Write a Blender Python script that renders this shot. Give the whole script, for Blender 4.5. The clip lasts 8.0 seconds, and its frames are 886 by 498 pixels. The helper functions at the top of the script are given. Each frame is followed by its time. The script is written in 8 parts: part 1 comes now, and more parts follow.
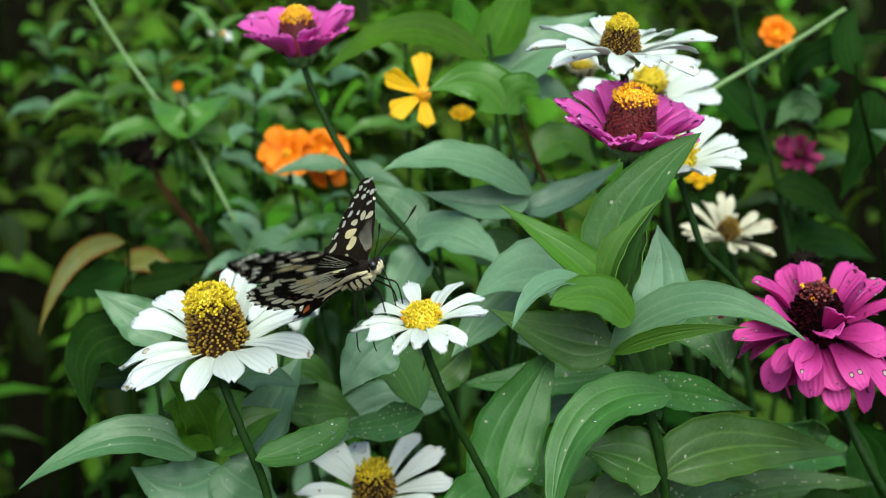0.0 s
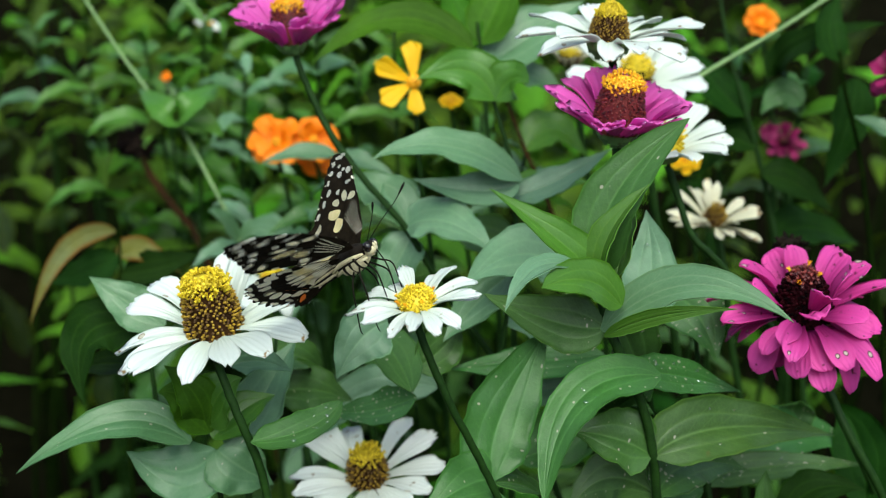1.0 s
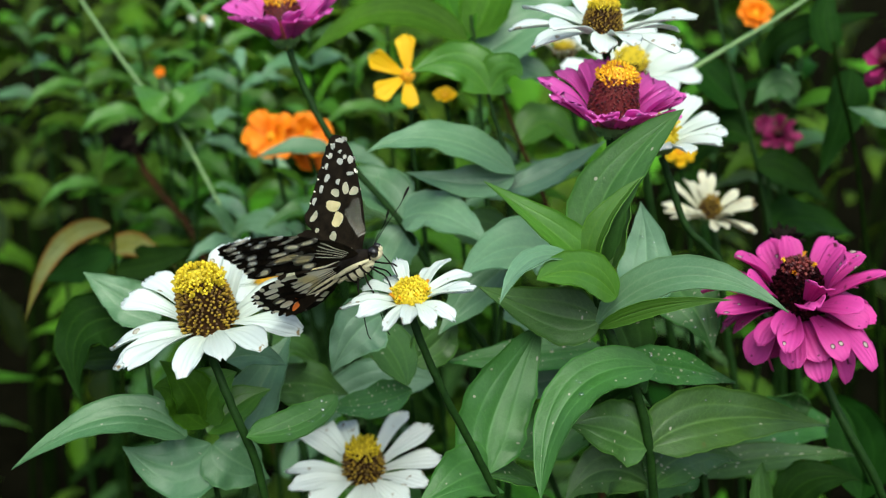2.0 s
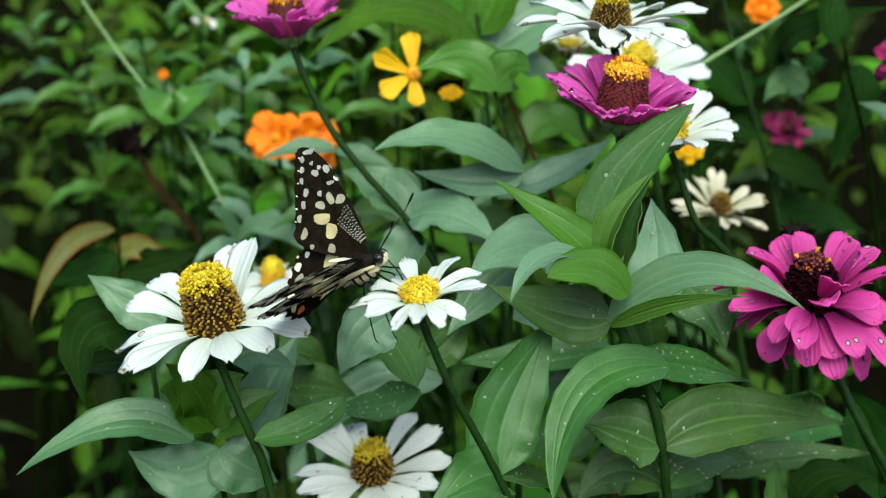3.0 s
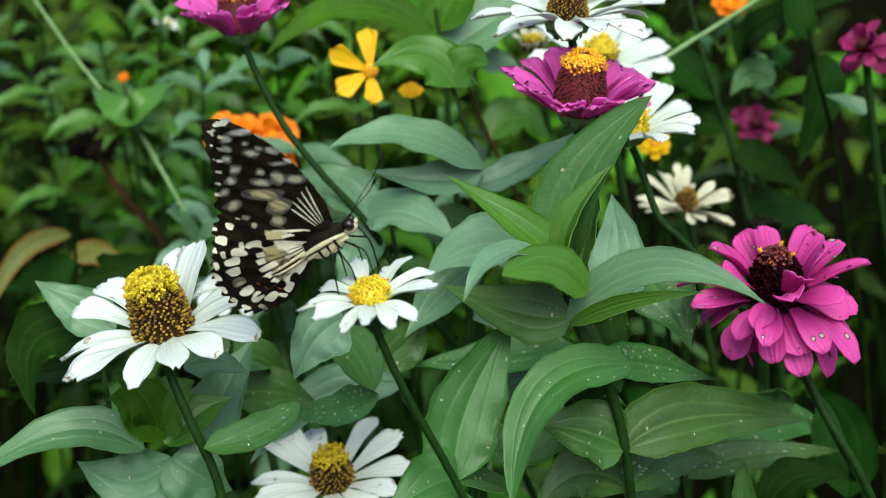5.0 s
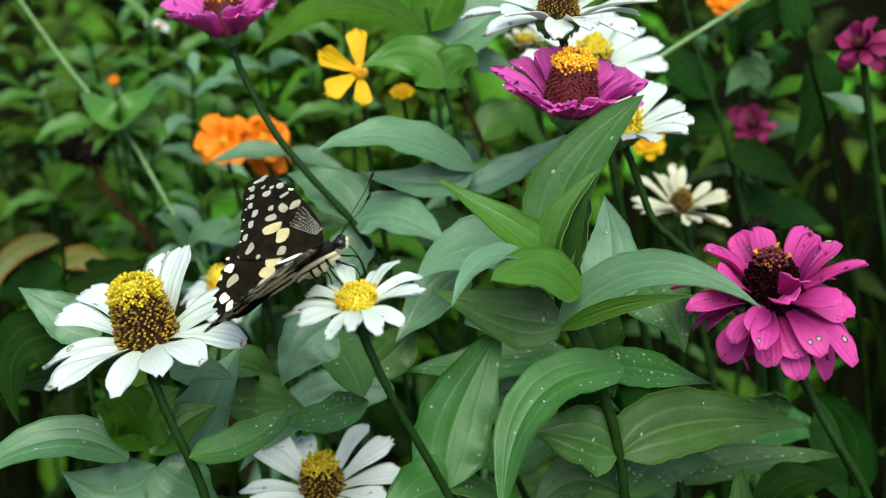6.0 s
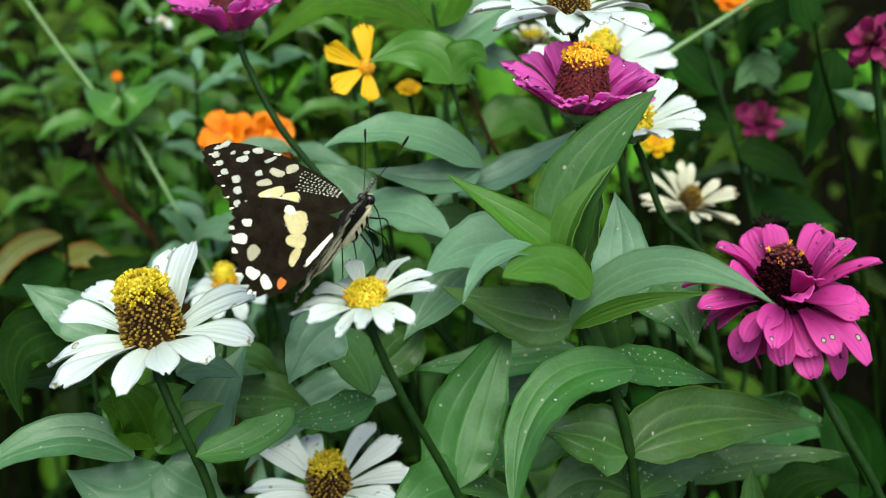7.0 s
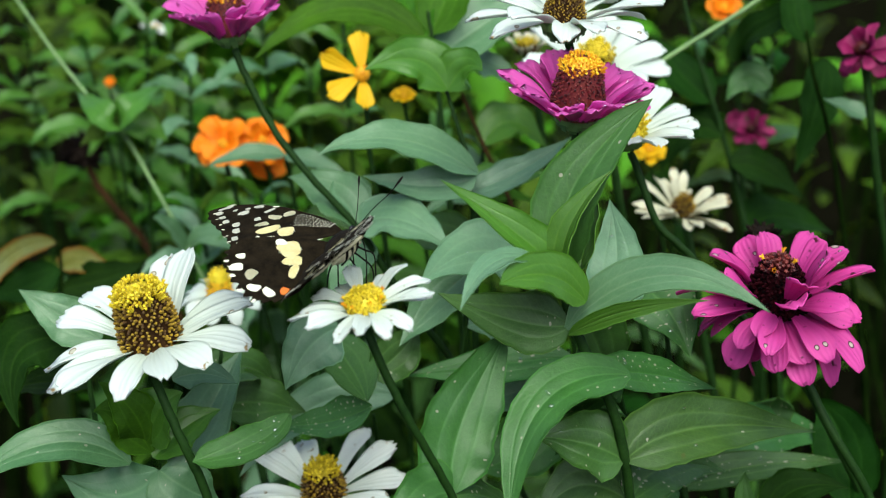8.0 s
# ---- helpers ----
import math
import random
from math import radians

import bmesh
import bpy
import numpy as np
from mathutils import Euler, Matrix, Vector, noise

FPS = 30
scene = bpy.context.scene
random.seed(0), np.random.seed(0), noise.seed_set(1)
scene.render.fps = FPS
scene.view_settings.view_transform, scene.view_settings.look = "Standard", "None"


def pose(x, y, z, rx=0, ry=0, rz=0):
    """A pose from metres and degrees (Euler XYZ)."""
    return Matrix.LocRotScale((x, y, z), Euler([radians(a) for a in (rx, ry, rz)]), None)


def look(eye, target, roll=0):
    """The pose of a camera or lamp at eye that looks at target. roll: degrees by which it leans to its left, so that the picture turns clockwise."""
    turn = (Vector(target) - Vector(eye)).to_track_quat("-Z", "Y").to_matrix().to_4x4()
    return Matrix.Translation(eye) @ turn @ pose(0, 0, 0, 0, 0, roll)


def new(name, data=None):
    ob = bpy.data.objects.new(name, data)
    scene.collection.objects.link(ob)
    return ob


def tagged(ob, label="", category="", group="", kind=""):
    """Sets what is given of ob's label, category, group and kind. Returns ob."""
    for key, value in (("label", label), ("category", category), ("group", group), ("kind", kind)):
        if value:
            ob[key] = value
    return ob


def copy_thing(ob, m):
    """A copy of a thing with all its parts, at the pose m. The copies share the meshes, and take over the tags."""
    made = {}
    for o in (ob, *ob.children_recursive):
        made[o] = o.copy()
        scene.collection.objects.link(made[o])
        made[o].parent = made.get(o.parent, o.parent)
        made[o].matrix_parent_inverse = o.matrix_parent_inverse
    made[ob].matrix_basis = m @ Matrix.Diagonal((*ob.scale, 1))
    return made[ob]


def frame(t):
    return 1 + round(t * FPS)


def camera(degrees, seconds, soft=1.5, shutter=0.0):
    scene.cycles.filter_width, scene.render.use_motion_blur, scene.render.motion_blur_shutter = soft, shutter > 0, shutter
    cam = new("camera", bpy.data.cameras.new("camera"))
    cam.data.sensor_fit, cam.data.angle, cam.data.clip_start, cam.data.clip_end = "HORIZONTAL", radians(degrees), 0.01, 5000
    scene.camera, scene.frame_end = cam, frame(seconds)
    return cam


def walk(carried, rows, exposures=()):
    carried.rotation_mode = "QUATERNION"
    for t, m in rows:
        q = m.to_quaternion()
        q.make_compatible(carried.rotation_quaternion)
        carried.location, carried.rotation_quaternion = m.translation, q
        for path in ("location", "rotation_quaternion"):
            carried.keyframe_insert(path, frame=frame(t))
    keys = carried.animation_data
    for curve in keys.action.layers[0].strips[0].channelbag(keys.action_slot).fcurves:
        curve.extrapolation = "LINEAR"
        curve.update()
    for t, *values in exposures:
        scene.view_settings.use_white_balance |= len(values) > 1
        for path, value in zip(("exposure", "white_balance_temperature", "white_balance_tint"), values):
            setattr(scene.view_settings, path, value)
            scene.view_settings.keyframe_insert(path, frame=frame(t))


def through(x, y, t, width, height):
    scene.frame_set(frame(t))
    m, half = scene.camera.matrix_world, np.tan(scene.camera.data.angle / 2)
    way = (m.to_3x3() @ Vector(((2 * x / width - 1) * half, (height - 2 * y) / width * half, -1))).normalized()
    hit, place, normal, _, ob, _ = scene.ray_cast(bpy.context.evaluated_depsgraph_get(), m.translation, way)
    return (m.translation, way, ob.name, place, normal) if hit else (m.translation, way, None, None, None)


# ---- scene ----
cam = camera(38, 8.0, soft=1.15, shutter=0.05)
cam.data.dof.use_dof, cam.data.dof.focus_distance, cam.data.dof.aperture_fstop = True, 0.362, 13
walk(cam, [
    (0.0, pose(0.0040, 0.0009, 0.8845, 70.434, -0.880, 0.971)),
    (0.5, pose(0.0027, -0.0010, 0.8837, 70.350, -0.871, 0.382)),
    (1.0, pose(0.0013, -0.0044, 0.8841, 70.091, -0.908, 0.183)),
    (1.5, pose(0.0010, -0.0047, 0.8836, 69.881, -0.897, -0.029)),
    (2.8, pose(0.0035, -0.0009, 0.8815, 70.001, -0.093, -0.060)),
    (3.0, pose(0.0008, 0.0001, 0.8802, 70.042, -0.062, -0.069)),
    (3.5, pose(0.0000, 0.0000, 0.8800, 70.000, -0.000, 0.000)),
    (4.0, pose(0.0009, 0.0005, 0.8795, 70.189, 0.030, -0.529)),
    (4.5, pose(0.0050, 0.0045, 0.8773, 70.174, 0.229, -0.902)),
    (6.0, pose(0.0121, 0.0160, 0.8737, 70.257, 0.791, -1.209)),
    (6.5, pose(0.0113, 0.0179, 0.8725, 70.333, 0.773, -1.204)),
    (7.0, pose(0.0094, 0.0197, 0.8718, 70.206, 0.703, -1.193)),
    (7.5, pose(0.0082, 0.0195, 0.8724, 70.210, 0.546, -1.318)),
    (8.0, pose(0.0068, 0.0180, 0.8729, 70.439, 0.351, -1.663)),
])

# ---------------------------------------------------------------- overcast sky
scene.view_settings.exposure = 1.16
world = bpy.data.worlds.new("sky")
scene.world = world
world.use_nodes = True
wn = world.node_tree
sky = wn.nodes.new("ShaderNodeTexSky")
sky.sky_type, sky.sun_disc = "NISHITA", False
sky.sun_elevation, sky.sun_rotation = radians(57), radians(171)
sky.air_density, sky.dust_density = 1.0, 3.0
wn.links.new(sky.outputs[0], wn.nodes["Background"].inputs[0])
wn.nodes["Background"].inputs[1].default_value = 0.088
sun = new("sun", bpy.data.lights.new("sun", "SUN"))
sun.data.energy, sun.data.angle, sun.data.color = 1.85, radians(55), (0.86, 1.0, 0.86)
sun.matrix_basis = look((0.15, -0.55, 1.5), (0.0, 0.4, 0.0))
tagged(sun, "soft sun behind thin cloud", "sun")


# ---------------------------------------------------------------- materials
def mat_new(name):
    m = bpy.data.materials.new(name)
    m.use_nodes = True
    nt = m.node_tree
    nt.nodes.clear()
    out = nt.nodes.new("ShaderNodeOutputMaterial")
    return m, nt, out


def nd(nt, kind, **inputs):
    n = nt.nodes.new(kind)
    for key, value in inputs.items():
        n.inputs[key.replace("_", " ")].default_value = value
    return n


def math_nd(nt, op, a, b=None, clamp=False):
    n = nt.nodes.new("ShaderNodeMath")
    n.operation, n.use_clamp = op, clamp
    for i, v in enumerate((a, b)):
        if v is None:
            continue
        if isinstance(v, (int, float)):
            n.inputs[i].default_value = v
        else:
            nt.links.new(v, n.inputs[i])
    return n.outputs[0]


def mix_col(nt, fac, a, b, blend="MIX"):
    n = nt.nodes.new("ShaderNodeMix")
    n.data_type, n.blend_type = "RGBA", blend
    for i, v in ((0, fac), (6, a), (7, b)):
        if isinstance(v, (int, float)):
            n.inputs[i].default_value = v
        elif isinstance(v, tuple):
            n.inputs[i].default_value = (*v, 1.0) if len(v) == 3 else v
        else:
            nt.links.new(v, n.inputs[i])
    return n.outputs[2]


def ramp(nt, fac, stops):
    n = nt.nodes.new("ShaderNodeValToRGB")
    while len(n.color_ramp.elements) < len(stops):
        n.color_ramp.elements.new(0.5)
    for e, (p, c) in zip(n.color_ramp.elements, stops):
        e.position, e.color = p, (*c, 1.0) if len(c) == 3 else c
    nt.links.new(fac, n.inputs[0])
    return n.outputs[0]


def grey(v):
    return (v, v, v)


def noise_nd(nt, coord, scale, detail=3.0, rough=0.55):
    n = nd(nt, "ShaderNodeTexNoise", Scale=scale, Detail=detail, Roughness=rough)
    nt.links.new(coord, n.inputs["Vector"])
    return n.outputs["Fac"]


def bump_nd(nt, height, strength, distance):
    n = nd(nt, "ShaderNodeBump", Strength=strength, Distance=distance)
    nt.links.new(height, n.inputs["Height"])
    return n.outputs["Normal"]


def leaf_material(name, dark, light, vein, rough=0.42, spots=0.0, through=0.3, veins=1.0, hue=0.02, spec=0.4, dust_sheen=0.3, edge=None, island=False):
    """A leaf: three long veins, fine net of side veins, mottling, optional pale specks; u runs across, v along the blade."""
    m, nt, out = mat_new(name)
    link = nt.links.new
    uv = nt.nodes.new("ShaderNodeUVMap").outputs[0]
    sep = nt.nodes.new("ShaderNodeSeparateXYZ")
    link(uv, sep.inputs[0])
    geo = nt.nodes.new("ShaderNodeTexCoord").outputs["Object"]
    info = nt.nodes.new("ShaderNodeNewGeometry").outputs["Random Per Island"] if island else nt.nodes.new("ShaderNodeObjectInfo").outputs["Random"]
    across = math_nd(nt, "ABSOLUTE", math_nd(nt, "SUBTRACT", math_nd(nt, "MULTIPLY", sep.outputs[0], 2.0), 1.0))
    # midrib and two long side veins that close towards the tip
    bend = math_nd(nt, "SUBTRACT", 0.46, math_nd(nt, "MULTIPLY", math_nd(nt, "POWER", math_nd(nt, "ABSOLUTE", math_nd(nt, "SUBTRACT", sep.outputs[1], 0.45)), 2.0), 1.1))
    mid = math_nd(nt, "SUBTRACT", 1.0, math_nd(nt, "MULTIPLY", across, 14.0), clamp=True)
    side = math_nd(nt, "SUBTRACT", 1.0, math_nd(nt, "MULTIPLY", math_nd(nt, "ABSOLUTE", math_nd(nt, "SUBTRACT", across, bend)), 12.0), clamp=True)
    # slanting side veins
    slant = math_nd(nt, "ADD", math_nd(nt, "MULTIPLY", sep.outputs[1], 11.0), math_nd(nt, "MULTIPLY", across, -2.6))
    wob = math_nd(nt, "ADD", slant, math_nd(nt, "MULTIPLY", noise_nd(nt, geo, 120.0), 0.9))
    saw = math_nd(nt, "ABSOLUTE", math_nd(nt, "SUBTRACT", math_nd(nt, "FRACT", wob), 0.5))
    thin = math_nd(nt, "MULTIPLY", math_nd(nt, "SUBTRACT", 1.0, math_nd(nt, "MULTIPLY", saw, 9.0), clamp=True), 0.12)
    vn = math_nd(nt, "MAXIMUM", mid, math_nd(nt, "MULTIPLY", side, 0.55))
    mott = noise_nd(nt, geo, 60.0, 4.0)
    fine = noise_nd(nt, geo, 700.0, 2.0)
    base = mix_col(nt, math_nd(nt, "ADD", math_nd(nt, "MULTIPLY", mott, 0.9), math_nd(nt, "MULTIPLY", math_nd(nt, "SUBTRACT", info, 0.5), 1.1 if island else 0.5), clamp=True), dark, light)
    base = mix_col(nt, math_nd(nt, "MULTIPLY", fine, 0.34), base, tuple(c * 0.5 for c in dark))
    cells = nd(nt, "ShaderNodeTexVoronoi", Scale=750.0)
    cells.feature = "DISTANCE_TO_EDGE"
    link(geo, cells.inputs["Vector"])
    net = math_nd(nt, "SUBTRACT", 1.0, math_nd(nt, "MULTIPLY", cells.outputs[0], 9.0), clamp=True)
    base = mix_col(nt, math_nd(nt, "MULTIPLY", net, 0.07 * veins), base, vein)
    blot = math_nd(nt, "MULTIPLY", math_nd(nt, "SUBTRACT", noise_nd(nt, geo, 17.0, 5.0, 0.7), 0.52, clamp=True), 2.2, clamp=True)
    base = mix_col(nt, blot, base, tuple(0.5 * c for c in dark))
    base = mix_col(nt, math_nd(nt, "MULTIPLY", vn, 0.34 * veins), base, vein)
    # patchy pale film: a little dust, and whitish sheen mixed into the colour
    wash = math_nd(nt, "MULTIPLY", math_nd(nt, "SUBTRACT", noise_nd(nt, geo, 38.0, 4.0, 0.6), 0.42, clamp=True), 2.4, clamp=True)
    film = math_nd(nt, "MULTIPLY", math_nd(nt, "ADD", math_nd(nt, "MULTIPLY", noise_nd(nt, geo, 240.0, 3.0), 0.35), wash), dust_sheen, clamp=True)
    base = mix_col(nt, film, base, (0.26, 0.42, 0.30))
    line = math_nd(nt, "MULTIPLY", math_nd(nt, "SUBTRACT", across, 0.93, clamp=True), 6.0, clamp=True)
    base = mix_col(nt, line, base, tuple(1.6 * c for c in light))
    base = mix_col(nt, math_nd(nt, "MULTIPLY", thin, 0.7), base, vein)
    if edge:
        rim = math_nd(nt, "MULTIPLY", math_nd(nt, "SUBTRACT", math_nd(nt, "ADD", across, math_nd(nt, "MULTIPLY", mott, 0.3)), 0.75, clamp=True), 3.0, clamp=True)
        base = mix_col(nt, rim, base, edge)
    hsv = nd(nt, "ShaderNodeHueSaturation", Saturation=1.0, Value=1.0)
    link(math_nd(nt, "ADD", 0.5 - hue, math_nd(nt, "MULTIPLY", info, 2 * hue)), hsv.inputs["Hue"])
    link(base, hsv.inputs["Color"])
    base = hsv.outputs[0]
    if spots:
        vor = nd(nt, "ShaderNodeTexVoronoi", Scale=1.0)
        vor.voronoi_dimensions = "2D"
        spread = nt.nodes.new("ShaderNodeCombineXYZ")
        link(math_nd(nt, "ADD", math_nd(nt, "MULTIPLY", sep.outputs[0], 9.0), math_nd(nt, "MULTIPLY", info, 90.0)), spread.inputs[0])
        link(math_nd(nt, "MULTIPLY", sep.outputs[1], 26.0), spread.inputs[1])
        link(spread.outputs[0], vor.inputs["Vector"])
        pick = nt.nodes.new("ShaderNodeSeparateColor")
        link(vor.outputs["Color"], pick.inputs[0])
        size = math_nd(nt, "MULTIPLY", math_nd(nt, "SUBTRACT", pick.outputs[0], 1.0 - spots, clamp=True), 0.36 / spots)
        on = math_nd(nt, "MULTIPLY", math_nd(nt, "SUBTRACT", size, vor.outputs["Distance"], clamp=True), 14.0, clamp=True)
        base = mix_col(nt, math_nd(nt, "MULTIPLY", on, 0.8), base, (0.42, 0.40, 0.32))
        rusty = math_nd(nt, "MULTIPLY", math_nd(nt, "SUBTRACT", noise_nd(nt, geo, 95.0, 2.0), 0.74, clamp=True), 12.0, clamp=True)
        base = mix_col(nt, rusty, base, (0.16, 0.075, 0.03))
    p = nd(nt, "ShaderNodeBsdfPrincipled", Roughness=rough)
    p.inputs["Specular IOR Level"].default_value = spec
    link(base, p.inputs["Base Color"])
    link(math_nd(nt, "ADD", rough - 0.18, math_nd(nt, "MULTIPLY", noise_nd(nt, geo, 22.0, 5.0, 0.7), 0.40)), p.inputs["Roughness"])
    high = math_nd(nt, "ADD", math_nd(nt, "SUBTRACT", math_nd(nt, "MULTIPLY", fine, 0.25), math_nd(nt, "MULTIPLY", math_nd(nt, "ADD", vn, math_nd(nt, "MULTIPLY", thin, 0.8)), 0.30)), math_nd(nt, "SUBTRACT", math_nd(nt, "MULTIPLY", mott, 0.8), math_nd(nt, "MULTIPLY", net, 0.03)))
    link(bump_nd(nt, high, 0.8, 0.0006), p.inputs["Normal"])
    tr = nt.nodes.new("ShaderNodeBsdfTranslucent")
    link(mix_col(nt, 1.0, base, (1.15, 1.2, 0.4), "MULTIPLY"), tr.inputs[0])
    mx = nd(nt, "ShaderNodeMixShader", Fac=through)
    link(p.outputs[0], mx.inputs[1])
    link(tr.outputs[0], mx.inputs[2])
    link(mx.outputs[0], out.inputs[0])
    return m


def petal_material(name, inner, outer, streak, rough=0.55, through=0.25, blotch=None, amount=0.0, spots=0.0, ring=((0.05, 0.006, 0.018), (0.60, 0.52, 0.46))):
    """A ray floret: long fine ridges, a paler or darker throat, browned specks near the tip."""
    m, nt, out = mat_new(name)
    link = nt.links.new
    uv = nt.nodes.new("ShaderNodeUVMap").outputs[0]
    sep = nt.nodes.new("ShaderNodeSeparateXYZ")
    link(uv, sep.inputs[0])
    geo = nt.nodes.new("ShaderNodeTexCoord").outputs["Object"]
    info = nt.nodes.new("ShaderNodeObjectInfo").outputs["Random"]
    col = mix_col(nt, sep.outputs[1], inner, outer)
    lines = math_nd(nt, "ABSOLUTE", math_nd(nt, "SINE", math_nd(nt, "ADD", math_nd(nt, "MULTIPLY", sep.outputs[0], 17.0), math_nd(nt, "MULTIPLY", noise_nd(nt, geo, 90.0), 2.0))))
    ridge = math_nd(nt, "POWER", lines, 3.0)
    col = mix_col(nt, math_nd(nt, "MULTIPLY", ridge, 0.12), col, streak)
    mott = noise_nd(nt, geo, 130.0, 4.0)
    col = mix_col(nt, math_nd(nt, "MULTIPLY", mott, 0.35), col, streak)
    hsv = nd(nt, "ShaderNodeHueSaturation", Hue=0.5, Saturation=1.0)
    link(math_nd(nt, "ADD", 0.9, math_nd(nt, "MULTIPLY", info, 0.14)), hsv.inputs["Value"])
    link(col, hsv.inputs["Color"])
    col = hsv.outputs[0]
    if blotch:
        spot = noise_nd(nt, geo, 240.0, 2.0)
        tipw = math_nd(nt, "ADD", spot, math_nd(nt, "MULTIPLY", sep.outputs[1], 0.12))
        on = math_nd(nt, "MULTIPLY", math_nd(nt, "SUBTRACT", math_nd(nt, "ADD", tipw, math_nd(nt, "MULTIPLY", info, 0.05)), 0.86 - amount, clamp=True), 14.0, clamp=True)
        col = mix_col(nt, on, col, blotch)
    if spots:
        vor = nd(nt, "ShaderNodeTexVoronoi", Scale=1.0)
        vor.voronoi_dimensions = "2D"
        spread = nt.nodes.new("ShaderNodeCombineXYZ")
        link(math_nd(nt, "ADD", math_nd(nt, "MULTIPLY", sep.outputs[0], 3.2), math_nd(nt, "MULTIPLY", info, 90.0)), spread.inputs[0])
        link(math_nd(nt, "MULTIPLY", sep.outputs[1], 6.0), spread.inputs[1])
        link(spread.outputs[0], vor.inputs["Vector"])
        pick = nt.nodes.new("ShaderNodeSeparateColor")
        link(vor.outputs["Color"], pick.inputs[0])
        size = math_nd(nt, "MULTIPLY", math_nd(nt, "SUBTRACT", pick.outputs[0], 1.0 - spots, clamp=True), 0.42 / spots)
        gap = math_nd(nt, "SUBTRACT", math_nd(nt, "SUBTRACT", size, vor.outputs["Distance"]), math_nd(nt, "MULTIPLY", math_nd(nt, "SUBTRACT", 0.62, sep.outputs[1], clamp=True), 4.0))
        col = mix_col(nt, math_nd(nt, "MULTIPLY", gap, 14.0, clamp=True), col, ring[0])
        col = mix_col(nt, math_nd(nt, "MULTIPLY", math_nd(nt, "SUBTRACT", gap, 0.10), 14.0, clamp=True), col, ring[1])
    p = nd(nt, "ShaderNodeBsdfPrincipled", Roughness=rough)
    link(col, p.inputs["Base Color"])
    p.inputs["Specular IOR Level"].default_value = 0.35
    link(bump_nd(nt, math_nd(nt, "ADD", ridge, math_nd(nt, "MULTIPLY", mott, 0.5)), 0.35, 0.0005), p.inputs["Normal"])
    tr = nt.nodes.new("ShaderNodeBsdfTranslucent")
    link(col, tr.inputs[0])
    mx = nd(nt, "ShaderNodeMixShader", Fac=through)
    link(p.outputs[0], mx.inputs[1])
    link(tr.outputs[0], mx.inputs[2])
    link(mx.outputs[0], out.inputs[0])
    return m


def grain_material(name, dark, light, rough=0.6, scale=400.0, bump=0.4, island=False, metal=0.0, distance=0.0004, spec=0.5, through=0.0):
    """A plain surface with mottling at two scales; island: each joined piece takes its own shade."""
    m, nt, out = mat_new(name)
    link = nt.links.new
    geo = nt.nodes.new("ShaderNodeTexCoord").outputs["Object"]
    big, fine = noise_nd(nt, geo, scale * 0.2, 3.0), noise_nd(nt, geo, scale, 3.0)
    fac = math_nd(nt, "ADD", math_nd(nt, "MULTIPLY", big, 0.6), math_nd(nt, "MULTIPLY", fine, 0.4))
    if island:
        isl = nt.nodes.new("ShaderNodeNewGeometry").outputs["Random Per Island"]
        fac = math_nd(nt, "ADD", math_nd(nt, "MULTIPLY", fac, 0.4), math_nd(nt, "MULTIPLY", isl, 0.75), clamp=True)
    col = ramp(nt, fac, [(0.34, dark), (0.70, light)])
    p = nd(nt, "ShaderNodeBsdfPrincipled", Roughness=rough, Metallic=metal)
    p.inputs["Specular IOR Level"].default_value = spec
    link(col, p.inputs["Base Color"])
    link(bump_nd(nt, fine, bump, distance), p.inputs["Normal"])
    if through:
        tr = nt.nodes.new("ShaderNodeBsdfTranslucent")
        link(col, tr.inputs[0])
        mx = nd(nt, "ShaderNodeMixShader", Fac=through)
        link(p.outputs[0], mx.inputs[1])
        link(tr.outputs[0], mx.inputs[2])
        link(mx.outputs[0], out.inputs[0])
    else:
        link(p.outputs[0], out.inputs[0])
    return m


def drop_material():
    m, nt, out = mat_new("rain drop")
    clear = nt.nodes.new("ShaderNodeBsdfTransparent")
    gloss = nd(nt, "ShaderNodeBsdfGlossy", Roughness=0.04)
    mx = nd(nt, "ShaderNodeMixShader", Fac=0.18)
    nt.links.new(clear.outputs[0], mx.inputs[1])
    nt.links.new(gloss.outputs[0], mx.inputs[2])
    nt.links.new(mx.outputs[0], out.inputs[0])
    return m


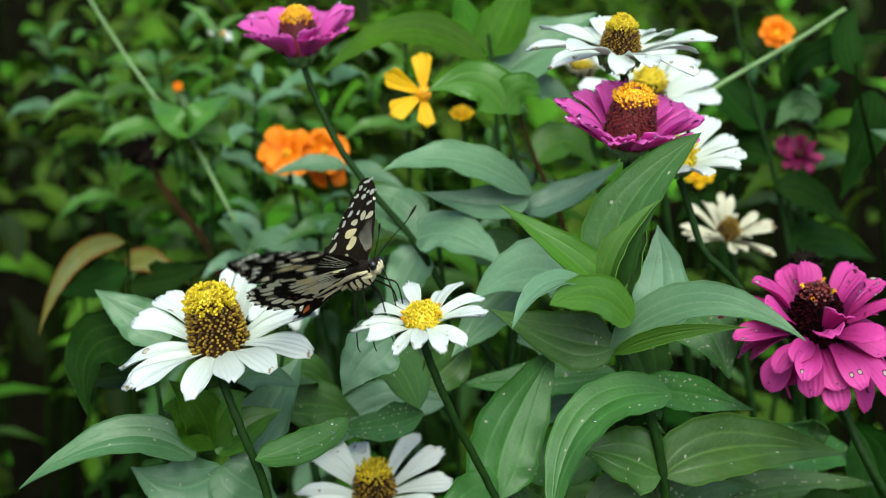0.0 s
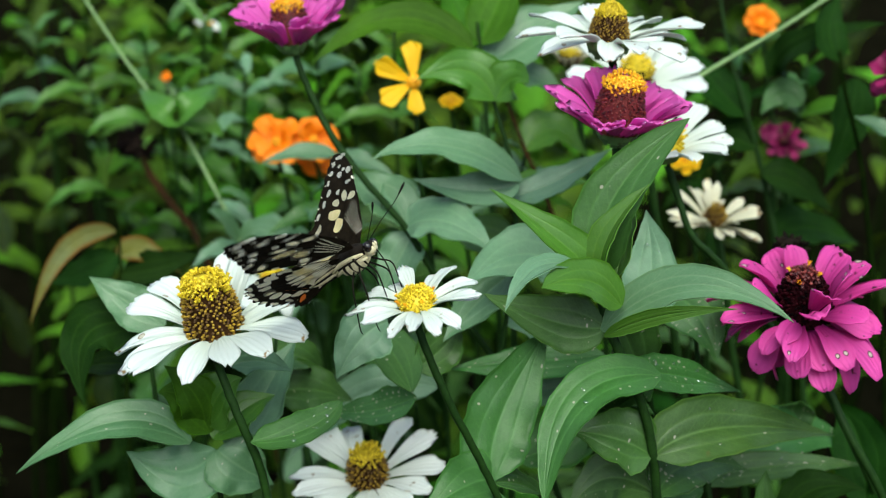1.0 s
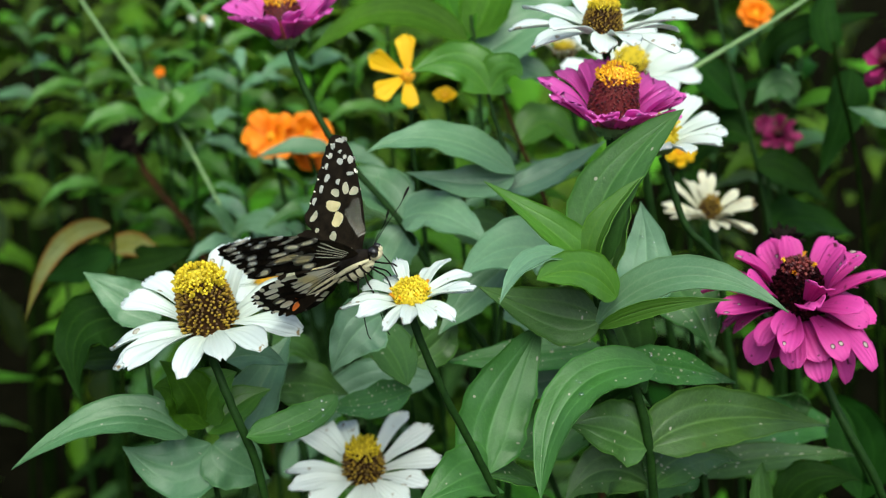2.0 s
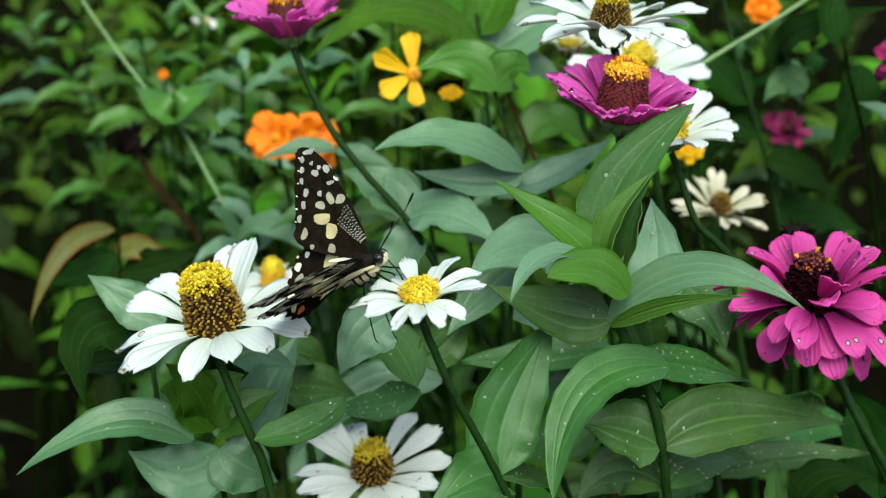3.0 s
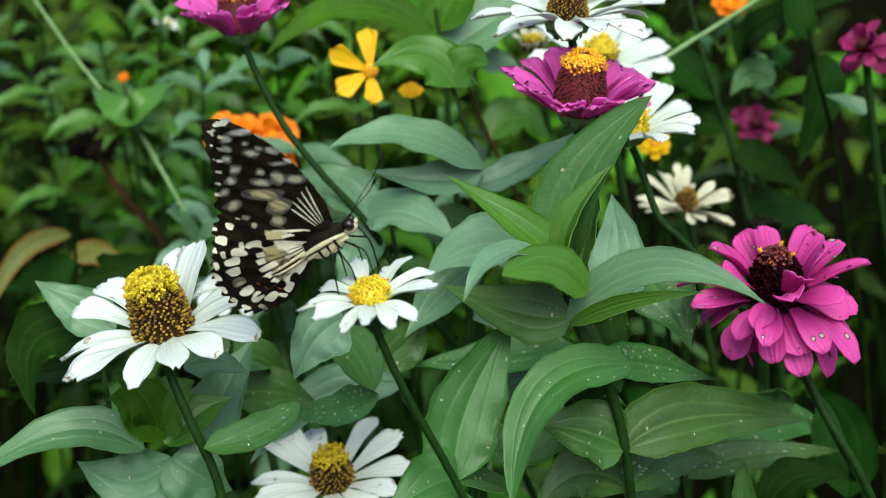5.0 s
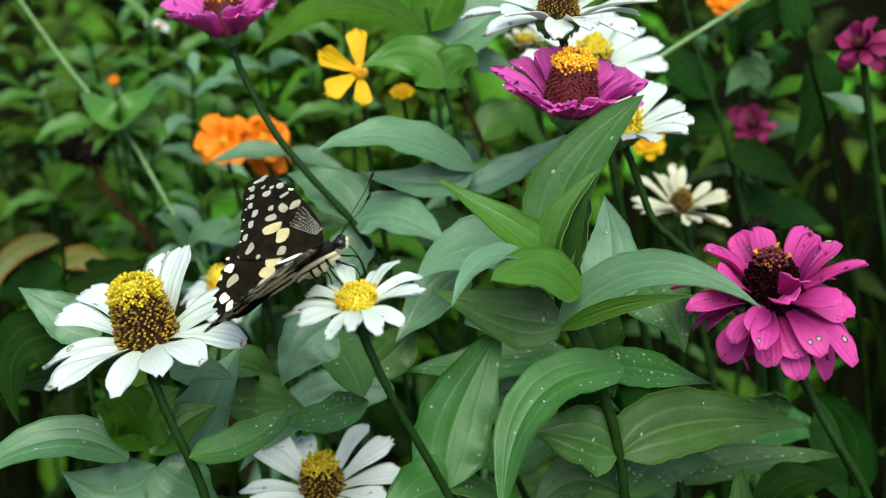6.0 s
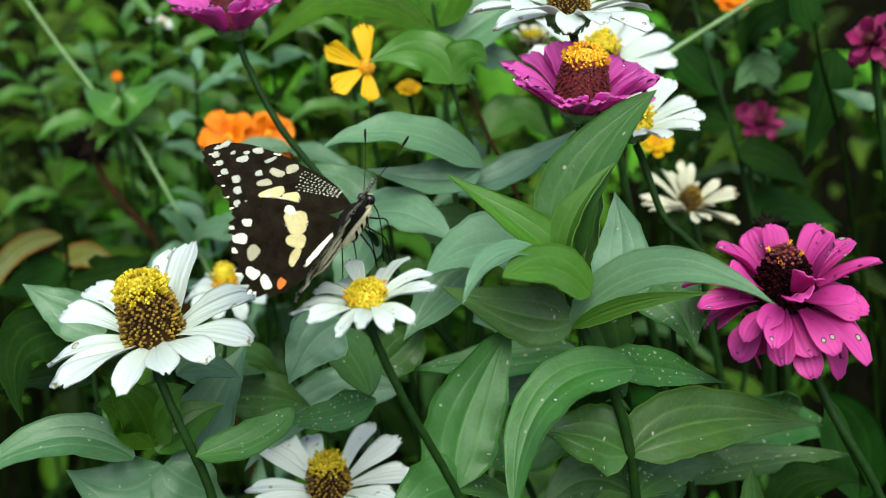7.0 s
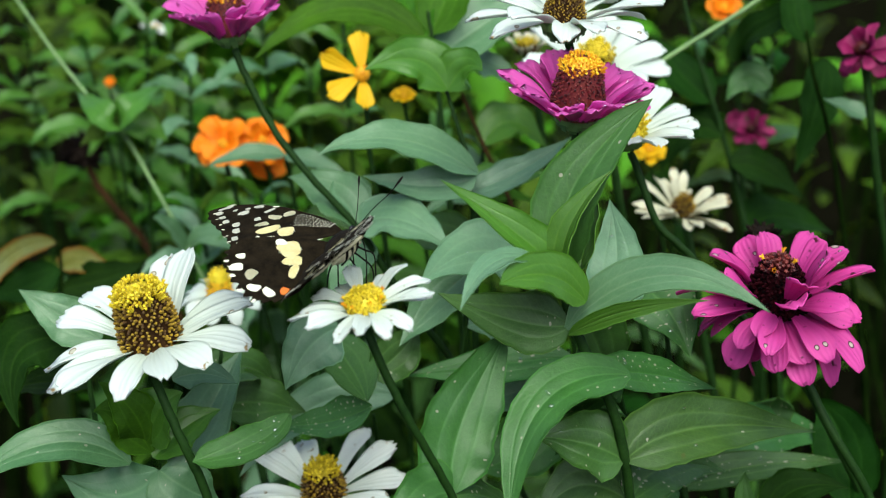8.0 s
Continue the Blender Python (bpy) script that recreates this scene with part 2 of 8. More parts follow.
M = {
    "leaf": leaf_material("zinnia leaf", (0.020, 0.080, 0.009), (0.078, 0.208, 0.029), (0.130, 0.300, 0.068), rough=0.42, spec=0.42, dust_sheen=0.10, spots=0.035),
    # next two: sky sheen on the leaf tops is painted into the base colour
    "leaf_sheen_grey": leaf_material("zinnia leaf with dust and painted sheen", (0.074, 0.195, 0.086), (0.200, 0.375, 0.198), (0.270, 0.440, 0.240), rough=0.40, spec=0.6, dust_sheen=0.2),
    "leaf_sheen": leaf_material("zinnia leaf with a fainter painted sheen", (0.045, 0.150, 0.055), (0.135, 0.310, 0.130), (0.190, 0.380, 0.170), rough=0.38, spec=0.55, dust_sheen=0.2, spots=0.03),
    "leaf_new": leaf_material("young zinnia leaf", (0.045, 0.165, 0.008), (0.105, 0.268, 0.021), (0.170, 0.360, 0.050), rough=0.40, spec=0.55, through=0.36, hue=0.01, dust_sheen=0.05),
    "leaf_spot": leaf_material("speckled zinnia leaf", (0.022, 0.090, 0.012), (0.076, 0.212, 0.036), (0.140, 0.310, 0.070), spots=0.24, spec=0.42, rough=0.42, dust_sheen=0.12),
    "leaf_rust": leaf_material("yellowing leaf", (0.080, 0.110, 0.008), (0.250, 0.190, 0.018), (0.26, 0.22, 0.04), hue=0.03, edge=(0.15, 0.09, 0.010), spec=0.1),
    # darkened copy of the leaf; shade at the bed's edges is in its colour
    "leaf_shaded": leaf_material("green leaf with painted shade", (0.002, 0.015, 0.001), (0.018, 0.066, 0.005), (0.035, 0.10, 0.010), rough=0.55, spec=0.04, dust_sheen=0.02),
    # next two: near-black dark ends paint in the shade between the leaves
    "leaf_far": leaf_material("undergrowth leaf", (0.004, 0.021, 0.001), (0.100, 0.256, 0.010), (0.138, 0.285, 0.020), rough=0.55, spec=0.08, veins=0.8, hue=0.03, through=0.28, dust_sheen=0.04),
    "leaf_mass": leaf_material("massed undergrowth leaf", (0.002, 0.015, 0.001), (0.158, 0.342, 0.014), (0.160, 0.305, 0.024), rough=0.55, spec=0.08, veins=0.5, hue=0.035, through=0.28, island=True, dust_sheen=0.04),
    "stem": grain_material("green stem", (0.004, 0.018, 0.002), (0.014, 0.046, 0.006), 0.6, 900.0, 0.35, spec=0.12),
    "stem_pale": grain_material("pale green stalk", (0.10, 0.19, 0.06), (0.18, 0.30, 0.10), 0.5, 500.0, 0.3),
    "stem_brown": grain_material("reddish brown stem", (0.016, 0.008, 0.003), (0.060, 0.024, 0.008), 0.8, 600.0, 0.5, spec=0.08),
    # stem darkened in colour to stand for shade low in the bed
    "stem_shaded": grain_material("stem with painted shade", (0.002, 0.006, 0.001), (0.009, 0.020, 0.003), 0.9, 600.0, 0.5, spec=0.0),
    "white": petal_material("white ray", (0.66, 0.73, 0.63), (0.74, 0.79, 0.78), (0.64, 0.70, 0.66), blotch=(0.30, 0.20, 0.08), amount=0.01, spots=0.045, through=0.3, ring=((0.22, 0.15, 0.08), (0.55, 0.52, 0.42))),
    "white_worn": petal_material("worn white ray", (0.80, 0.85, 0.78), (0.86, 0.89, 0.87), (0.74, 0.79, 0.74), blotch=(0.33, 0.22, 0.09), amount=0.03, through=0.25, spots=0.07, ring=((0.22, 0.15, 0.08), (0.58, 0.54, 0.43))),
    "cream": petal_material("fading cream ray", (0.66, 0.64, 0.46), (0.78, 0.75, 0.60), (0.56, 0.52, 0.36), blotch=(0.36, 0.20, 0.06), amount=0.07),
    "violet": petal_material("orchid pink ray", (0.76, 0.080, 0.50), (0.90, 0.200, 0.66), (0.68, 0.070, 0.46), through=0.5),
    "pink": petal_material("deep pink ray", (0.54, 0.022, 0.25), (0.86, 0.105, 0.49), (0.54, 0.030, 0.27), blotch=(0.10, 0.008, 0.025), amount=0.07, through=0.42, spots=0.10),
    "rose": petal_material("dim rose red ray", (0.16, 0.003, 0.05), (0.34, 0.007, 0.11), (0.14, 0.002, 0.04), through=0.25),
    "yellow": petal_material("golden ray", (0.90, 0.52, 0.003), (0.94, 0.64, 0.005), (0.84, 0.44, 0.003), through=0.35),
    "orange": petal_material("orange ray", (0.98, 0.24, 0.001), (1.0, 0.34, 0.001), (0.92, 0.18, 0.001), through=0.35),
    "floret_yellow": grain_material("yellow florets", (0.46, 0.33, 0.003), (0.76, 0.58, 0.022), 0.6, 900.0, 0.5, island=True),
    "floret_brown": grain_material("olive brown chaff", (0.085, 0.038, 0.006), (0.36, 0.22, 0.014), 0.65, 900.0, 0.5, island=True),
    "floret_core": grain_material("dark core of a flower head", (0.016, 0.006, 0.002), (0.050, 0.022, 0.006), 0.8, 900.0, 0.5, spec=0.1),
    "floret_red": grain_material("dark red chaff", (0.045, 0.004, 0.006), (0.16, 0.018, 0.014), 0.6, 900.0, 0.5, island=True),
    "floret_black": grain_material("dark wine chaff", (0.002, 0.0004, 0.0008), (0.020, 0.002, 0.004), 0.8, 900.0, 0.5, island=True, spec=0.05),
    "floret_orange": grain_material("orange florets", (0.70, 0.30, 0.006), (0.92, 0.55, 0.020), 0.6, 900.0, 0.5, island=True),
    "calyx": grain_material("green bracts", (0.045, 0.110, 0.025), (0.110, 0.220, 0.060), 0.6, 700.0, 0.5, island=True),
    "dead": grain_material("withered head", (0.003, 0.002, 0.002), (0.012, 0.008, 0.006), 0.95, 500.0, 0.8, island=True, spec=0.05),
    # near black: the shade under the plants is painted into the soil
    "soil": grain_material("soil with painted shade", (0.002, 0.002, 0.001), (0.008, 0.0075, 0.004), 1.0, 40.0, 1.0, distance=0.01, spec=0.0),
    "wing_top": grain_material("black wing scales", (0.004, 0.003, 0.002), (0.019, 0.0135, 0.008), 0.9, 1500.0, 0.3, spec=0.03),
    "wing_under": grain_material("brown-black wing scales", (0.006, 0.0045, 0.003), (0.024, 0.017, 0.010), 0.9, 1500.0, 0.3, spec=0.04),
    "wing_cream": grain_material("cream wing scales", (0.68, 0.62, 0.42), (0.86, 0.80, 0.58), 0.7, 1500.0, 0.3, spec=0.12, through=0.58),
    "wing_yellow": grain_material("buttery wing scales", (0.68, 0.56, 0.26), (0.86, 0.73, 0.41), 0.7, 1500.0, 0.3, spec=0.15, through=0.30),
    "wing_white": grain_material("pale wing scales", (0.64, 0.62, 0.52), (0.84, 0.82, 0.74), 0.7, 1500.0, 0.3, spec=0.2, through=0.5),
    "wing_thin": grain_material("thin cream wing scales", (0.84, 0.80, 0.64), (0.94, 0.91, 0.80), 0.7, 1500.0, 0.3, spec=0.03, through=0.9),
    "wing_pale": grain_material("dense cream wing scales", (0.90, 0.84, 0.62), (0.96, 0.91, 0.73), 0.7, 1500.0, 0.3, spec=0.1, through=0.03),
    "wing_orange": grain_material("brick orange wing scales", (0.55, 0.10, 0.015), (0.75, 0.20, 0.03), 0.7, 1500.0, 0.3, spec=0.25),
    "wing_blue": grain_material("slate blue wing scales", (0.06, 0.09, 0.20), (0.14, 0.20, 0.36), 0.6, 1500.0, 0.3),
    "fur_cream": grain_material("cream body hair", (0.46, 0.40, 0.24), (0.74, 0.67, 0.46), 0.8, 2500.0, 0.8, spec=0.1),
    "fur_dark": grain_material("black body hair", (0.004, 0.003, 0.002), (0.016, 0.012, 0.009), 0.8, 2500.0, 0.8, spec=0.08),
    "eye": grain_material("glossy dark eye", (0.004, 0.003, 0.003), (0.012, 0.009, 0.008), 0.12, 3000.0, 0.15),
    "drop": drop_material(),
}


# ---------------------------------------------------------------- mesh helpers
def mesh_of(name, verts, faces, mats, uvs=None, slots=None, smooth=True):
    me = bpy.data.meshes.new(name)
    me.from_pydata([tuple(v) for v in verts], [], faces)
    for m in mats if isinstance(mats, (list, tuple)) else [mats]:
        me.materials.append(m)
    if slots is not None:
        me.polygons.foreach_set("material_index", slots)
    me.polygons.foreach_set("use_smooth", [smooth] * len(me.polygons))
    if uvs is not None:
        layer = me.uv_layers.new(name="UVMap")
        idx = np.zeros(len(me.loops), int)
        me.loops.foreach_get("vertex_index", idx)
        layer.data.foreach_set("uv", np.asarray(uvs, float)[idx].ravel())
    me.update()
    return me


def hang(name, me, parent, m=None, label=""):
    """Links a mesh as ONE part under a thing or a part."""
    ob = new(name, me)
    ob.parent = parent
    if m is not None:
        ob.matrix_basis = m
    return tagged(ob, label)


def thing(name, x, y, z, label, category, group=""):
    ob = new(name)
    ob.empty_display_size = 0.02
    ob.location = (x, y, z)
    return tagged(ob, label, category, group)


def curve_points(pts, n):
    """A smooth line through the given points."""
    p = np.array([2 * np.array(pts[0]) - pts[1], *pts, 2 * np.array(pts[-1]) - pts[-2]], float)
    out = []
    for i in range(n + 1):
        s = i / n * (len(pts) - 1)
        k = min(int(s), len(pts) - 2)
        t = s - k
        a, b, c, d = p[k : k + 4]
        out.append(0.5 * (2 * b + (c - a) * t + (2 * a - 5 * b + 4 * c - d) * t * t + (3 * b - a - 3 * c + d) * t**3))
    return np.array(out)


def tube(line, radii, sides=8, cap=True):
    """Verts and faces of a round tube along a line."""
    line = np.asarray(line, float)
    n = len(line)
    tang = np.gradient(line, axis=0)
    tang /= np.linalg.norm(tang, axis=1, keepdims=True) + 1e-12
    ref = np.array([0.31, 0.87, 0.38])
    verts, faces = [], []
    for i in range(n):
        a = np.cross(tang[i], ref)
        a /= np.linalg.norm(a) + 1e-12
        b = np.cross(tang[i], a)
        for k in range(sides):
            th = 2 * math.pi * k / sides
            verts.append(line[i] + radii[i] * (math.cos(th) * a + math.sin(th) * b))
    for i in range(n - 1):
        for k in range(sides):
            q = (k + 1) % sides
            faces.append((i * sides + k, i * sides + q, (i + 1) * sides + q, (i + 1) * sides + k))
    if cap:
        faces += [tuple(range(sides - 1, -1, -1)), tuple(range((n - 1) * sides, n * sides))]
    return verts, faces


class Pile:
    """Gathers several pieces into one mesh."""

    def __init__(self):
        self.v, self.f, self.s = [], [], []

    def add(self, verts, faces, slot=0):
        o = len(self.v)
        self.v += [tuple(v) for v in verts]
        self.f += [tuple(i + o for i in f) for f in faces]
        self.s += [slot] * len(faces)

    def mesh(self, name, mats, smooth=True):
        return mesh_of(name, self.v, self.f, mats, slots=self.s, smooth=smooth)


def ellipsoid(centre, radii, turn=None, rings=8, sides=12):
    verts, faces = [], []
    for i in range(rings + 1):
        a = math.pi * i / rings
        for k in range(sides):
            b = 2 * math.pi * k / sides
            v = Vector((radii[0] * math.cos(a), radii[1] * math.sin(a) * math.cos(b), radii[2] * math.sin(a) * math.sin(b)))
            if turn is not None:
                v = turn @ v
            verts.append(np.array(v) + np.array(centre))
    for i in range(rings):
        for k in range(sides):
            q = (k + 1) % sides
            faces.append((i * sides + k, (i + 1) * sides + k, (i + 1) * sides + q, i * sides + q))
    return verts, faces


# ---------------------------------------------------------------- plants
def blade(base, mid, tip, width, face, fold=0.18, ripple=0.05, seed=0, nv=16, fine=True, profile=(0.60, 1.15), thick=0.0004, twist=0.0):
    """Verts, faces and uvs of a leaf that runs from base over mid to tip; face: the way its upper side looks."""
    rng = random.Random(seed)
    us = (-1, -0.84, -0.69, -0.56, -0.46, -0.36, -0.23, -0.1, 0, 0.1, 0.23, 0.36, 0.46, 0.56, 0.69, 0.84, 1) if fine else (-1, -0.5, 0, 0.5, 1)
    b, m, t = (np.array(p, float) for p in (base, mid, tip))
    c = 2 * m - 0.5 * (b + t)
    vs = np.linspace(0, 1, nv + 1)
    line = np.array([(1 - v) ** 2 * b + 2 * v * (1 - v) * c + v * v * t for v in vs])
    tang = np.gradient(line, axis=0)
    tang /= np.linalg.norm(tang, axis=1, keepdims=True) + 1e-12
    pa, pb = profile
    top = (pa / (pa + pb)) ** pa * (pb / (pa + pb)) ** pb
    ph, ph2, fr = rng.uniform(0, 6.3), rng.uniform(0, 6.3), rng.uniform(2.0, 3.4)
    lean = rng.uniform(-0.12, 0.12)
    upper, lower, uvs = [], [], []
    for i, v in enumerate(vs):
        f = np.array(face, float)
        side = np.cross(tang[i], f)
        side /= np.linalg.norm(side) + 1e-12
        nrm = np.cross(side, tang[i])
        a = twist * (v - 0.3)
        side, nrm = math.cos(a) * side + math.sin(a) * nrm, math.cos(a) * nrm - math.sin(a) * side
        half = 0.5 * width * max(v**pa * (1 - v) ** pb / top, 0.10 * (1 - v) ** 2, 0.004)
        for u in us:
            wv = ripple * width * math.sin(6.283 * fr * v + (ph if u > 0 else ph2)) * abs(u) ** 1.5 * min(1.0, 4 * v * (1 - v))
            gr = 0.012 * width * (abs(math.sin(math.pi * u / 0.46)) ** 0.8 * (1.0 if abs(u) < 0.46 else 0.55) * (1 - abs(u)) - 1.1 * math.exp(-((u / 0.09) ** 2))) * min(1.0, 3.2 * (1 - v)) if fine else 0.0
            jag = 1 + 0.035 * math.sin(37 * v + ph) * abs(u) ** 4 + 0.03 * math.sin(13 * v + ph2 * u) * abs(u) ** 3
            p = line[i] + side * u * half * jag + nrm * (fold * abs(u) ** 1.25 * half + lean * u * half + wv + gr * (half / (0.5 * width)))
            upper.append(p)
            lower.append(p - nrm * thick)
            uvs.append((0.5 + 0.5 * u, v))
    k, n = len(us), (nv + 1) * len(us)
    faces = []
    for i in range(nv):
        for j in range(k - 1):
            q = (i * k + j, i * k + j + 1, (i + 1) * k + j + 1, (i + 1) * k + j)
            faces.append(q)
            faces.append(tuple(n + x for x in reversed(q)))
    for i in range(nv):
        for j, flip in ((0, True), (k - 1, False)):
            q = (i * k + j, (i + 1) * k + j, n + (i + 1) * k + j, n + i * k + j)
            faces.append(q if not flip else tuple(reversed(q)))
    return upper + lower, faces, uvs + uvs


LEAVES = [0]
DROPS = []


def drop_mesh():
    """A clear raindrop of unit size, shared by all drops."""
    if not DROPS:
        v, f = ellipsoid((0, 0, 0), (1, 1, 1), rings=6, sides=10)
        DROPS.append(mesh_of("raindrop", v, f, M["drop"]))
    return DROPS[0]


def leaf(plant, base, mid, tip, width, face=(0, -0.5, 0.85), mat="leaf", fold=0.18, ripple=0.04, twist=0.0, label="", drops=0, profile=(0.60, 1.15)):
    """A leaf of a plant, by the places of its foot, its middle and its tip."""
    LEAVES[0] += 1
    o = np.array(base, float)
    rel = [np.array(p, float) - o for p in (base, mid, tip)]
    v, f, uv = blade(*rel, width, face, 1.5 * fold + 0.04, 1.5 * ripple, LEAVES[0], profile=profile, twist=twist)
    ob = hang("leaf", mesh_of("leaf", v, f, M[mat], uv), plant, Matrix.Translation(Vector(o) - plant.location), label)
    if drops:
        rng = random.Random(LEAVES[0])
        for _ in range(drops):
            i = rng.randrange(3, 13) * 17 + rng.randrange(3, 14)
            r = rng.uniform(0.0004, 0.0011)
            hang("raindrop", drop_mesh(), ob, Matrix.Translation(Vector(v[i]) + Vector((0, 0, 0.3 * r))) @ Matrix.Diagonal((r, r, 0.7 * r, 1)))
    return ob


def stem(plant, pts, r0, r1, mat="stem", name="stem"):
    """A stalk through the given places, from foot to top."""
    o = np.array(plant.location)
    line = curve_points([np.array(p) - o for p in pts], 6 * (len(pts) - 1))
    rng = random.Random(len(pts) + int(1e4 * abs(pts[-1][0])))
    n = len(line)
    line[1:-1] += np.array([[rng.uniform(-1, 1) * 0.00012 for _ in range(3)] for _ in range(n - 2)])
    radii = [(r0 + (r1 - r0) * i / (n - 1)) * rng.uniform(0.97, 1.03) for i in range(n)]
    v, f = tube(line, radii, 10)
    return hang(name, mesh_of(name, v, f, M[mat]), plant)


def ray_mesh(length, width, rise, droop, mat, notch=0.12, seed=0, cup=0.15, nv=10):
    """A ray petal along +x: it leaves the disc, rises, then bends down or up towards its tip."""
    rng = random.Random(seed)
    us = (-1, -0.72, -0.36, 0, 0.36, 0.72, 1)
    ph = rng.uniform(0, 6.3)
    up, lo, uvs = [], [], []
    for i in range(nv + 1):
        v = i / nv
        half = 0.5 * width * (0.26 + 0.74 * math.sin(min(1.0, 1.15 * v) * math.pi / 2)) * (1 - 0.52 * max(0.0, (v - 0.78) / 0.22) ** 2.2)
        for u in us:
            x = length * v - notch * length * max(0.0, v - 0.75) * 4 * (0.25 * math.cos(3.1 * u * 3.0 + ph) + abs(u) ** 3 * 0.5)
            z = rise * length * math.sin(1.57 * v) - droop * length * v**2.4
            z += cup * half * abs(u) ** 1.6 + 0.05 * width * math.cos(u * 6.5) * min(1, 2 * v) + 0.07 * width * math.sin(5 * v + ph) * u
            y = u * half * (1 + 0.05 * math.sin(9 * v + ph))
            up.append((x, y, z))
            lo.append((x, y, z - 0.00035))
            uvs.append((0.5 + 0.5 * u, v))
    k, n = len(us), (nv + 1) * len(us)
    faces = []
    for i in range(nv):
        for j in range(k - 1):
            q = (i * k + j, (i + 1) * k + j, (i + 1) * k + j + 1, i * k + j + 1)
            faces += [q, tuple(n + x for x in reversed(q))]
        faces += [(i * k, n + i * k, n + (i + 1) * k, (i + 1) * k), (i * k + k - 1, (i + 1) * k + k - 1, n + (i + 1) * k + k - 1, n + i * k + k - 1)]
    e = nv * k
    for j in range(k - 1):
        faces.append((e + j, n + e + j, n + e + j + 1, e + j + 1))
    return mesh_of("petal", up + lo, faces, M[mat], uvs + uvs)


def disc_mesh(radius, height, mats, top=0.35, count=210, seed=0, bulge=0.6, size=1.0, ring=14, tip=None):
    """The middle of a flower head: a cone of packed chaff, with a crown of open florets."""
    rng = random.Random(seed)
    pile = Pile()

    def surface(s):
        r = radius * (math.cos(s * math.pi / 2) ** bulge * 0.92 + 0.08 * (1 - s))
        return r, height * s

    prof = [surface(s) for s in np.linspace(0, 1, 10)]
    verts, faces = [], []
    for r, z in prof:
        verts += [(0.9 * r * math.cos(2 * math.pi * k / 16), 0.9 * r * math.sin(2 * math.pi * k / 16), 0.96 * z) for k in range(16)]
    for i in range(9):
        faces += [(16 * i + k, 16 * i + (k + 1) % 16, 16 * i + 16 + (k + 1) % 16, 16 * i + 16 + k) for k in range(16)]
    body = round(9 * (1 - top) + 1) * 16
    pile.add(verts, faces[:body], 2)
    pile.add(verts, faces[body:], 1)
    for i in range(count):
        s = (i + 0.5) / count
        s = s**0.92
        r, z = surface(s)
        r2, z2 = surface(min(1, s + 0.03))
        out = Vector((z2 - z + 1e-6, 0, r - r2 + 1e-6)).normalized()
        a = i * 2.39996 + rng.uniform(-0.1, 0.1)
        crown = s > 1 - top + rng.uniform(-0.10, 0.06)
        ln = size * radius * (rng.uniform(0.10, 0.24) if not crown else rng.uniform(0.14, 0.30))
        w = size * radius * (0.070 if not crown else 0.062)
        way = (Matrix.Rotation(a, 3, "Z") @ (out + Vector((0, rng.uniform(-0.3, 0.3), 0.35 + rng.uniform(-0.15, 0.3))))).normalized()
        foot = Matrix.Rotation(a, 3, "Z") @ Vector((0.9 * r, 0, 0.96 * z))
        x = way.orthogonal().normalized()
        y = way.cross(x)
        sides = 10 if crown else 5
        verts = []
        for h, k in ((0.0, 0.8), (0.6, 1.0), (1.0, 0.55 if not crown else 1.6)):
            verts += [foot + way * (ln * h * (1 if h < 1 or q % 2 or not crown else 0.82)) + (x * math.cos(2 * math.pi * q / sides) + y * math.sin(2 * math.pi * q / sides)) * (w * k * (1 if h < 1 or q % 2 or not crown else 0.4)) for q in range(sides)]
        faces = [(b * sides + q, b * sides + (q + 1) % sides, b * sides + sides + (q + 1) % sides, b * sides + sides + q) for b in (0, 1) for q in range(sides)]
        faces.append(tuple(range(2 * sides, 3 * sides)))
        pile.add(verts, faces, 1 if crown else 0)
    # a ring of opened five-lobed florets standing up round the crown
    for i in range(ring):
        a = 2 * math.pi * i / ring + rng.uniform(-0.15, 0.15)
        r, z = surface(1 - top * rng.uniform(0.85, 1.1))
        foot = Vector((r * math.cos(a), r * math.sin(a), 0.96 * z))
        way = (Vector((math.cos(a), math.sin(a), 0)) * 0.6 + Vector((0, 0, 1.0))).normalized()
        x = way.orthogonal().normalized()
        y = way.cross(x)
        ln, w = size * radius * rng.uniform(0.28, 0.42), size * radius * 0.06
        verts = []
        for h, k in ((0.0, 0.8), (0.7, 1.1), (1.0, 2.0)):
            verts += [foot + way * (ln * h * (1 if q % 2 or h < 1 else 0.86)) + (x * math.cos(2 * math.pi * q / 10) + y * math.sin(2 * math.pi * q / 10)) * (w * k * (1 if q % 2 or h < 1 else 0.5)) for q in range(10)]
        faces = [(b * 10 + q, b * 10 + (q + 1) % 10, b * 10 + 10 + (q + 1) % 10, b * 10 + 10 + q) for b in (0, 1) for q in range(10)]
        pile.add(verts, faces, 3)
    return pile.mesh("disc", [M[mats[0]], M[mats[1]], M["floret_core" if mats[0] == "floret_brown" else mats[0]], M[tip or mats[1]]], smooth=False)


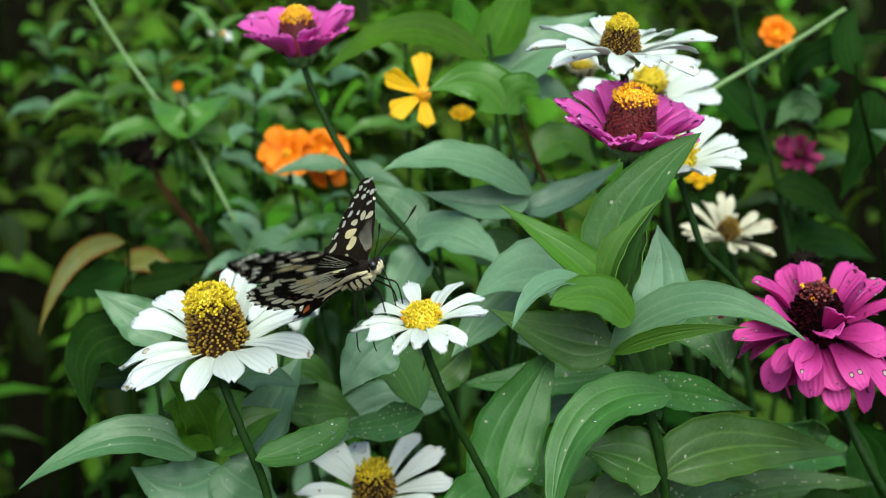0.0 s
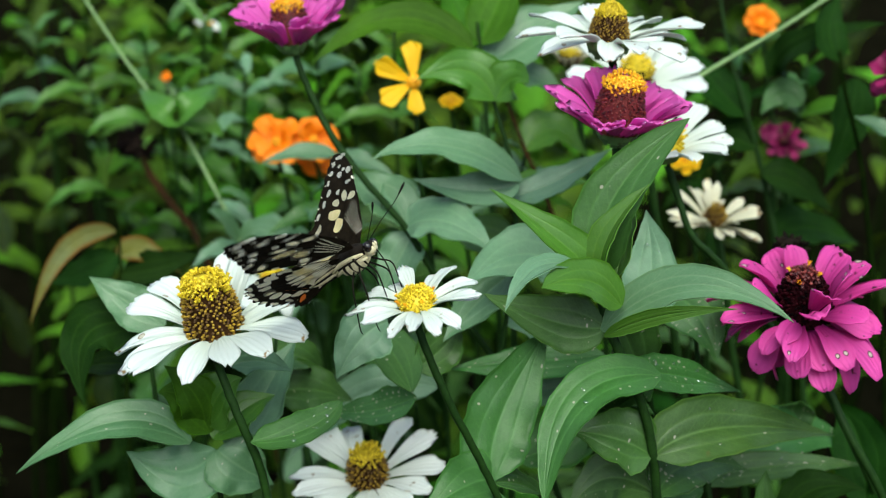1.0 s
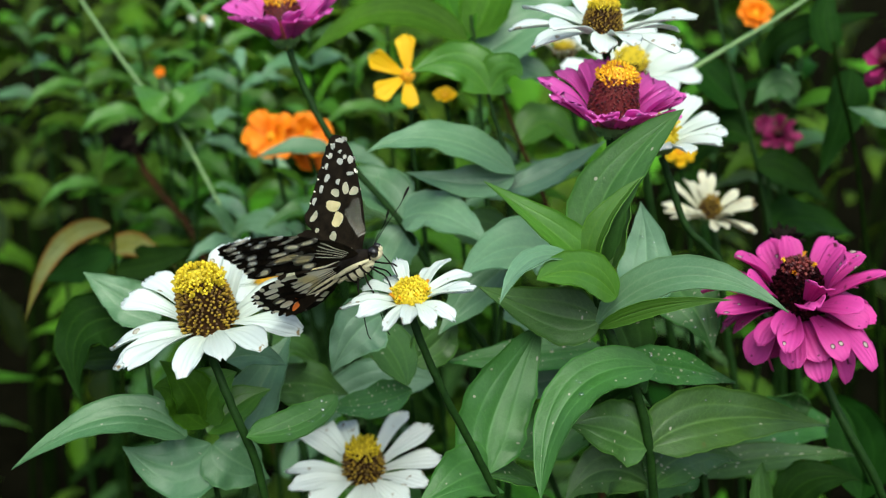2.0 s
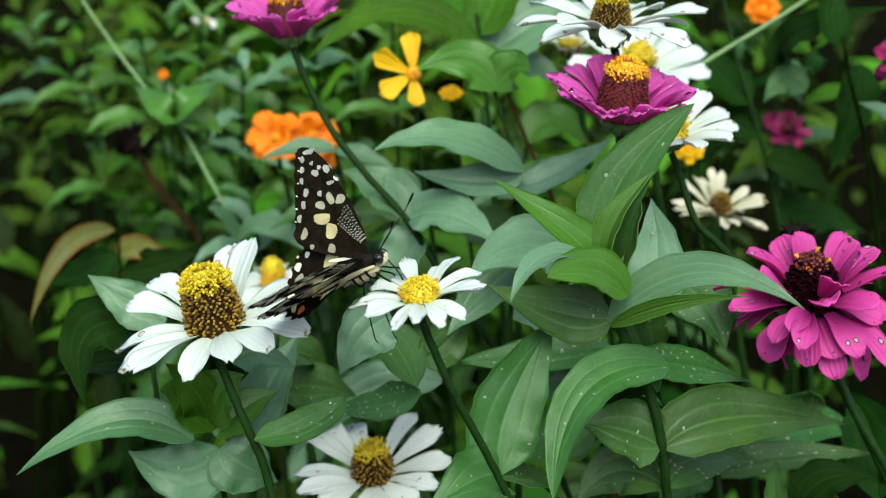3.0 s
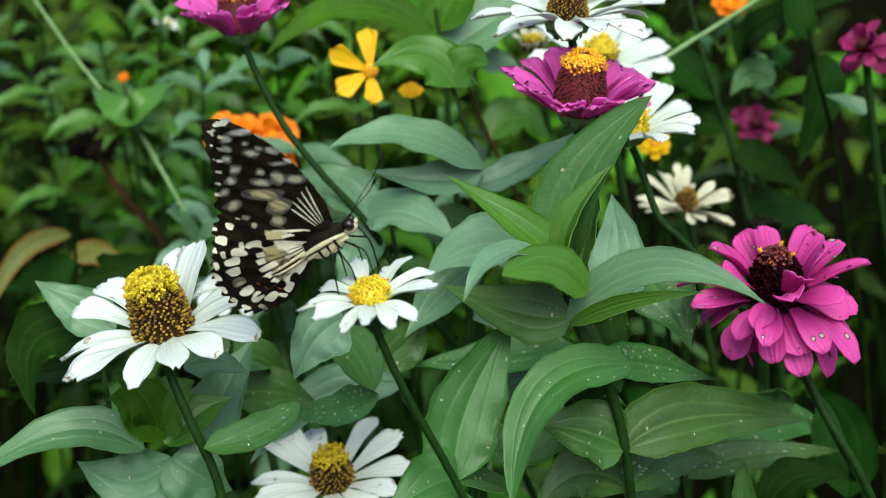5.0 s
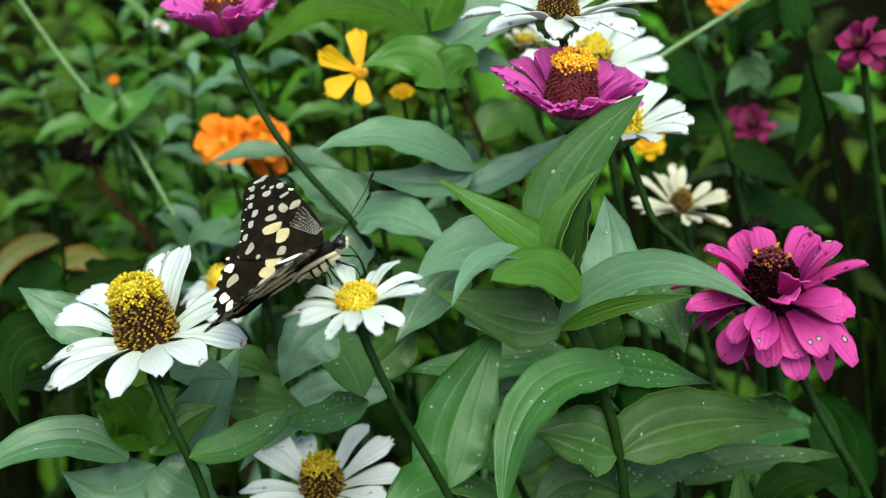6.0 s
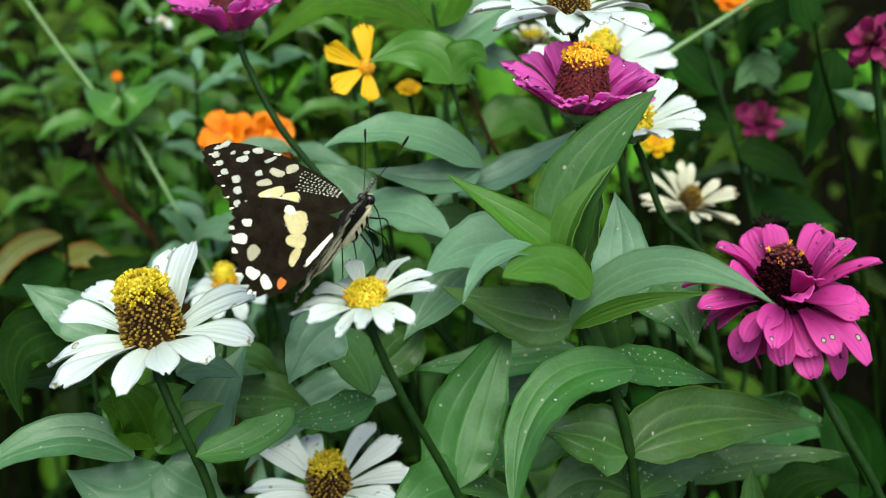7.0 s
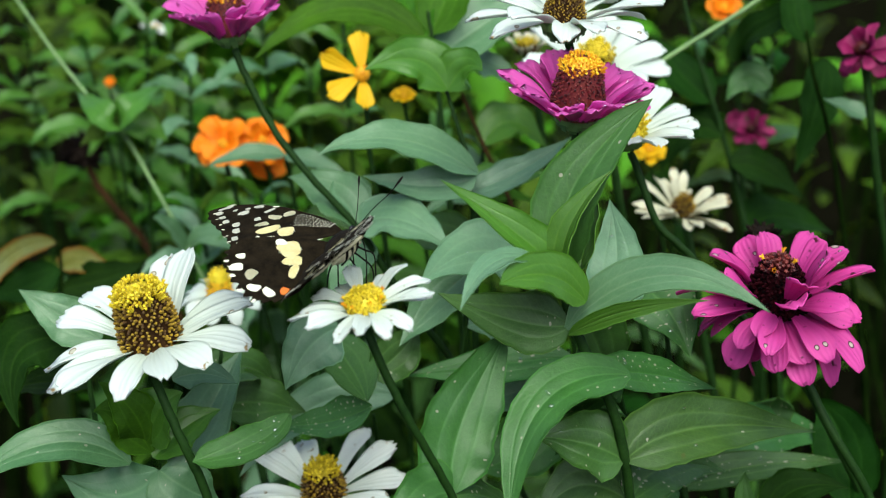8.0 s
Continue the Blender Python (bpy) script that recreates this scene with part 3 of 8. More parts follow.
def calyx_mesh(radius, depth, seed=0, mat="calyx"):
    """The green cup under a flower head, with overlapping bracts."""
    rng = random.Random(seed)
    pile = Pile()
    prof = [(0.18, -1.0), (0.45, -0.92), (0.78, -0.6), (0.98, -0.2), (0.94, 0.04), (0.4, 0.08)]
    verts, faces = [], []
    for r, z in prof:
        verts += [(r * radius * math.cos(2 * math.pi * k / 18), r * radius * math.sin(2 * math.pi * k / 18), z * depth) for k in range(18)]
    for i in range(len(prof) - 1):
        faces += [(18 * i + k, 18 * i + (k + 1) % 18, 18 * i + 18 + (k + 1) % 18, 18 * i + 18 + k) for k in range(18)]
    faces.append(tuple(range(17, -1, -1)))
    pile.add(verts, faces)
    for row, (r, z, n) in enumerate(((0.52, -0.80, 9), (0.76, -0.50, 11), (0.92, -0.20, 13))):
        for i in range(n):
            a = 2 * math.pi * (i + 0.5 * row) / n + rng.uniform(-0.1, 0.1)
            ca, sa = math.cos(a), math.sin(a)
            w, h = 0.34 * radius, 0.26 * depth
            pts = []
            for q, (dy, dz, dr) in enumerate(((-1, -0.6, 0.0), (-1, 0.3, 0.10), (0, 1.0, 0.12), (1, 0.3, 0.10), (1, -0.6, 0.0), (0, 0.1, 0.16))):
                rr = radius * (r + 0.06 + dr * 0.35)
                pts.append((rr * ca - dy * w * 0.5 * sa, rr * sa + dy * w * 0.5 * ca, z * depth + dz * h))
            pile.add(pts, [(0, 5, 1), (1, 5, 2), (2, 5, 3), (3, 5, 4), (4, 5, 0)])
    return pile.mesh("flower_head", M[mat])


def turn_to(n, spin=0.0):
    return Vector(n).to_track_quat("Z", "Y").to_matrix().to_4x4() @ Matrix.Rotation(spin, 4, "Z")


def flower(plant, centre, normal, radius, mat, disc, layers, disc_r=0.30, disc_h=0.45, top=0.35, bulge=0.6, spin=0.0, width=0.36, seed=1,
           gaps=(), calyx=0.27, count=210, size=1.0, label="", notch=0.12, wild=1.0, ring=14, drops=0, tip=None, raised=(), bare=()):
    """A flower head. layers: rows of (number, length, rise, droop, height, tilt) of ray petals, lengths in head radii.
    raised: (way, nearness, degrees) by which petals that point that way stand up; bare: (way, nearness) where petals have fallen."""
    rng = random.Random(seed)
    m = Matrix.Translation(Vector(centre) - plant.location) @ turn_to(normal, spin)
    head = hang("flower_head", calyx_mesh(calyx * radius, calyx * radius * 0.85, seed), plant, m, label)
    hang("disc", disc_mesh(disc_r * radius, disc_h * radius, disc, top, count, seed, bulge, size, ring, tip), head)
    for li, (n, ln, rise, droop, lift, tilt) in enumerate(layers):
        kinds = [ray_mesh((ln - 0.8 * disc_r) * radius, width * radius, rise + rng.uniform(-0.05, 0.05), droop + rng.uniform(-0.08, 0.1), mat, notch, seed * 10 + li * 5 + k) for k in range(4)]
        for i in range(n):
            if (li, i) in gaps:
                continue
            a = 2 * math.pi * (i + 0.37 * li) / n + wild * rng.uniform(-0.08, 0.08)
            s = 1 + wild * rng.uniform(-0.10, 0.06)
            way = (m.to_3x3() @ Vector((math.cos(a), math.sin(a), 0))).normalized()
            if any(way.dot(Vector(w).normalized()) > near for w, near in bare):
                continue
            lean = sum(deg for w, near, deg in raised if way.dot(Vector(w).normalized()) > near)
            mm = Matrix.Rotation(a, 4, "Z") @ Matrix.Translation((0.80 * disc_r * radius, 0, lift * radius + 0.0004 * (i % 2)))
            mm = mm @ Matrix.Rotation(-radians(tilt + lean + wild * rng.uniform(-7, 7)), 4, "Y") @ Matrix.Rotation(wild * rng.uniform(-0.16, 0.16), 4, "X")
            me = kinds[rng.randrange(4)]
            petal = hang("petal", me, head, mm @ Matrix.Diagonal((s, rng.uniform(0.88, 1.1), s, 1)))
            for _ in range(drops):
                p = me.vertices[rng.randrange(6, 11) * 7 + rng.choice((0, 1, 3, 5, 6))].co
                r = rng.uniform(0.0003, 0.0008)
                hang("raindrop", drop_mesh(), petal, Matrix.Translation((p.x, p.y, p.z + 0.4 * r)) @ Matrix.Diagonal((r, r, 0.8 * r, 1)))
    return head


def withered_head(plant, centre, radius):
    """A dried, drooping seed head: a dark knob of shrivelled bracts."""
    rng = random.Random(9)
    pile = Pile()
    pile.add(*ellipsoid((0, 0, 0), (0.8 * radius, 0.85 * radius, 0.75 * radius), rings=8, sides=12))
    for i in range(46):
        a, s = i * 2.4, -0.7 + 1.6 * i / 46
        r = radius * math.sqrt(max(0.05, 1 - s * s)) * 0.8
        foot = np.array((r * math.cos(a), r * math.sin(a), s * radius * 0.8))
        way = foot / (np.linalg.norm(foot) + 1e-9) + np.array([rng.uniform(-0.4, 0.4) for _ in range(3)])
        pile.add(*tube([foot * 0.8, foot + way * radius * 0.16, foot + way * radius * 0.34], [radius * 0.15, radius * 0.14, radius * 0.03], 5))
    return hang("flower_head", pile.mesh("flower_head", M["dead"]), plant, Matrix.Translation(Vector(centre) - plant.location), "withered black flower head")


# ---------------------------------------------------------------- undergrowth
def bush(name, height, pairs, spread, seed, mats, label, category, group, wide=0.34, bloom=None):
    """An unbranched leafy plant with opposite pairs of leaves, standing on the ground at the origin."""
    rng = random.Random(seed)
    plant = thing(name, 0, 0, 0, label, category, group)
    lean = Vector((rng.uniform(-0.12, 0.12), rng.uniform(-0.12, 0.12), 0))
    pts = [(lean.x * height * t**2, lean.y * height * t**2, height * t) for t in (0.0, 0.35, 0.7, 1.0)]
    stem(plant, pts, 0.0032, 0.0018, "stem_shaded")
    line = curve_points(pts, 40)
    shapes = []
    for k in range(4):
        droop = rng.uniform(0.05, 0.45)
        v, f, uv = blade((0, 0, 0), (0.5, rng.uniform(-0.05, 0.05), 0.16 - 0.1 * droop), (1, rng.uniform(-0.1, 0.1), 0.05 - droop * 0.7), wide * rng.uniform(0.8, 1.2), (0, 0, 1), 0.22, 0.05, seed * 9 + k, nv=8, fine=False, thick=0.008)
        shapes.append([mesh_of("leaf", v, f, M[m], uv) for m in mats])
    for p in range(pairs):
        t = 0.28 + 0.72 * (p + 0.5) / pairs
        o = line[int(40 * t)]
        a0 = p * 1.57 + rng.uniform(-0.5, 0.5)
        big = spread * (0.55 + 0.75 * math.sin(math.pi * min(1.0, 0.25 + 0.75 * (1 - t) + 0.18)))
        for s in (0, 1):
            ln = big * rng.uniform(0.7, 1.25)
            m = Matrix.Translation(o) @ Matrix.Rotation(a0 + s * math.pi + rng.uniform(-0.3, 0.3), 4, "Z") @ Matrix.Rotation(-radians(rng.uniform(-5, 38) + 28 * max(0, t - 0.75)), 4, "Y") @ Matrix.Rotation(rng.uniform(-0.4, 0.4), 4, "X")
            hang("leaf", rng.choice(rng.choice(shapes)), plant, m @ Matrix.Scale(ln, 4))
    return plant


# ---------------------------------------------------------------- butterfly (millimetres in its own drawing, metres when built)
FORE = [(0, 0), (2.6, 6), (3.2, 14), (3.0, 24), (1.6, 33), (-1.6, 40), (-5.0, 43), (-8.2, 41.8), (-11, 37.5), (-14, 32), (-17.5, 26), (-20.5, 21.5), (-17, 15), (-10, 7), (-4, 1.5)]
HIND = [(-3, 0.3), (-5.5, 8), (-10, 16), (-15.5, 21.5), (-20.5, 22.5), (-24.5, 21), (-27.5, 18.5), (-31.5, 14), (-34, 9.5), (-34.5, 5.5), (-31.5, 1.5), (-25, -1.7), (-14, -2.0), (-7, -0.8)]


def wing_shape(outline, scallop, n=180):
    pts = curve_points([(x, y, 0.0) for x, y in outline + outline[:1]], n)[:-1, :2]
    out = []
    for i, p in enumerate(pts):
        far = np.linalg.norm(p - pts[0])
        k = 1 - scallop * (0.5 + 0.5 * math.cos(i * 0.76)) * max(0.0, min(1.0, (far - 22) / 8)) * (1.0 if p[0] < -6 else 0.0)
        out.append(pts[0] + (p - pts[0]) * k)
    return np.array(out)


def camber(p, side):
    """Height of the wing's skin over its plane, in mm."""
    s = abs(p[1])
    return 0.9 * math.sin(min(1.0, s / 40) * 3.0) + 0.12 * math.sin(1.1 * p[0] + 0.5 * s)


def wing_mesh(name, outline, spots_top, spots_under, side, scallop, lines_top=(), lines_under=()):
    """A wing with an upper and an under skin; the marks lie as scales on either skin. side: 1 left, -1 right."""
    pile = Pile()
    rim = wing_shape(outline, scallop)
    root = rim[0]
    rings = 44

    def inside(p, spots):
        """True where a point lies well within one of the marks."""
        for x, y, a, b, turn, tone in spots:
            dx, dy = p[0] - x, p[1] - y
            if tone < 5 and min(a, b) > 0.4 and dx * dx + dy * dy < max(a, b) ** 2:
                c, s = math.cos(radians(turn)), math.sin(radians(turn))
                if ((c * dx + s * dy) / (0.92 * a)) ** 2 + ((c * dy - s * dx) / (0.92 * b)) ** 2 < 1:
                    return True
        return False

    def lined(p):
        """True where a point lies well within one of the pale rays of the underside."""
        for x0, y0, x1, y1, w0, w1, tone in lines_under:
            dx, dy = x1 - x0, y1 - y0
            f = ((p[0] - x0) * dx + (p[1] - y0) * dy) / (dx * dx + dy * dy)
            if tone < 5 and 0.03 < f < 0.97:
                off = abs((p[0] - x0) * dy - (p[1] - y0) * dx) / math.hypot(dx, dy)
                if off < 0.9 * (w0 + (w1 - w0) * f) * math.sin(math.pi * (0.06 + 0.88 * f)) ** 0.5:
                    return True
        return False

    clear = set()
    for k in range(rings):
        for i in range(len(rim)):
            p = root + (rim[i] + rim[(i + 1) % len(rim)] - 2 * root) * (0.5 * (k + 0.5) / rings)
            if inside(p, spots_top) and (inside(p, spots_under) or lined(p)):
                clear.add((k, i))

    def at(p, dz):
        return (p[0] * 0.001, side * p[1] * 0.001, (camber(p, side) + dz) * 0.001)

    n = len(rim)
    for slot, dz in ((0, 0.06), (1, -0.06)):
        verts = [at(root + (q - root) * (k / rings), dz) for k in range(rings + 1) for q in rim]
        faces = []
        for k in range(rings):
            for i in range(n):
                if (k, i) in clear:
                    continue
                j = (i + 1) % n
                q = (k * n + i, k * n + j, (k + 1) * n + j, (k + 1) * n + i)
                faces.append(q if (slot == 0) == (side > 0) else tuple(reversed(q)))
        pile.add(verts, faces, slot)
    verts = [at(q, dz) for dz in (0.06, -0.06) for q in rim]
    pile.add(verts, [(i, (i + 1) % n, n + (i + 1) % n, n + i) for i in range(n)], 0)

    rng = random.Random(len(spots_top) * 7 + int(outline[3][1]))
    for above, spots in ((True, spots_top), (False, spots_under)):
        for x, y, a, b, turn, tone in spots:
            k = 20
            ph = rng.uniform(0, 6.3)
            verts = [(x, y)]
            edge = []
            for i in range(k):
                th = 2 * math.pi * i / k
                w = 1 + 0.10 * math.sin(2 * th + ph) + 0.09 * math.sin(3 * th + 2 * ph)
                sq = (abs(math.cos(th)) ** 3.2 + abs(math.sin(th)) ** 3.2) ** (-1 / 3.2)
                u, v = 0.94 * a * w * sq * math.cos(th), 0.94 * b * w * sq * math.sin(th)
                c, s = math.cos(radians(turn)), math.sin(radians(turn))
                edge.append((x + c * u - s * v, y + s * u + c * v))
            steps = 4 if max(a, b) > 1.2 else 1
            verts += [(x + (ex - x) * j / steps, y + (ey - y) * j / steps) for j in range(1, steps + 1) for ex, ey in edge]
            dz = 0.11 if above else -0.11
            if tone in (5, 6):
                dz *= 1.5
            if tone == 7:
                dz *= 1.9
            faces = [(0, 1 + i, 1 + (i + 1) % k) for i in range(k)]
            faces += [(1 + j * k + i, 1 + (j + 1) * k + i, 1 + (j + 1) * k + (i + 1) % k, 1 + j * k + (i + 1) % k) for j in range(steps - 1) for i in range(k)]
            if (side > 0) != above:
                faces = [tuple(reversed(q)) for q in faces]
            other = spots_under if above else spots_top
            if tone in (2, 4) and (min(a, b) <= 0.4 or not inside((x, y), other)):
                tone = 9
            elif tone in (2, 3, 4) and not above and inside((x, y), spots_top):
                tone = 8
            pile.add([at(np.array(p), dz) for p in verts], faces, tone)
        # thin rays of pale scales between the veins
        for x0, y0, x1, y1, w0, w1, tone in lines_top if above else lines_under:
            d = np.array([x1 - x0, y1 - y0])
            nrm = np.array([-d[1], d[0]]) / (np.linalg.norm(d) + 1e-9)
            dz = 0.10 if above else -0.10
            for i in range(16):
                verts = []
                for f in (i / 16, (i + 1) / 16):
                    p = np.array([x0, y0]) + d * f
                    w = (w0 + (w1 - w0) * f) * math.sin(math.pi * (0.06 + 0.88 * f)) ** 0.5
                    verts += [at(p + nrm * w * g, dz) for g in (1, 0, -1)]
                thin = not above and inside(np.array([x0, y0]) + d * (i + 0.5) / 16, spots_top)
                pile.add(verts, [(0, 1, 4, 3), (1, 2, 5, 4)], (8 if thin else 9) if tone in (2, 4) else tone)
    mats = [M[k] for k in ("wing_top", "wing_under", "wing_cream", "wing_yellow", "wing_white", "wing_orange", "wing_blue", "wing_top", "wing_thin", "wing_pale")]
    return pile.mesh(name, mats)


# marks: forward, outward, half length, half width, turn, tone
FORE_MARKS = [
    (-2.3, 39.3, 2.3, 0.8, 147, 4), (-5.7, 39.2, 1.1, 0.9, 142, 4), (-7.3, 36.7, 1.0, 0.9, 131, 4), (-9.0, 33.8, 1.0, 0.9, 131, 4),
    (-9.4, 29.8, 1.2, 1.2, 131, 4), (-12.1, 27.4, 1.1, 1.1, 131, 4), (-15.5, 25.0, 1.0, 1.1, 131, 4), (-16.4, 20.1, 1.9, 1.2, 11, 2),
]
FORE_MIDS = [
    (-2.9, 35.4, 0.8, 0.5, 153, 4), (-1.1, 32.2, 0.9, 0.6, 131, 4), (1.0, 29.9, 1.6, 1.0, 120, 4), (-3.3, 32.0, 1.6, 1.0, 125, 4),
    (2.5, 24.8, 1.0, 0.35, 108, 4), (0.2, 25.3, 1.9, 0.5, 147, 4), (-4.9, 25.6, 0.9, 0.9, 131, 4), (-2.3, 21.5, 2.0, 1.3, 97, 2),
    (0.8, 18.8, 1.9, 1.3, 142, 2), (-6.6, 22.7, 2.1, 1.1, 136, 2), (-8.2, 19.0, 3.8, 1.5, 142, 3), (-7.2, 13.8, 2.5, 2.1, 131, 3), (-15.9, 15.0, 0.8, 0.7, 131, 2), (-9.9, 9.6, 1.6, 1.3, 120, 2),
]
HIND_MARKS = [
    (-11.6, 8.4, 3.4, 3.0, 140, 3), (-15.4, 5.4, 2.6, 2.0, 120, 3), (-19.0, 3.2, 2.6, 1.2, 13, 3), (-10.3, 11.6, 1.5, 1.2, 130, 2), (-25.0, 16.6, 1.8, 1.4, 120, 2), (-20.5, 17.9, 1.4, 0.9, 131, 2),
    (-25.5, 12.0, 2.1, 1.6, 173, 2), (-29.8, 8.8, 1.7, 1.6, 97, 2), (-29.3, 4.8, 2.1, 1.2, 66, 2), (-26.8, 1.6, 1.7, 1.0, 2, 5),
    (-23.9, 2.2, 1.5, 1.7, 131, 7), (-23.7, 2.3, 0.7, 1.0, 131, 6), (-12.6, -0.6, 7.0, 0.7, 176, 2),
    (-24.3, 20.0, 0.4, 0.8, 38, 4), (-28.6, 15.6, 0.4, 0.8, 38, 4), (-32.4, 11.2, 0.4, 0.8, 38, 4), (-34.0, 6.4, 0.4, 0.7, 80, 4),
]


def speckles(rng):
    """Rows of fine pale dots that fill the cell of the forewing."""
    out = []
    for row in range(7):
        for i in range(12 - row // 3):
            s = 4.0 + 1.05 * i + 0.25 * (row % 2) + rng.uniform(-0.15, 0.15)
            f = 1.9 - 0.062 * s * row - 0.12 * row + rng.uniform(-0.1, 0.1)
            out.append((f, s, 0.10, 0.18 + 0.07 * rng.random(), rng.uniform(10, 50), 4))
    return out


def butterfly(x, y, z):
    bug = thing("butterfly", x, y, z, "black and cream spotted swallowtail butterfly feeding on a white zinnia", "butterfly")
    rng = random.Random(5)
    dots = speckles(rng)
    rim = [(-6.3 - 2.2 * i, 40.4 - 3.0 * i, 0.22, 0.5, 35, 4) for i in range(6)]
    top = FORE_MARKS + FORE_MIDS + dots + rim
    under = [(f, s, a * 1.35, b * 1.4, t, 4 if k == 4 else 2) for f, s, a, b, t, k in FORE_MARKS + FORE_MIDS] + [(f, s, 0.4, 0.8, t, 4) for f, s, a, b, t, k in rim]
    rays = [(-0.5 - 0.6 * i, 3.0, 1.6 - 1.75 * i, 15.0 - 0.7 * i, 0.12, 0.22, 4) for i in range(5)]
    rays += [(-5.0, 2.5, -13.0, 7.6, 0.3, 0.6, 2)]
    rays += [(-2.0, 6.0, -13.6 - 2.0 * i, 33.0 - 4.2 * i, 0.14, 0.2, 7) for i in range(4)]
    # under the hindwing: a cream base crossed by black veins, black cells with slate and orange, pale marks along the rim
    hrays, hunder = [], []
    for i, (ex, ey) in enumerate(((-12.5, 18.5), (-17.5, 21.6), (-22, 21.6), (-26, 19.4), (-29.8, 16), (-32.4, 11.8), (-33.6, 7.6), (-31.6, 3.4), (-25, 0.4))):
        dx, dy = ex + 3.0, ey - 0.6
        turn = math.degrees(math.atan2(dy, dx))
        hrays.append((-3.0 + 0.14 * dx, 0.6 + 0.14 * dy, -3.0 + 0.62 * dx, 0.6 + 0.62 * dy, 0.25, 1.4, 2))
        hunder.append((-3.0 + 0.62 * dx, 0.6 + 0.62 * dy, 1.6, 1.1, turn, 7))
        hunder.append((-3.0 + 0.80 * dx, 0.6 + 0.80 * dy, 2.1, 1.55, turn, 2))
        hunder.append((-3.0 + 0.955 * dx, 0.6 + 0.955 * dy, 0.75, 1.35, turn, 4))
        if i > 4:
            hunder.append((-3.0 + 0.66 * dx, 0.6 + 0.66 * dy, 0.5, 0.9, turn, 5))
    wings = []
    for side in (1, -1):
        fore = hang("forewing", wing_mesh("forewing", FORE, top, under, side, 0.018, (), rays), bug, pose(0.005, side * 0.0016, 0.0012), "black forewing with cream spots")
        hind = hang("hindwing", wing_mesh("hindwing", HIND, HIND_MARKS, hunder, side, 0.055, (), hrays), bug, pose(0.0025, side * 0.0016, 0.0008), "scalloped black and cream hindwing with orange eyespot")
        wings += [fore, hind]
    # body: head, thorax and abdomen
    pile = Pile()
    pile.add(*ellipsoid((0.0005, 0, -0.0008), (0.0068, 0.0031, 0.0034), rings=12, sides=14), 0)
    for s in (1, -1):
        for z0, a0 in ((-0.0018, 0.0024), (-0.0034, 0.0016)):
            line = [(0.007 - 0.0135 * i / 8, s * (a0 + 0.0007 * math.sin(math.pi * i / 8)), z0 + 0.0014 * math.sin(2.2 * i / 8)) for i in range(9)]
            pile.add(*tube(line, [0.0004 + 0.0003 * math.sin(math.pi * i / 8) for i in range(9)], 7), 1)
    pile.add(*ellipsoid((0.0008, 0, -0.0026), (0.0058, 0.0030, 0.0025), rings=12, sides=14), 1)
    for s in (1, -1):
        for x0 in (0.0040, 0.0014, -0.0012):
            line = [(x0 - 0.0010 * i / 6, s * 0.00315 * math.cos(1.35 * (i / 6) ** 1.4), -0.0012 - 0.0040 * i / 6) for i in range(7)]
            pile.add(*tube(line, [0.00042 - 0.00003 * i for i in range(7)], 7), 0)
    hang("thorax", pile.mesh("thorax", [M["fur_dark"], M["fur_cream"]]), bug, None, "hairy black and cream thorax")
    pile = Pile()
    spine = [(-0.005 - 0.0140 * i / 14, 0, -0.0006 + 0.0006 * (i / 14) ** 1.3) for i in range(15)]
    rad = [0.0016 * (0.75 + 0.35 * math.sin(math.pi * min(1, 0.15 + i / 15))) * (1 - 0.75 * max(0, i / 14 - 0.72) / 0.28 * 1.0) * (1 + 0.05 * math.cos(i * 3.14)) for i in range(15)]
    pile.add(*tube(spine, rad, 14), 0)
    for s, dz, r in ((1, 0.30, 0.40), (-1, 0.30, 0.40), (1, -0.60, 0.40), (-1, -0.60, 0.40)):
        line = [(p[0], s * rr * 0.82, p[2] + dz * rr * (0.55 if s == 0 else 0.8)) for p, rr in zip(spine, rad)]
        pile.add(*tube(line, [rr * r * 0.62 for rr in rad], 9), 1)
    hang("abdomen", pile.mesh("abdomen", [M["fur_dark"], M["fur_cream"]]), bug, None, "black abdomen with cream stripes")
    pile = Pile()
    pile.add(*ellipsoid((0.0084, 0, -0.0012), (0.0020, 0.0017, 0.0018), rings=8, sides=12), 0)
    pile.add(*ellipsoid((0.0084, 0, -0.0021), (0.0021, 0.0019, 0.0015), rings=8, sides=12), 1)
    for s in (1, -1):
        line = [(0.0096, s * 0.0004, -0.0016), (0.0106, s * 0.0005, -0.0018), (0.0108, s * 0.0005, -0.0008)]
        pile.add(*tube(curve_points(line, 6), [0.0003] * 6 + [0.0001], 7), 1)
    head = hang("head", pile.mesh("head", [M["fur_dark"], M["fur_cream"]]), bug)
    for s in (1, -1):
        v, f = ellipsoid((0.0090, s * 0.0015, -0.0010), (0.0014, 0.0011, 0.0015), rings=10, sides=14)
        hang("eye", mesh_of("eye", v, f, M["eye"]), head, None, "glossy black eye")
        line = curve_points([(0.0098, s * 0.0006, 0.0004), (0.0155, s * 0.0028, 0.0026), (0.0210, s * 0.0054, 0.0044), (0.0258, s * 0.0074, 0.0068)], 18)
        rad = [0.00012] * 14 + [0.00015, 0.00026, 0.00034, 0.00034, 0.00018]
        v, f = tube(line, rad, 6)
        hang("antenna", mesh_of("antenna", v, f, M["fur_dark"]), head, None, "thin clubbed black antenna")
    line = curve_points([(0.0100, 0, -0.0020), (0.0098, 0.0, -0.0080), (0.0070, 0.0, -0.0145), (0.0030, 0.0, -0.0205)], 14)
    v, f = tube(line, [0.00018] * 15, 6)
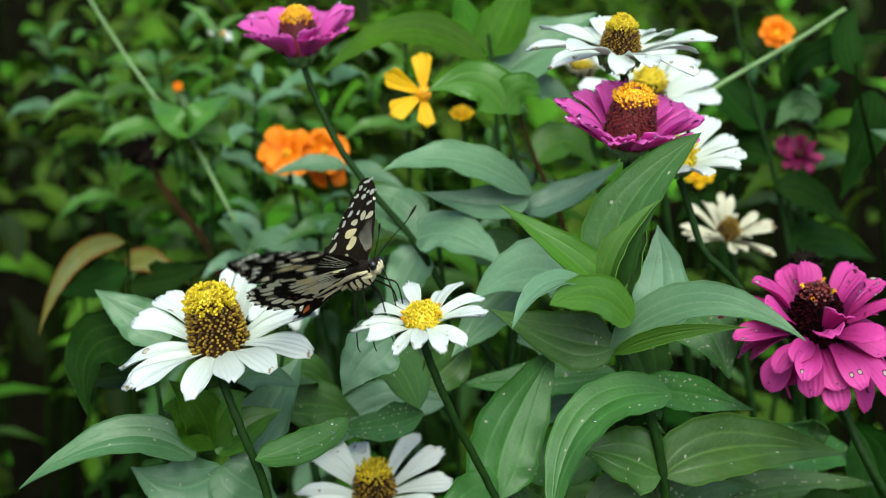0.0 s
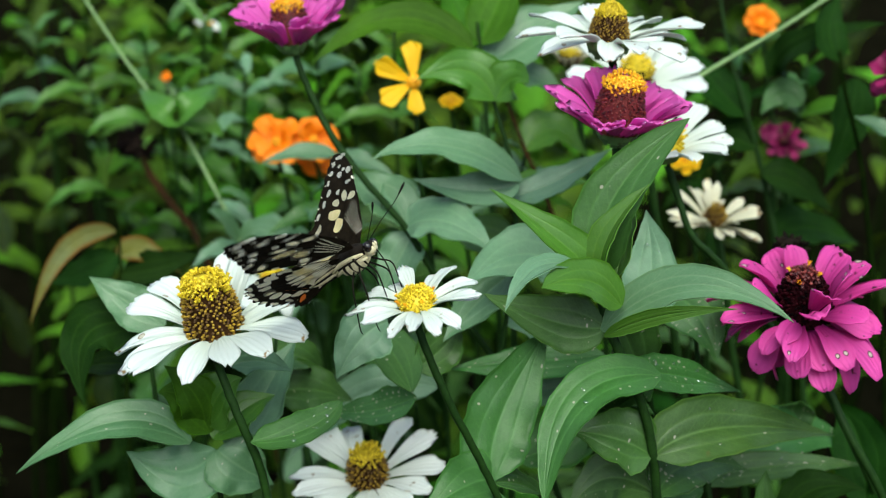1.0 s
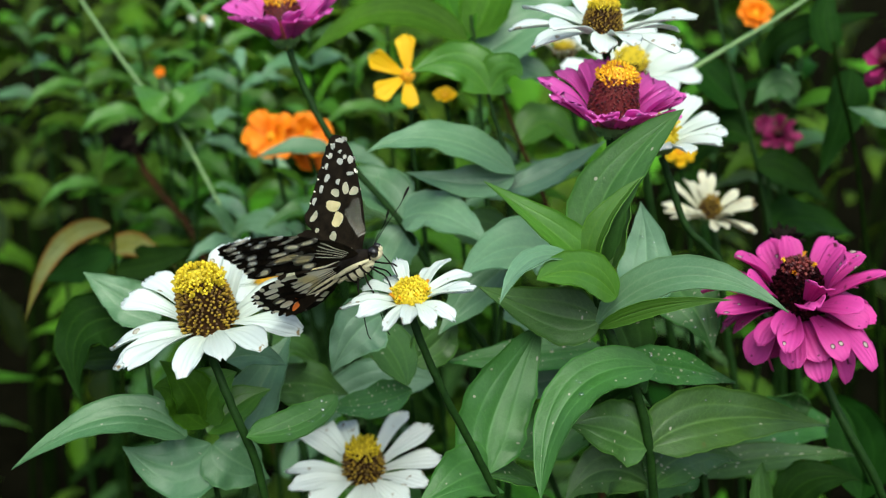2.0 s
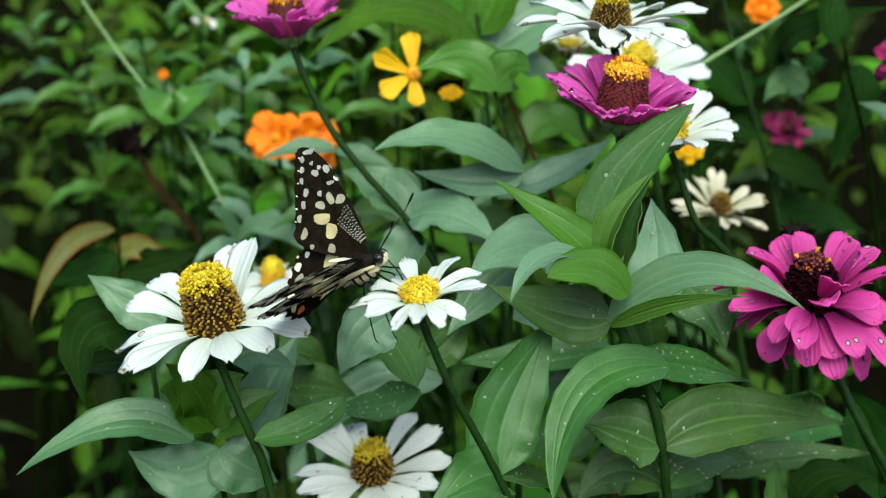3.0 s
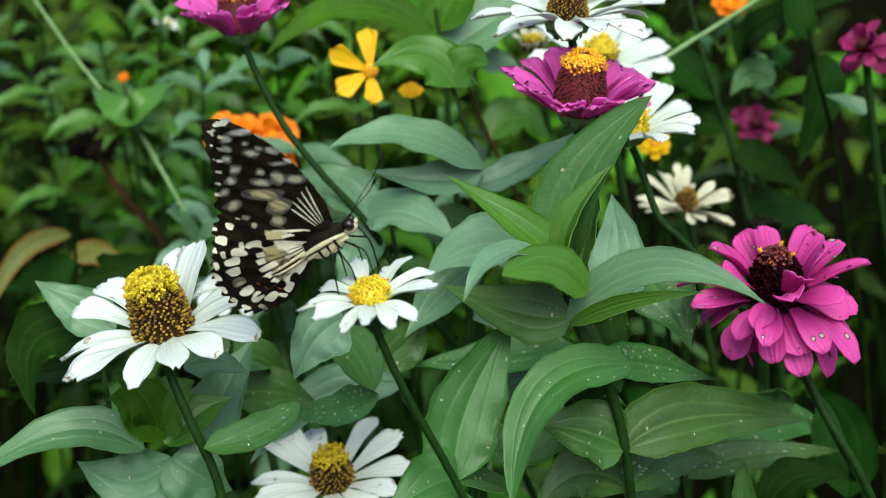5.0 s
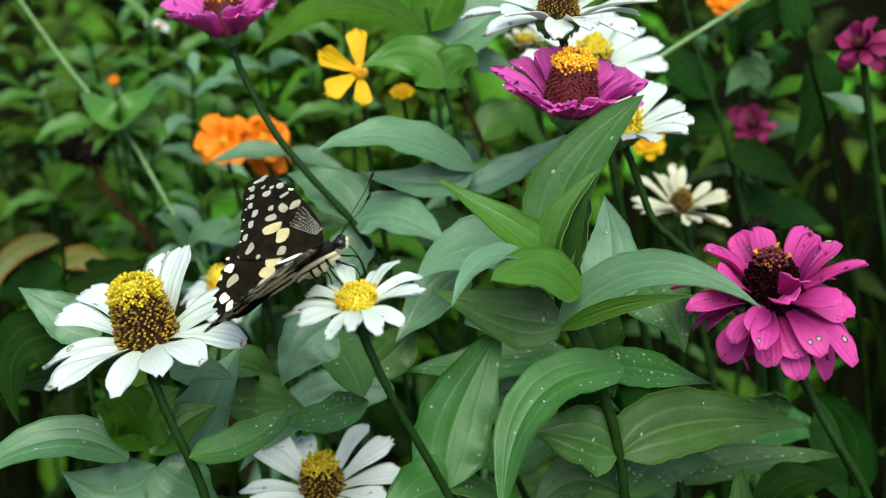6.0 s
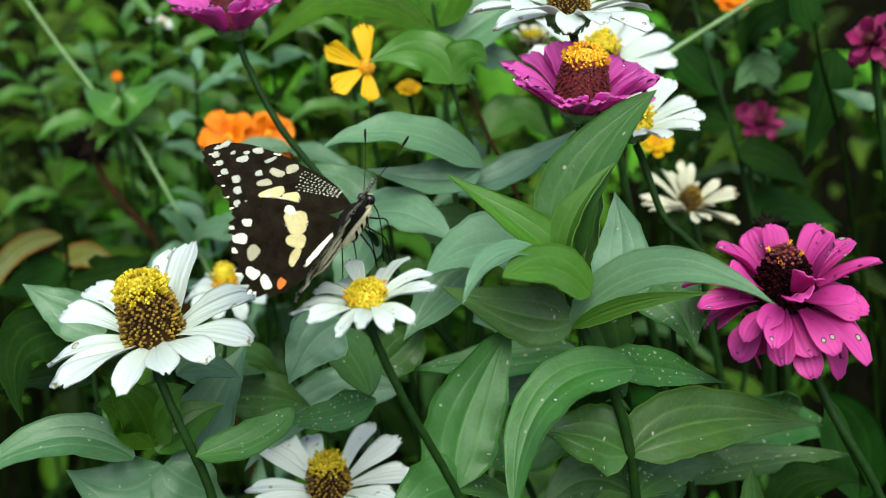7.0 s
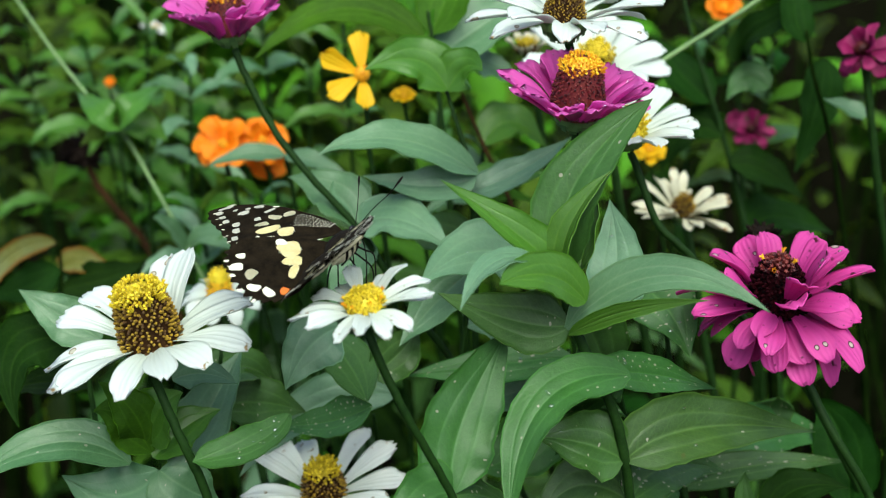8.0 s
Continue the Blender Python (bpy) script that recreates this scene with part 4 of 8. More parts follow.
    hang("proboscis", mesh_of("proboscis", v, f, M["fur_dark"]), head, None, "thin black proboscis")
    for s in (1, -1):
        for x0, knee, foot in ((0.0050, (0.0085, 0.0036, -0.0085), (0.0040, 0.0036, -0.0205)), (0.0026, (0.0035, 0.0058, -0.0095), (-0.0010, 0.0062, -0.0200)), (0.0004, (-0.0018, 0.0054, -0.0090), (-0.0065, 0.0068, -0.0180))):
            pts = [(x0, s * 0.0014, -0.0034), (0.5 * (x0 + knee[0]), s * 0.7 * knee[1], 0.5 * (knee[2] - 0.003)), (knee[0], s * knee[1], knee[2]),
                   (0.5 * (knee[0] + foot[0]), s * 0.5 * (knee[1] + foot[1]), 0.5 * (knee[2] + foot[2])), (foot[0], s * foot[1], foot[2]), (foot[0] - 0.0002, s * foot[1], foot[2] - 0.0016)]
            line = curve_points(pts, 20)
            v, f = tube(line, [0.00028 - 0.00016 * i / 20 for i in range(21)], 6)
            hang("leg", mesh_of("leg", v, f, M["fur_dark"]), bug)
    return bug, wings


# ---------------------------------------------------------------- ground
def ground_sheet():
    """One sheet of soil, uneven near the bed, running out to the horizon."""
    xs = sorted({*np.linspace(-3, 3, 49), *(s * d for s in (-1, 1) for d in (6, 15, 50, 200, 900))})
    verts = [(x, y + 1.0, 0.02 * noise.noise((2.1 * x, 2.1 * y, 0)) + 0.008 * noise.noise((11 * x, 11 * y, 3))) for y in xs for x in xs]
    n = len(xs)
    faces = [(j * n + i, j * n + i + 1, (j + 1) * n + i + 1, (j + 1) * n + i) for j in range(n - 1) for i in range(n - 1)]
    return tagged(new("ground", mesh_of("ground", verts, faces, M["soil"])), "garden soil under the plants, painted near black as shade", "ground", kind="structure")


ground_sheet()

# ---------------------------------------------------------------- flowering plants

p = thing("zinnia_plant", -0.025, 0.334, 0.0, "white zinnia with a tall olive-brown cone and yellow crown", "zinnia", "white zinnias")
stem(p, [(-0.02491, 0.3335, -0.01), (-0.0258, 0.3329, 0.255), (-0.02786, 0.3313, 0.51), (-0.03521, 0.3258, 0.6095), (-0.0457, 0.3275, 0.6686), (-0.05, 0.3282, 0.6928), (-0.0557, 0.3298, 0.7084), (-0.0618, 0.3348, 0.7221), (-0.0654, 0.3438, 0.7248)], 0.0013, 0.0013, "stem")
flower(p, (-0.0653, 0.349, 0.7290), (-0.17, -0.10, 1), 0.0314, "white", ('floret_brown', 'floret_yellow'), [(14, 1.0, 0.16, 0.12, 0.02, 3)], disc_r=0.285, disc_h=0.62, top=0.24, bulge=0.18, spin=0.2, width=0.31, seed=3, count=620, size=0.72, wild=0.8, notch=0.10, raised=(((0.35, 1, 0), 0.80, 22), ((0.35, 1, 0), 0.93, 18), ((-1, 0.6, 0), 0.9, 10)), label='white flower head with tall cone')

p = thing("zinnia_plant", 0.073, 0.328, 0.0, "white zinnia with a flat yellow disc under the butterfly", "zinnia", "white zinnias")
stem(p, [(0.07258, 0.3281, -0.01), (0.0704, 0.3271, 0.2671), (0.06531, 0.3246, 0.5341), (0.04713, 0.316, 0.6321), (0.0224, 0.3138, 0.6867), (0.0133, 0.313, 0.7068), (0.0047, 0.3115, 0.7248), (-0.0021, 0.3132, 0.7406), (-0.0044, 0.3153, 0.7462)], 0.0011, 0.0011, "stem")
flower(p, (-0.0045, 0.3155, 0.7523), (-0.18, -0.14, 1), 0.0185, "white", ('floret_yellow', 'floret_yellow'), [(15, 1.0, 0.14, 0.1, 0.0, 5)], disc_r=0.29, disc_h=0.26, top=0.6, bulge=0.4, spin=0.5, width=0.28, seed=5, count=150, size=1.0, wild=1.6, notch=0.2, ring=8, tip='floret_orange')
leaf(p, (0.0175, 0.3244, 0.6935), (0.0198, 0.3341, 0.709), (0.0335, 0.3497, 0.7298), 0.0216, (0.1, -0.93, 0.35), "leaf", fold=0.1, profile=(0.5, 0.75))
leaf(p, (0.0175, 0.3243, 0.6932), (0.0105, 0.3173, 0.6963), (-0.0037, 0.3075, 0.6915), 0.019, (0, -0.65, 0.76), "leaf", fold=0.2)
leaf(p, (0.018, 0.3242, 0.6929), (0.0294, 0.3337, 0.6859), (0.0396, 0.3471, 0.6671), 0.0134, (0, -0.35, 0.94), "leaf")

p = thing("zinnia_plant", -0.004, 0.376, 0.0, "weathered white zinnia with browned petal tips", "zinnia", "white zinnias")
stem(p, [(-0.003914, 0.3763, -0.01), (-0.00452, 0.3759, 0.2342), (-0.005934, 0.3751, 0.4683), (-0.01098, 0.372, 0.5682), (-0.0182, 0.3772, 0.6275), (-0.02, 0.3785, 0.6423), (-0.0215, 0.3824, 0.6528)], 0.002, 0.0017, "stem")
flower(p, (-0.0223, 0.3846, 0.6589), (-0.02, -0.32, 1), 0.028, "white_worn", ('floret_brown', 'floret_yellow'), [(14, 1.0, 0.2, 0.05, 0.03, 6)], disc_r=0.27, disc_h=0.52, top=0.2, bulge=0.3, spin=0.1, width=0.30, seed=8, count=380, size=0.78, wild=1.4, gaps=((0, 3),))

p = thing("zinnia_plant", 0.207, 0.355, 0.0, "deep pink double zinnia with spotted petals and dark centre", "zinnia", "pink zinnias")
stem(p, [(0.2067, 0.3549, -0.01), (0.2043, 0.3547, 0.2526), (0.1987, 0.3541, 0.5052), (0.1787, 0.3523, 0.6032), (0.1521, 0.3594, 0.6565), (0.1435, 0.3617, 0.6737), (0.1345, 0.3669, 0.6881), (0.1288, 0.3753, 0.7), (0.1233, 0.379, 0.7103)], 0.0014, 0.0014, "stem")
flower(p, (0.1150, 0.3670, 0.7296), (-0.14, -0.22, 0.95), 0.0264, "pink", ('floret_black', 'floret_red'), [(6, 0.86, 0.25, 0.05, 0.22, 46), (11, 0.98, 0.18, 0.12, 0.12, 22), (12, 1.04, 0.10, 0.22, 0.04, 2), (12, 1.02, 0.02, 0.36, -0.04, -16), (9, 0.95, 0.0, 0.40, -0.1, -34)], disc_r=0.35, disc_h=0.64, top=0.10, bulge=0.42, width=0.33, seed=12, count=520, size=0.8, wild=3.2, notch=0.05, ring=4, tip='floret_orange', bare=(((-0.6, -0.2, 0.3), 0.93),), label='many-layered deep pink flower head')

p = thing("zinnia_plant", 0.098, 0.446, 0.0, "orchid pink zinnia with a dark red cone and orange crown", "zinnia", "pink zinnias")
stem(p, [(0.09801, 0.4461, -0.01), (0.09691, 0.4441, 0.2709), (0.09432, 0.4396, 0.5418), (0.08509, 0.4236, 0.6401), (0.0721, 0.4106, 0.6972), (0.0628, 0.4013, 0.7381), (0.0579, 0.3913, 0.7663), (0.0564, 0.3871, 0.777)], 0.0015, 0.0015, "stem")
flower(p, (0.0562, 0.3875, 0.7837), (0.06, -0.22, 1), 0.0248, "violet", ('floret_red', 'floret_orange'), [(14, 1.0, 0.22, 0.0, 0.0, 20), (5, 0.92, 0.24, 0.0, 0.02, 28)], disc_r=0.34, disc_h=0.74, top=0.20, bulge=0.22, width=0.42, seed=14, count=520, size=0.62, notch=0.2, wild=1.5, drops=2)

p = thing("zinnia_plant", 0.070, 0.416, 0.0, "orchid pink zinnia on a long bare stem", "zinnia", "pink zinnias")
stem(p, [(0.07026, 0.4162, -0.01), (0.06726, 0.4162, 0.2831), (0.06025, 0.416, 0.5661), (0.03523, 0.4155, 0.663), (0.0032, 0.4245, 0.7129), (-0.0111, 0.4285, 0.7352), (-0.0266, 0.4345, 0.7517), (-0.0385, 0.4399, 0.7666), (-0.0475, 0.4461, 0.7834), (-0.051, 0.4492, 0.792)], 0.0012, 0.0012, "stem")
flower(p, (-0.0528, 0.4514, 0.7979), (-0.06, -0.2, 1), 0.0234, "violet", ('floret_red', 'floret_orange'), [(13, 1.0, 0.22, 0.0, 0.0, 20), (5, 0.92, 0.24, 0.0, 0.02, 28)], disc_r=0.33, disc_h=0.68, top=0.24, bulge=0.36, width=0.42, seed=17, count=440, size=0.66, notch=0.2, wild=1.5, drops=1)
leaf(p, (-0.0111, 0.4287, 0.7356), (-0.019, 0.4397, 0.7438), (-0.0353, 0.4491, 0.7473), 0.0192, (0.2, -0.8, 0.5), "leaf_sheen_grey")
leaf(p, (-0.0107, 0.4285, 0.7352), (0.0031, 0.4222, 0.74), (0.0207, 0.4077, 0.7334), 0.0219, (-0.1, -0.5, 0.85), "leaf_sheen_grey", fold=0.1)
leaf(p, (-0.0111, 0.4285, 0.7352), (-0.013, 0.4437, 0.7436), (-0.0067, 0.4588, 0.7405), 0.0143, (0, -0.8, 0.5), "leaf_sheen_grey")
leaf(p, (-0.0084, 0.4313, 0.7318), (-0.0136, 0.4279, 0.7223), (-0.0208, 0.4224, 0.7073), 0.0168, (0, -0.65, 0.76), "leaf_sheen_grey")

p = thing("zinnia_plant", 0.090, 0.434, 0.0, "white zinnia held above the pink one", "zinnia", "white zinnias")
stem(p, [(0.09031, 0.4336, -0.01), (0.08937, 0.4327, 0.2834), (0.08717, 0.4304, 0.5667), (0.07931, 0.4225, 0.6661), (0.0681, 0.4208, 0.725), (0.0622, 0.4199, 0.756), (0.0591, 0.4166, 0.7803), (0.0575, 0.4142, 0.7959), (0.0553, 0.409, 0.8038)], 0.0014, 0.0014, "stem")
flower(p, (0.0548, 0.4102, 0.8072), (0.0, -0.1, 1), 0.0288, "white", ('floret_brown', 'floret_yellow'), [(13, 1.0, 0.12, 0.1, 0.0, 4)], disc_r=0.24, disc_h=0.42, top=0.3, bulge=0.42, spin=0.24, width=0.32, seed=21, count=520, size=0.58, wild=1.5)

p = thing("zinnia_plant", 0.121, 0.501, 0.0, "white zinnia with a yellow centre among the leaves", "zinnia", "white zinnias")
stem(p, [(0.1214, 0.5013, -0.01), (0.1204, 0.5005, 0.2613), (0.118, 0.4988, 0.5225), (0.1094, 0.4927, 0.622), (0.0972, 0.4936, 0.6807), (0.0876, 0.4943, 0.7269), (0.0819, 0.4969, 0.7565), (0.0796, 0.5007, 0.767)], 0.002, 0.0017, "stem")
flower(p, (0.0772, 0.4989, 0.7731), (0.08, -0.45, 1), 0.0277, "white", ('floret_brown', 'floret_yellow'), [(12, 1.0, 0.3, 0.0, 0.0, 10)], disc_r=0.27, disc_h=0.5, top=0.5, width=0.38, seed=24, count=130)

p = thing("zinnia_plant", 0.085, 0.531, 0.0, "half-open greenish white zinnia bud", "zinnia", "buds")
stem(p, [(0.08526, 0.5314, -0.01), (0.08441, 0.5312, 0.2815), (0.08242, 0.5308, 0.5631), (0.07534, 0.5293, 0.6628), (0.0653, 0.5367, 0.7215), (0.0595, 0.541, 0.7554), (0.0566, 0.546, 0.7691)], 0.0018, 0.0015, "stem")
flower(p, (0.0561, 0.5468, 0.7714), (0, -0.2, 1), 0.0109, "cream", ('floret_brown', 'floret_yellow'), [(9, 1.0, 0.5, 0.0, 0.0, 25)], disc_r=0.5, disc_h=0.5, seed=25, count=60)

p = thing("zinnia_plant", 0.188, 0.406, 0.0, "white zinnia turned aside on a curving stem", "zinnia", "white zinnias")
stem(p, [(0.1879, 0.4064, -0.01), (0.1842, 0.4057, 0.2891), (0.1755, 0.4043, 0.5782), (0.1447, 0.3992, 0.6732), (0.1067, 0.4026, 0.7195), (0.0954, 0.4036, 0.7333), (0.086, 0.4068, 0.7422), (0.0807, 0.412, 0.7564), (0.0777, 0.4147, 0.7638)], 0.0012, 0.0012, "stem")
flower(p, (0.0771, 0.4167, 0.7695), (0.16, -0.32, 1), 0.0223, "white", ('floret_yellow', 'floret_yellow'), [(11, 1.0, 0.3, 0.05, 0.0, 8)], disc_r=0.28, disc_h=0.38, top=0.4, width=0.42, seed=28, count=120, gaps=((0, 5), (0, 6), (0, 4)))

p = thing("zinnia_plant", 0.144, 0.490, 0.0, "fading cream zinnia with a brown centre", "zinnia", "white zinnias")
stem(p, [(0.1438, 0.4898, -0.01), (0.143, 0.4894, 0.2567), (0.1409, 0.4885, 0.5134), (0.1335, 0.4853, 0.6131), (0.1229, 0.4904, 0.6719), (0.1177, 0.4929, 0.7009), (0.1154, 0.4964, 0.7106)], 0.0018, 0.0015, "stem")
flower(p, (0.1134, 0.4948, 0.7172), (0.02, -0.42, 1), 0.0183, "cream", ('floret_brown', 'floret_brown'), [(18, 1.0, 0.25, 0.0, 0.0, 10), (8, 0.9, 0.3, 0.0, 0.03, 18)], disc_r=0.28, disc_h=0.45, top=0.1, width=0.2, seed=31, count=150, wild=3.2)

p = thing("zinnia_plant", -0.032, 0.429, 0.0, "small white zinnia with a yellow centre behind the larger one", "zinnia", "white zinnias")
stem(p, [(-0.03182, 0.4288, -0.01), (-0.03299, 0.4298, 0.2557), (-0.03571, 0.432, 0.5114), (-0.04545, 0.4397, 0.6106), (-0.0586, 0.4598, 0.6656), (-0.0641, 0.4682, 0.6886), (-0.0659, 0.4714, 0.6973)], 0.0018, 0.0015, "stem")
flower(p, (-0.0655, 0.4723, 0.6945), (0.05, -0.25, 1), 0.0165, "white", ('floret_orange', 'floret_yellow'), [(10, 1.0, 0.1, 0.3, 0.0, -6)], disc_r=0.30, disc_h=0.70, top=0.5, bulge=0.3, width=0.4, seed=34, count=110)

p = thing("cosmos_plant", 0.010, 0.487, 0.0, "golden yellow cosmos with a few broad petals", "cosmos", "cosmos")
stem(p, [(0.009807, 0.4873, -0.01), (0.009167, 0.4867, 0.2845), (0.007674, 0.4852, 0.569), (0.002342, 0.4802, 0.6687), (-0.0053, 0.4826, 0.7282), (-0.0085, 0.4836, 0.7531), (-0.0082, 0.4858, 0.7704)], 0.0012, 0.0009, "stem")
flower(p, (-0.0098, 0.4799, 0.7765), (0.12, -0.85, 0.5), 0.0158, "yellow", ('floret_orange', 'floret_orange'), [(6, 1.0, 0.1, 0.0, 0.0, 4)], disc_r=0.2, disc_h=0.2, width=0.5, seed=37, count=50, calyx=0.2, notch=0.2, spin=0.5, wild=1.6, bare=(((1, 0, 0.2), 0.55),))

p = thing("cosmos_plant", -0.041, 0.565, 0.0, "bright orange double cosmos flower", "cosmos", "orange cosmos")
stem(p, [(-0.04114, 0.5654, -0.01), (-0.04205, 0.5647, 0.256), (-0.04417, 0.5631, 0.512), (-0.05177, 0.5573, 0.6115), (-0.0626, 0.5586, 0.6705), (-0.0691, 0.5594, 0.7059), (-0.0733, 0.5581, 0.7247)], 0.0013, 0.001, "stem")
flower(p, (-0.0733, 0.5599, 0.7296), (-0.1, -0.8, 0.6), 0.0132, "orange", ('floret_orange', 'floret_orange'), [(8, 1.0, 0.15, 0.05, 0.0, 4), (6, 0.7, 0.25, 0.0, 0.03, 12)], disc_r=0.2, disc_h=0.25, width=0.8, seed=40, count=40, calyx=0.2, notch=0.06, wild=2.2)

p = thing("cosmos_plant", -0.024, 0.576, 0.0, "bright orange double cosmos flower", "cosmos", "orange cosmos")
stem(p, [(-0.0238, 0.5763, -0.01), (-0.02476, 0.5756, 0.2547), (-0.02701, 0.574, 0.5094), (-0.03505, 0.5683, 0.6089), (-0.0465, 0.5698, 0.6678), (-0.0535, 0.5707, 0.7038), (-0.0579, 0.5698, 0.7234)], 0.0013, 0.001, "stem")
flower(p, (-0.0579, 0.5714, 0.7279), (0.3, -0.7, 0.6), 0.0119, "orange", ('floret_orange', 'floret_orange'), [(8, 1.0, 0.15, 0.05, 0.0, 4), (6, 0.7, 0.25, 0.0, 0.03, 12)], disc_r=0.2, disc_h=0.25, width=0.8, seed=41, count=40, calyx=0.2, notch=0.06, wild=2.2)

p = thing("cosmos_plant", -0.022, 0.583, 0.0, "bright orange double cosmos flower", "cosmos", "orange cosmos")
stem(p, [(-0.02176, 0.5833, -0.01), (-0.02273, 0.5827, 0.2489), (-0.025, 0.5812, 0.4977), (-0.03309, 0.5758, 0.5972), (-0.0446, 0.5777, 0.6561), (-0.0518, 0.5789, 0.6929), (-0.0564, 0.5784, 0.7136)], 0.0013, 0.001, "stem")
flower(p, (-0.0564, 0.5798, 0.7175), (0.2, -0.9, 0.2), 0.0105, "orange", ('floret_orange', 'floret_orange'), [(8, 1.0, 0.15, 0.05, 0.0, 4), (6, 0.7, 0.25, 0.0, 0.03, 12)], disc_r=0.2, disc_h=0.25, width=0.8, seed=42, count=40, calyx=0.2, notch=0.06, wild=2.2)

p = thing("cosmos_plant", 0.140, 0.555, 0.0, "small bright cosmos flower among the leaves", "cosmos", "distant cosmos")
stem(p, [(0.1397, 0.5546, -0.01), (0.1388, 0.5534, 0.2604), (0.1366, 0.5508, 0.5208), (0.1287, 0.5413, 0.62), (0.1174, 0.5374, 0.6788), (0.1102, 0.5349, 0.7164), (0.1067, 0.5322, 0.7311)], 0.0012, 0.0009, "stem")
flower(p, (0.1067, 0.5326, 0.7323), (0, -0.7, 0.7), 0.0077, "yellow", ('floret_orange', 'floret_orange'), [(8, 1.0, 0.12, 0.05, 0.0, 4), (6, 0.75, 0.3, 0, 0.05, 18)], disc_r=0.24, disc_h=0.25, width=0.6, seed=50, count=30, calyx=0.22)

p = thing("cosmos_plant", 0.057, 0.679, 0.0, "small bright cosmos flower among the leaves", "cosmos", "distant cosmos")
stem(p, [(0.05672, 0.6793, -0.01), (0.05604, 0.6784, 0.2731), (0.05443, 0.6764, 0.5462), (0.04871, 0.6691, 0.6458), (0.0405, 0.6683, 0.7052), (0.0346, 0.6677, 0.7479), (0.0318, 0.6657, 0.7645)], 0.0012, 0.0009, "stem")
flower(p, (0.0318, 0.6662, 0.7659), (0, -0.7, 0.7), 0.0088, "orange", ('floret_orange', 'floret_orange'), [(8, 1.0, 0.12, 0.05, 0.0, 4), (6, 0.75, 0.3, 0, 0.05, 18)], disc_r=0.24, disc_h=0.25, width=0.6, seed=51, count=30, calyx=0.22)

p = thing("cosmos_plant", 0.200, 0.664, 0.0, "small bright cosmos flower among the leaves", "cosmos", "distant cosmos")
stem(p, [(0.2003, 0.6638, -0.01), (0.1992, 0.6629, 0.278), (0.1968, 0.6607, 0.5559), (0.1879, 0.6529, 0.6552), (0.1754, 0.6513, 0.7139), (0.1665, 0.6502, 0.7555), (0.1623, 0.648, 0.7716)], 0.0012, 0.0009, "stem")
flower(p, (0.1623, 0.6485, 0.7729), (0, -0.8, 0.6), 0.0091, "orange", ('floret_orange', 'floret_orange'), [(8, 1.0, 0.12, 0.05, 0.0, 4), (6, 0.75, 0.3, 0, 0.05, 18)], disc_r=0.24, disc_h=0.25, width=0.6, seed=52, count=30, calyx=0.22)

p = thing("cosmos_plant", -0.146, 0.719, 0.0, "small bright cosmos flower among the leaves", "cosmos", "distant cosmos")
stem(p, [(-0.146, 0.7195, -0.01), (-0.1462, 0.7188, 0.2497), (-0.1468, 0.7171, 0.4994), (-0.1488, 0.7112, 0.5992), (-0.1518, 0.7122, 0.6591), (-0.1541, 0.713, 0.7057), (-0.1551, 0.7115, 0.7239)], 0.0012, 0.0009, "stem")
flower(p, (-0.1551, 0.7121, 0.7254), (0, -0.8, 0.6), 0.0032, "orange", ('floret_orange', 'floret_orange'), [(8, 1.0, 0.12, 0.05, 0.0, 4), (6, 0.75, 0.3, 0, 0.05, 18)], disc_r=0.24, disc_h=0.25, width=0.6, seed=53, count=30, calyx=0.22)

p = thing("cosmos_plant", 0.025, 0.547, 0.0, "small bright cosmos flower among the leaves", "cosmos", "distant cosmos")
stem(p, [(0.02524, 0.5472, -0.01), (0.02464, 0.5459, 0.2744), (0.02326, 0.5431, 0.5489), (0.01831, 0.5328, 0.6482), (0.0112, 0.5277, 0.7076), (0.0069, 0.5246, 0.7435), (0.0049, 0.5216, 0.7575)], 0.0012, 0.0009, "stem")
flower(p, (0.0049, 0.522, 0.7586), (0, -0.4, 0.9), 0.0051, "yellow", ('floret_orange', 'floret_orange'), [(8, 1.0, 0.12, 0.05, 0.0, 4), (6, 0.75, 0.3, 0, 0.05, 18)], disc_r=0.24, disc_h=0.25, width=0.6, seed=54, count=30, calyx=0.22)

p = thing("zinnia_plant", 0.199, 0.602, 0.0, "deep pink zinnia further back in the bed", "zinnia", "pink zinnias")
stem(p, [(0.1991, 0.6017, -0.01), (0.1983, 0.6014, 0.246), (0.1965, 0.6007, 0.492), (0.1901, 0.5981, 0.5918), (0.181, 0.604, 0.6508), (0.1739, 0.6086, 0.6967), (0.1712, 0.6109, 0.714)], 0.0018, 0.0015, "stem")
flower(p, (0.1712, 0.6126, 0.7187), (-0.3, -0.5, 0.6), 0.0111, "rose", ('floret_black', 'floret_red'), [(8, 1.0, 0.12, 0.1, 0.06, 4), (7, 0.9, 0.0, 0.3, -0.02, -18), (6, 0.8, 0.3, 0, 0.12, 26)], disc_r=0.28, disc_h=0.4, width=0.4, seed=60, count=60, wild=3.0)

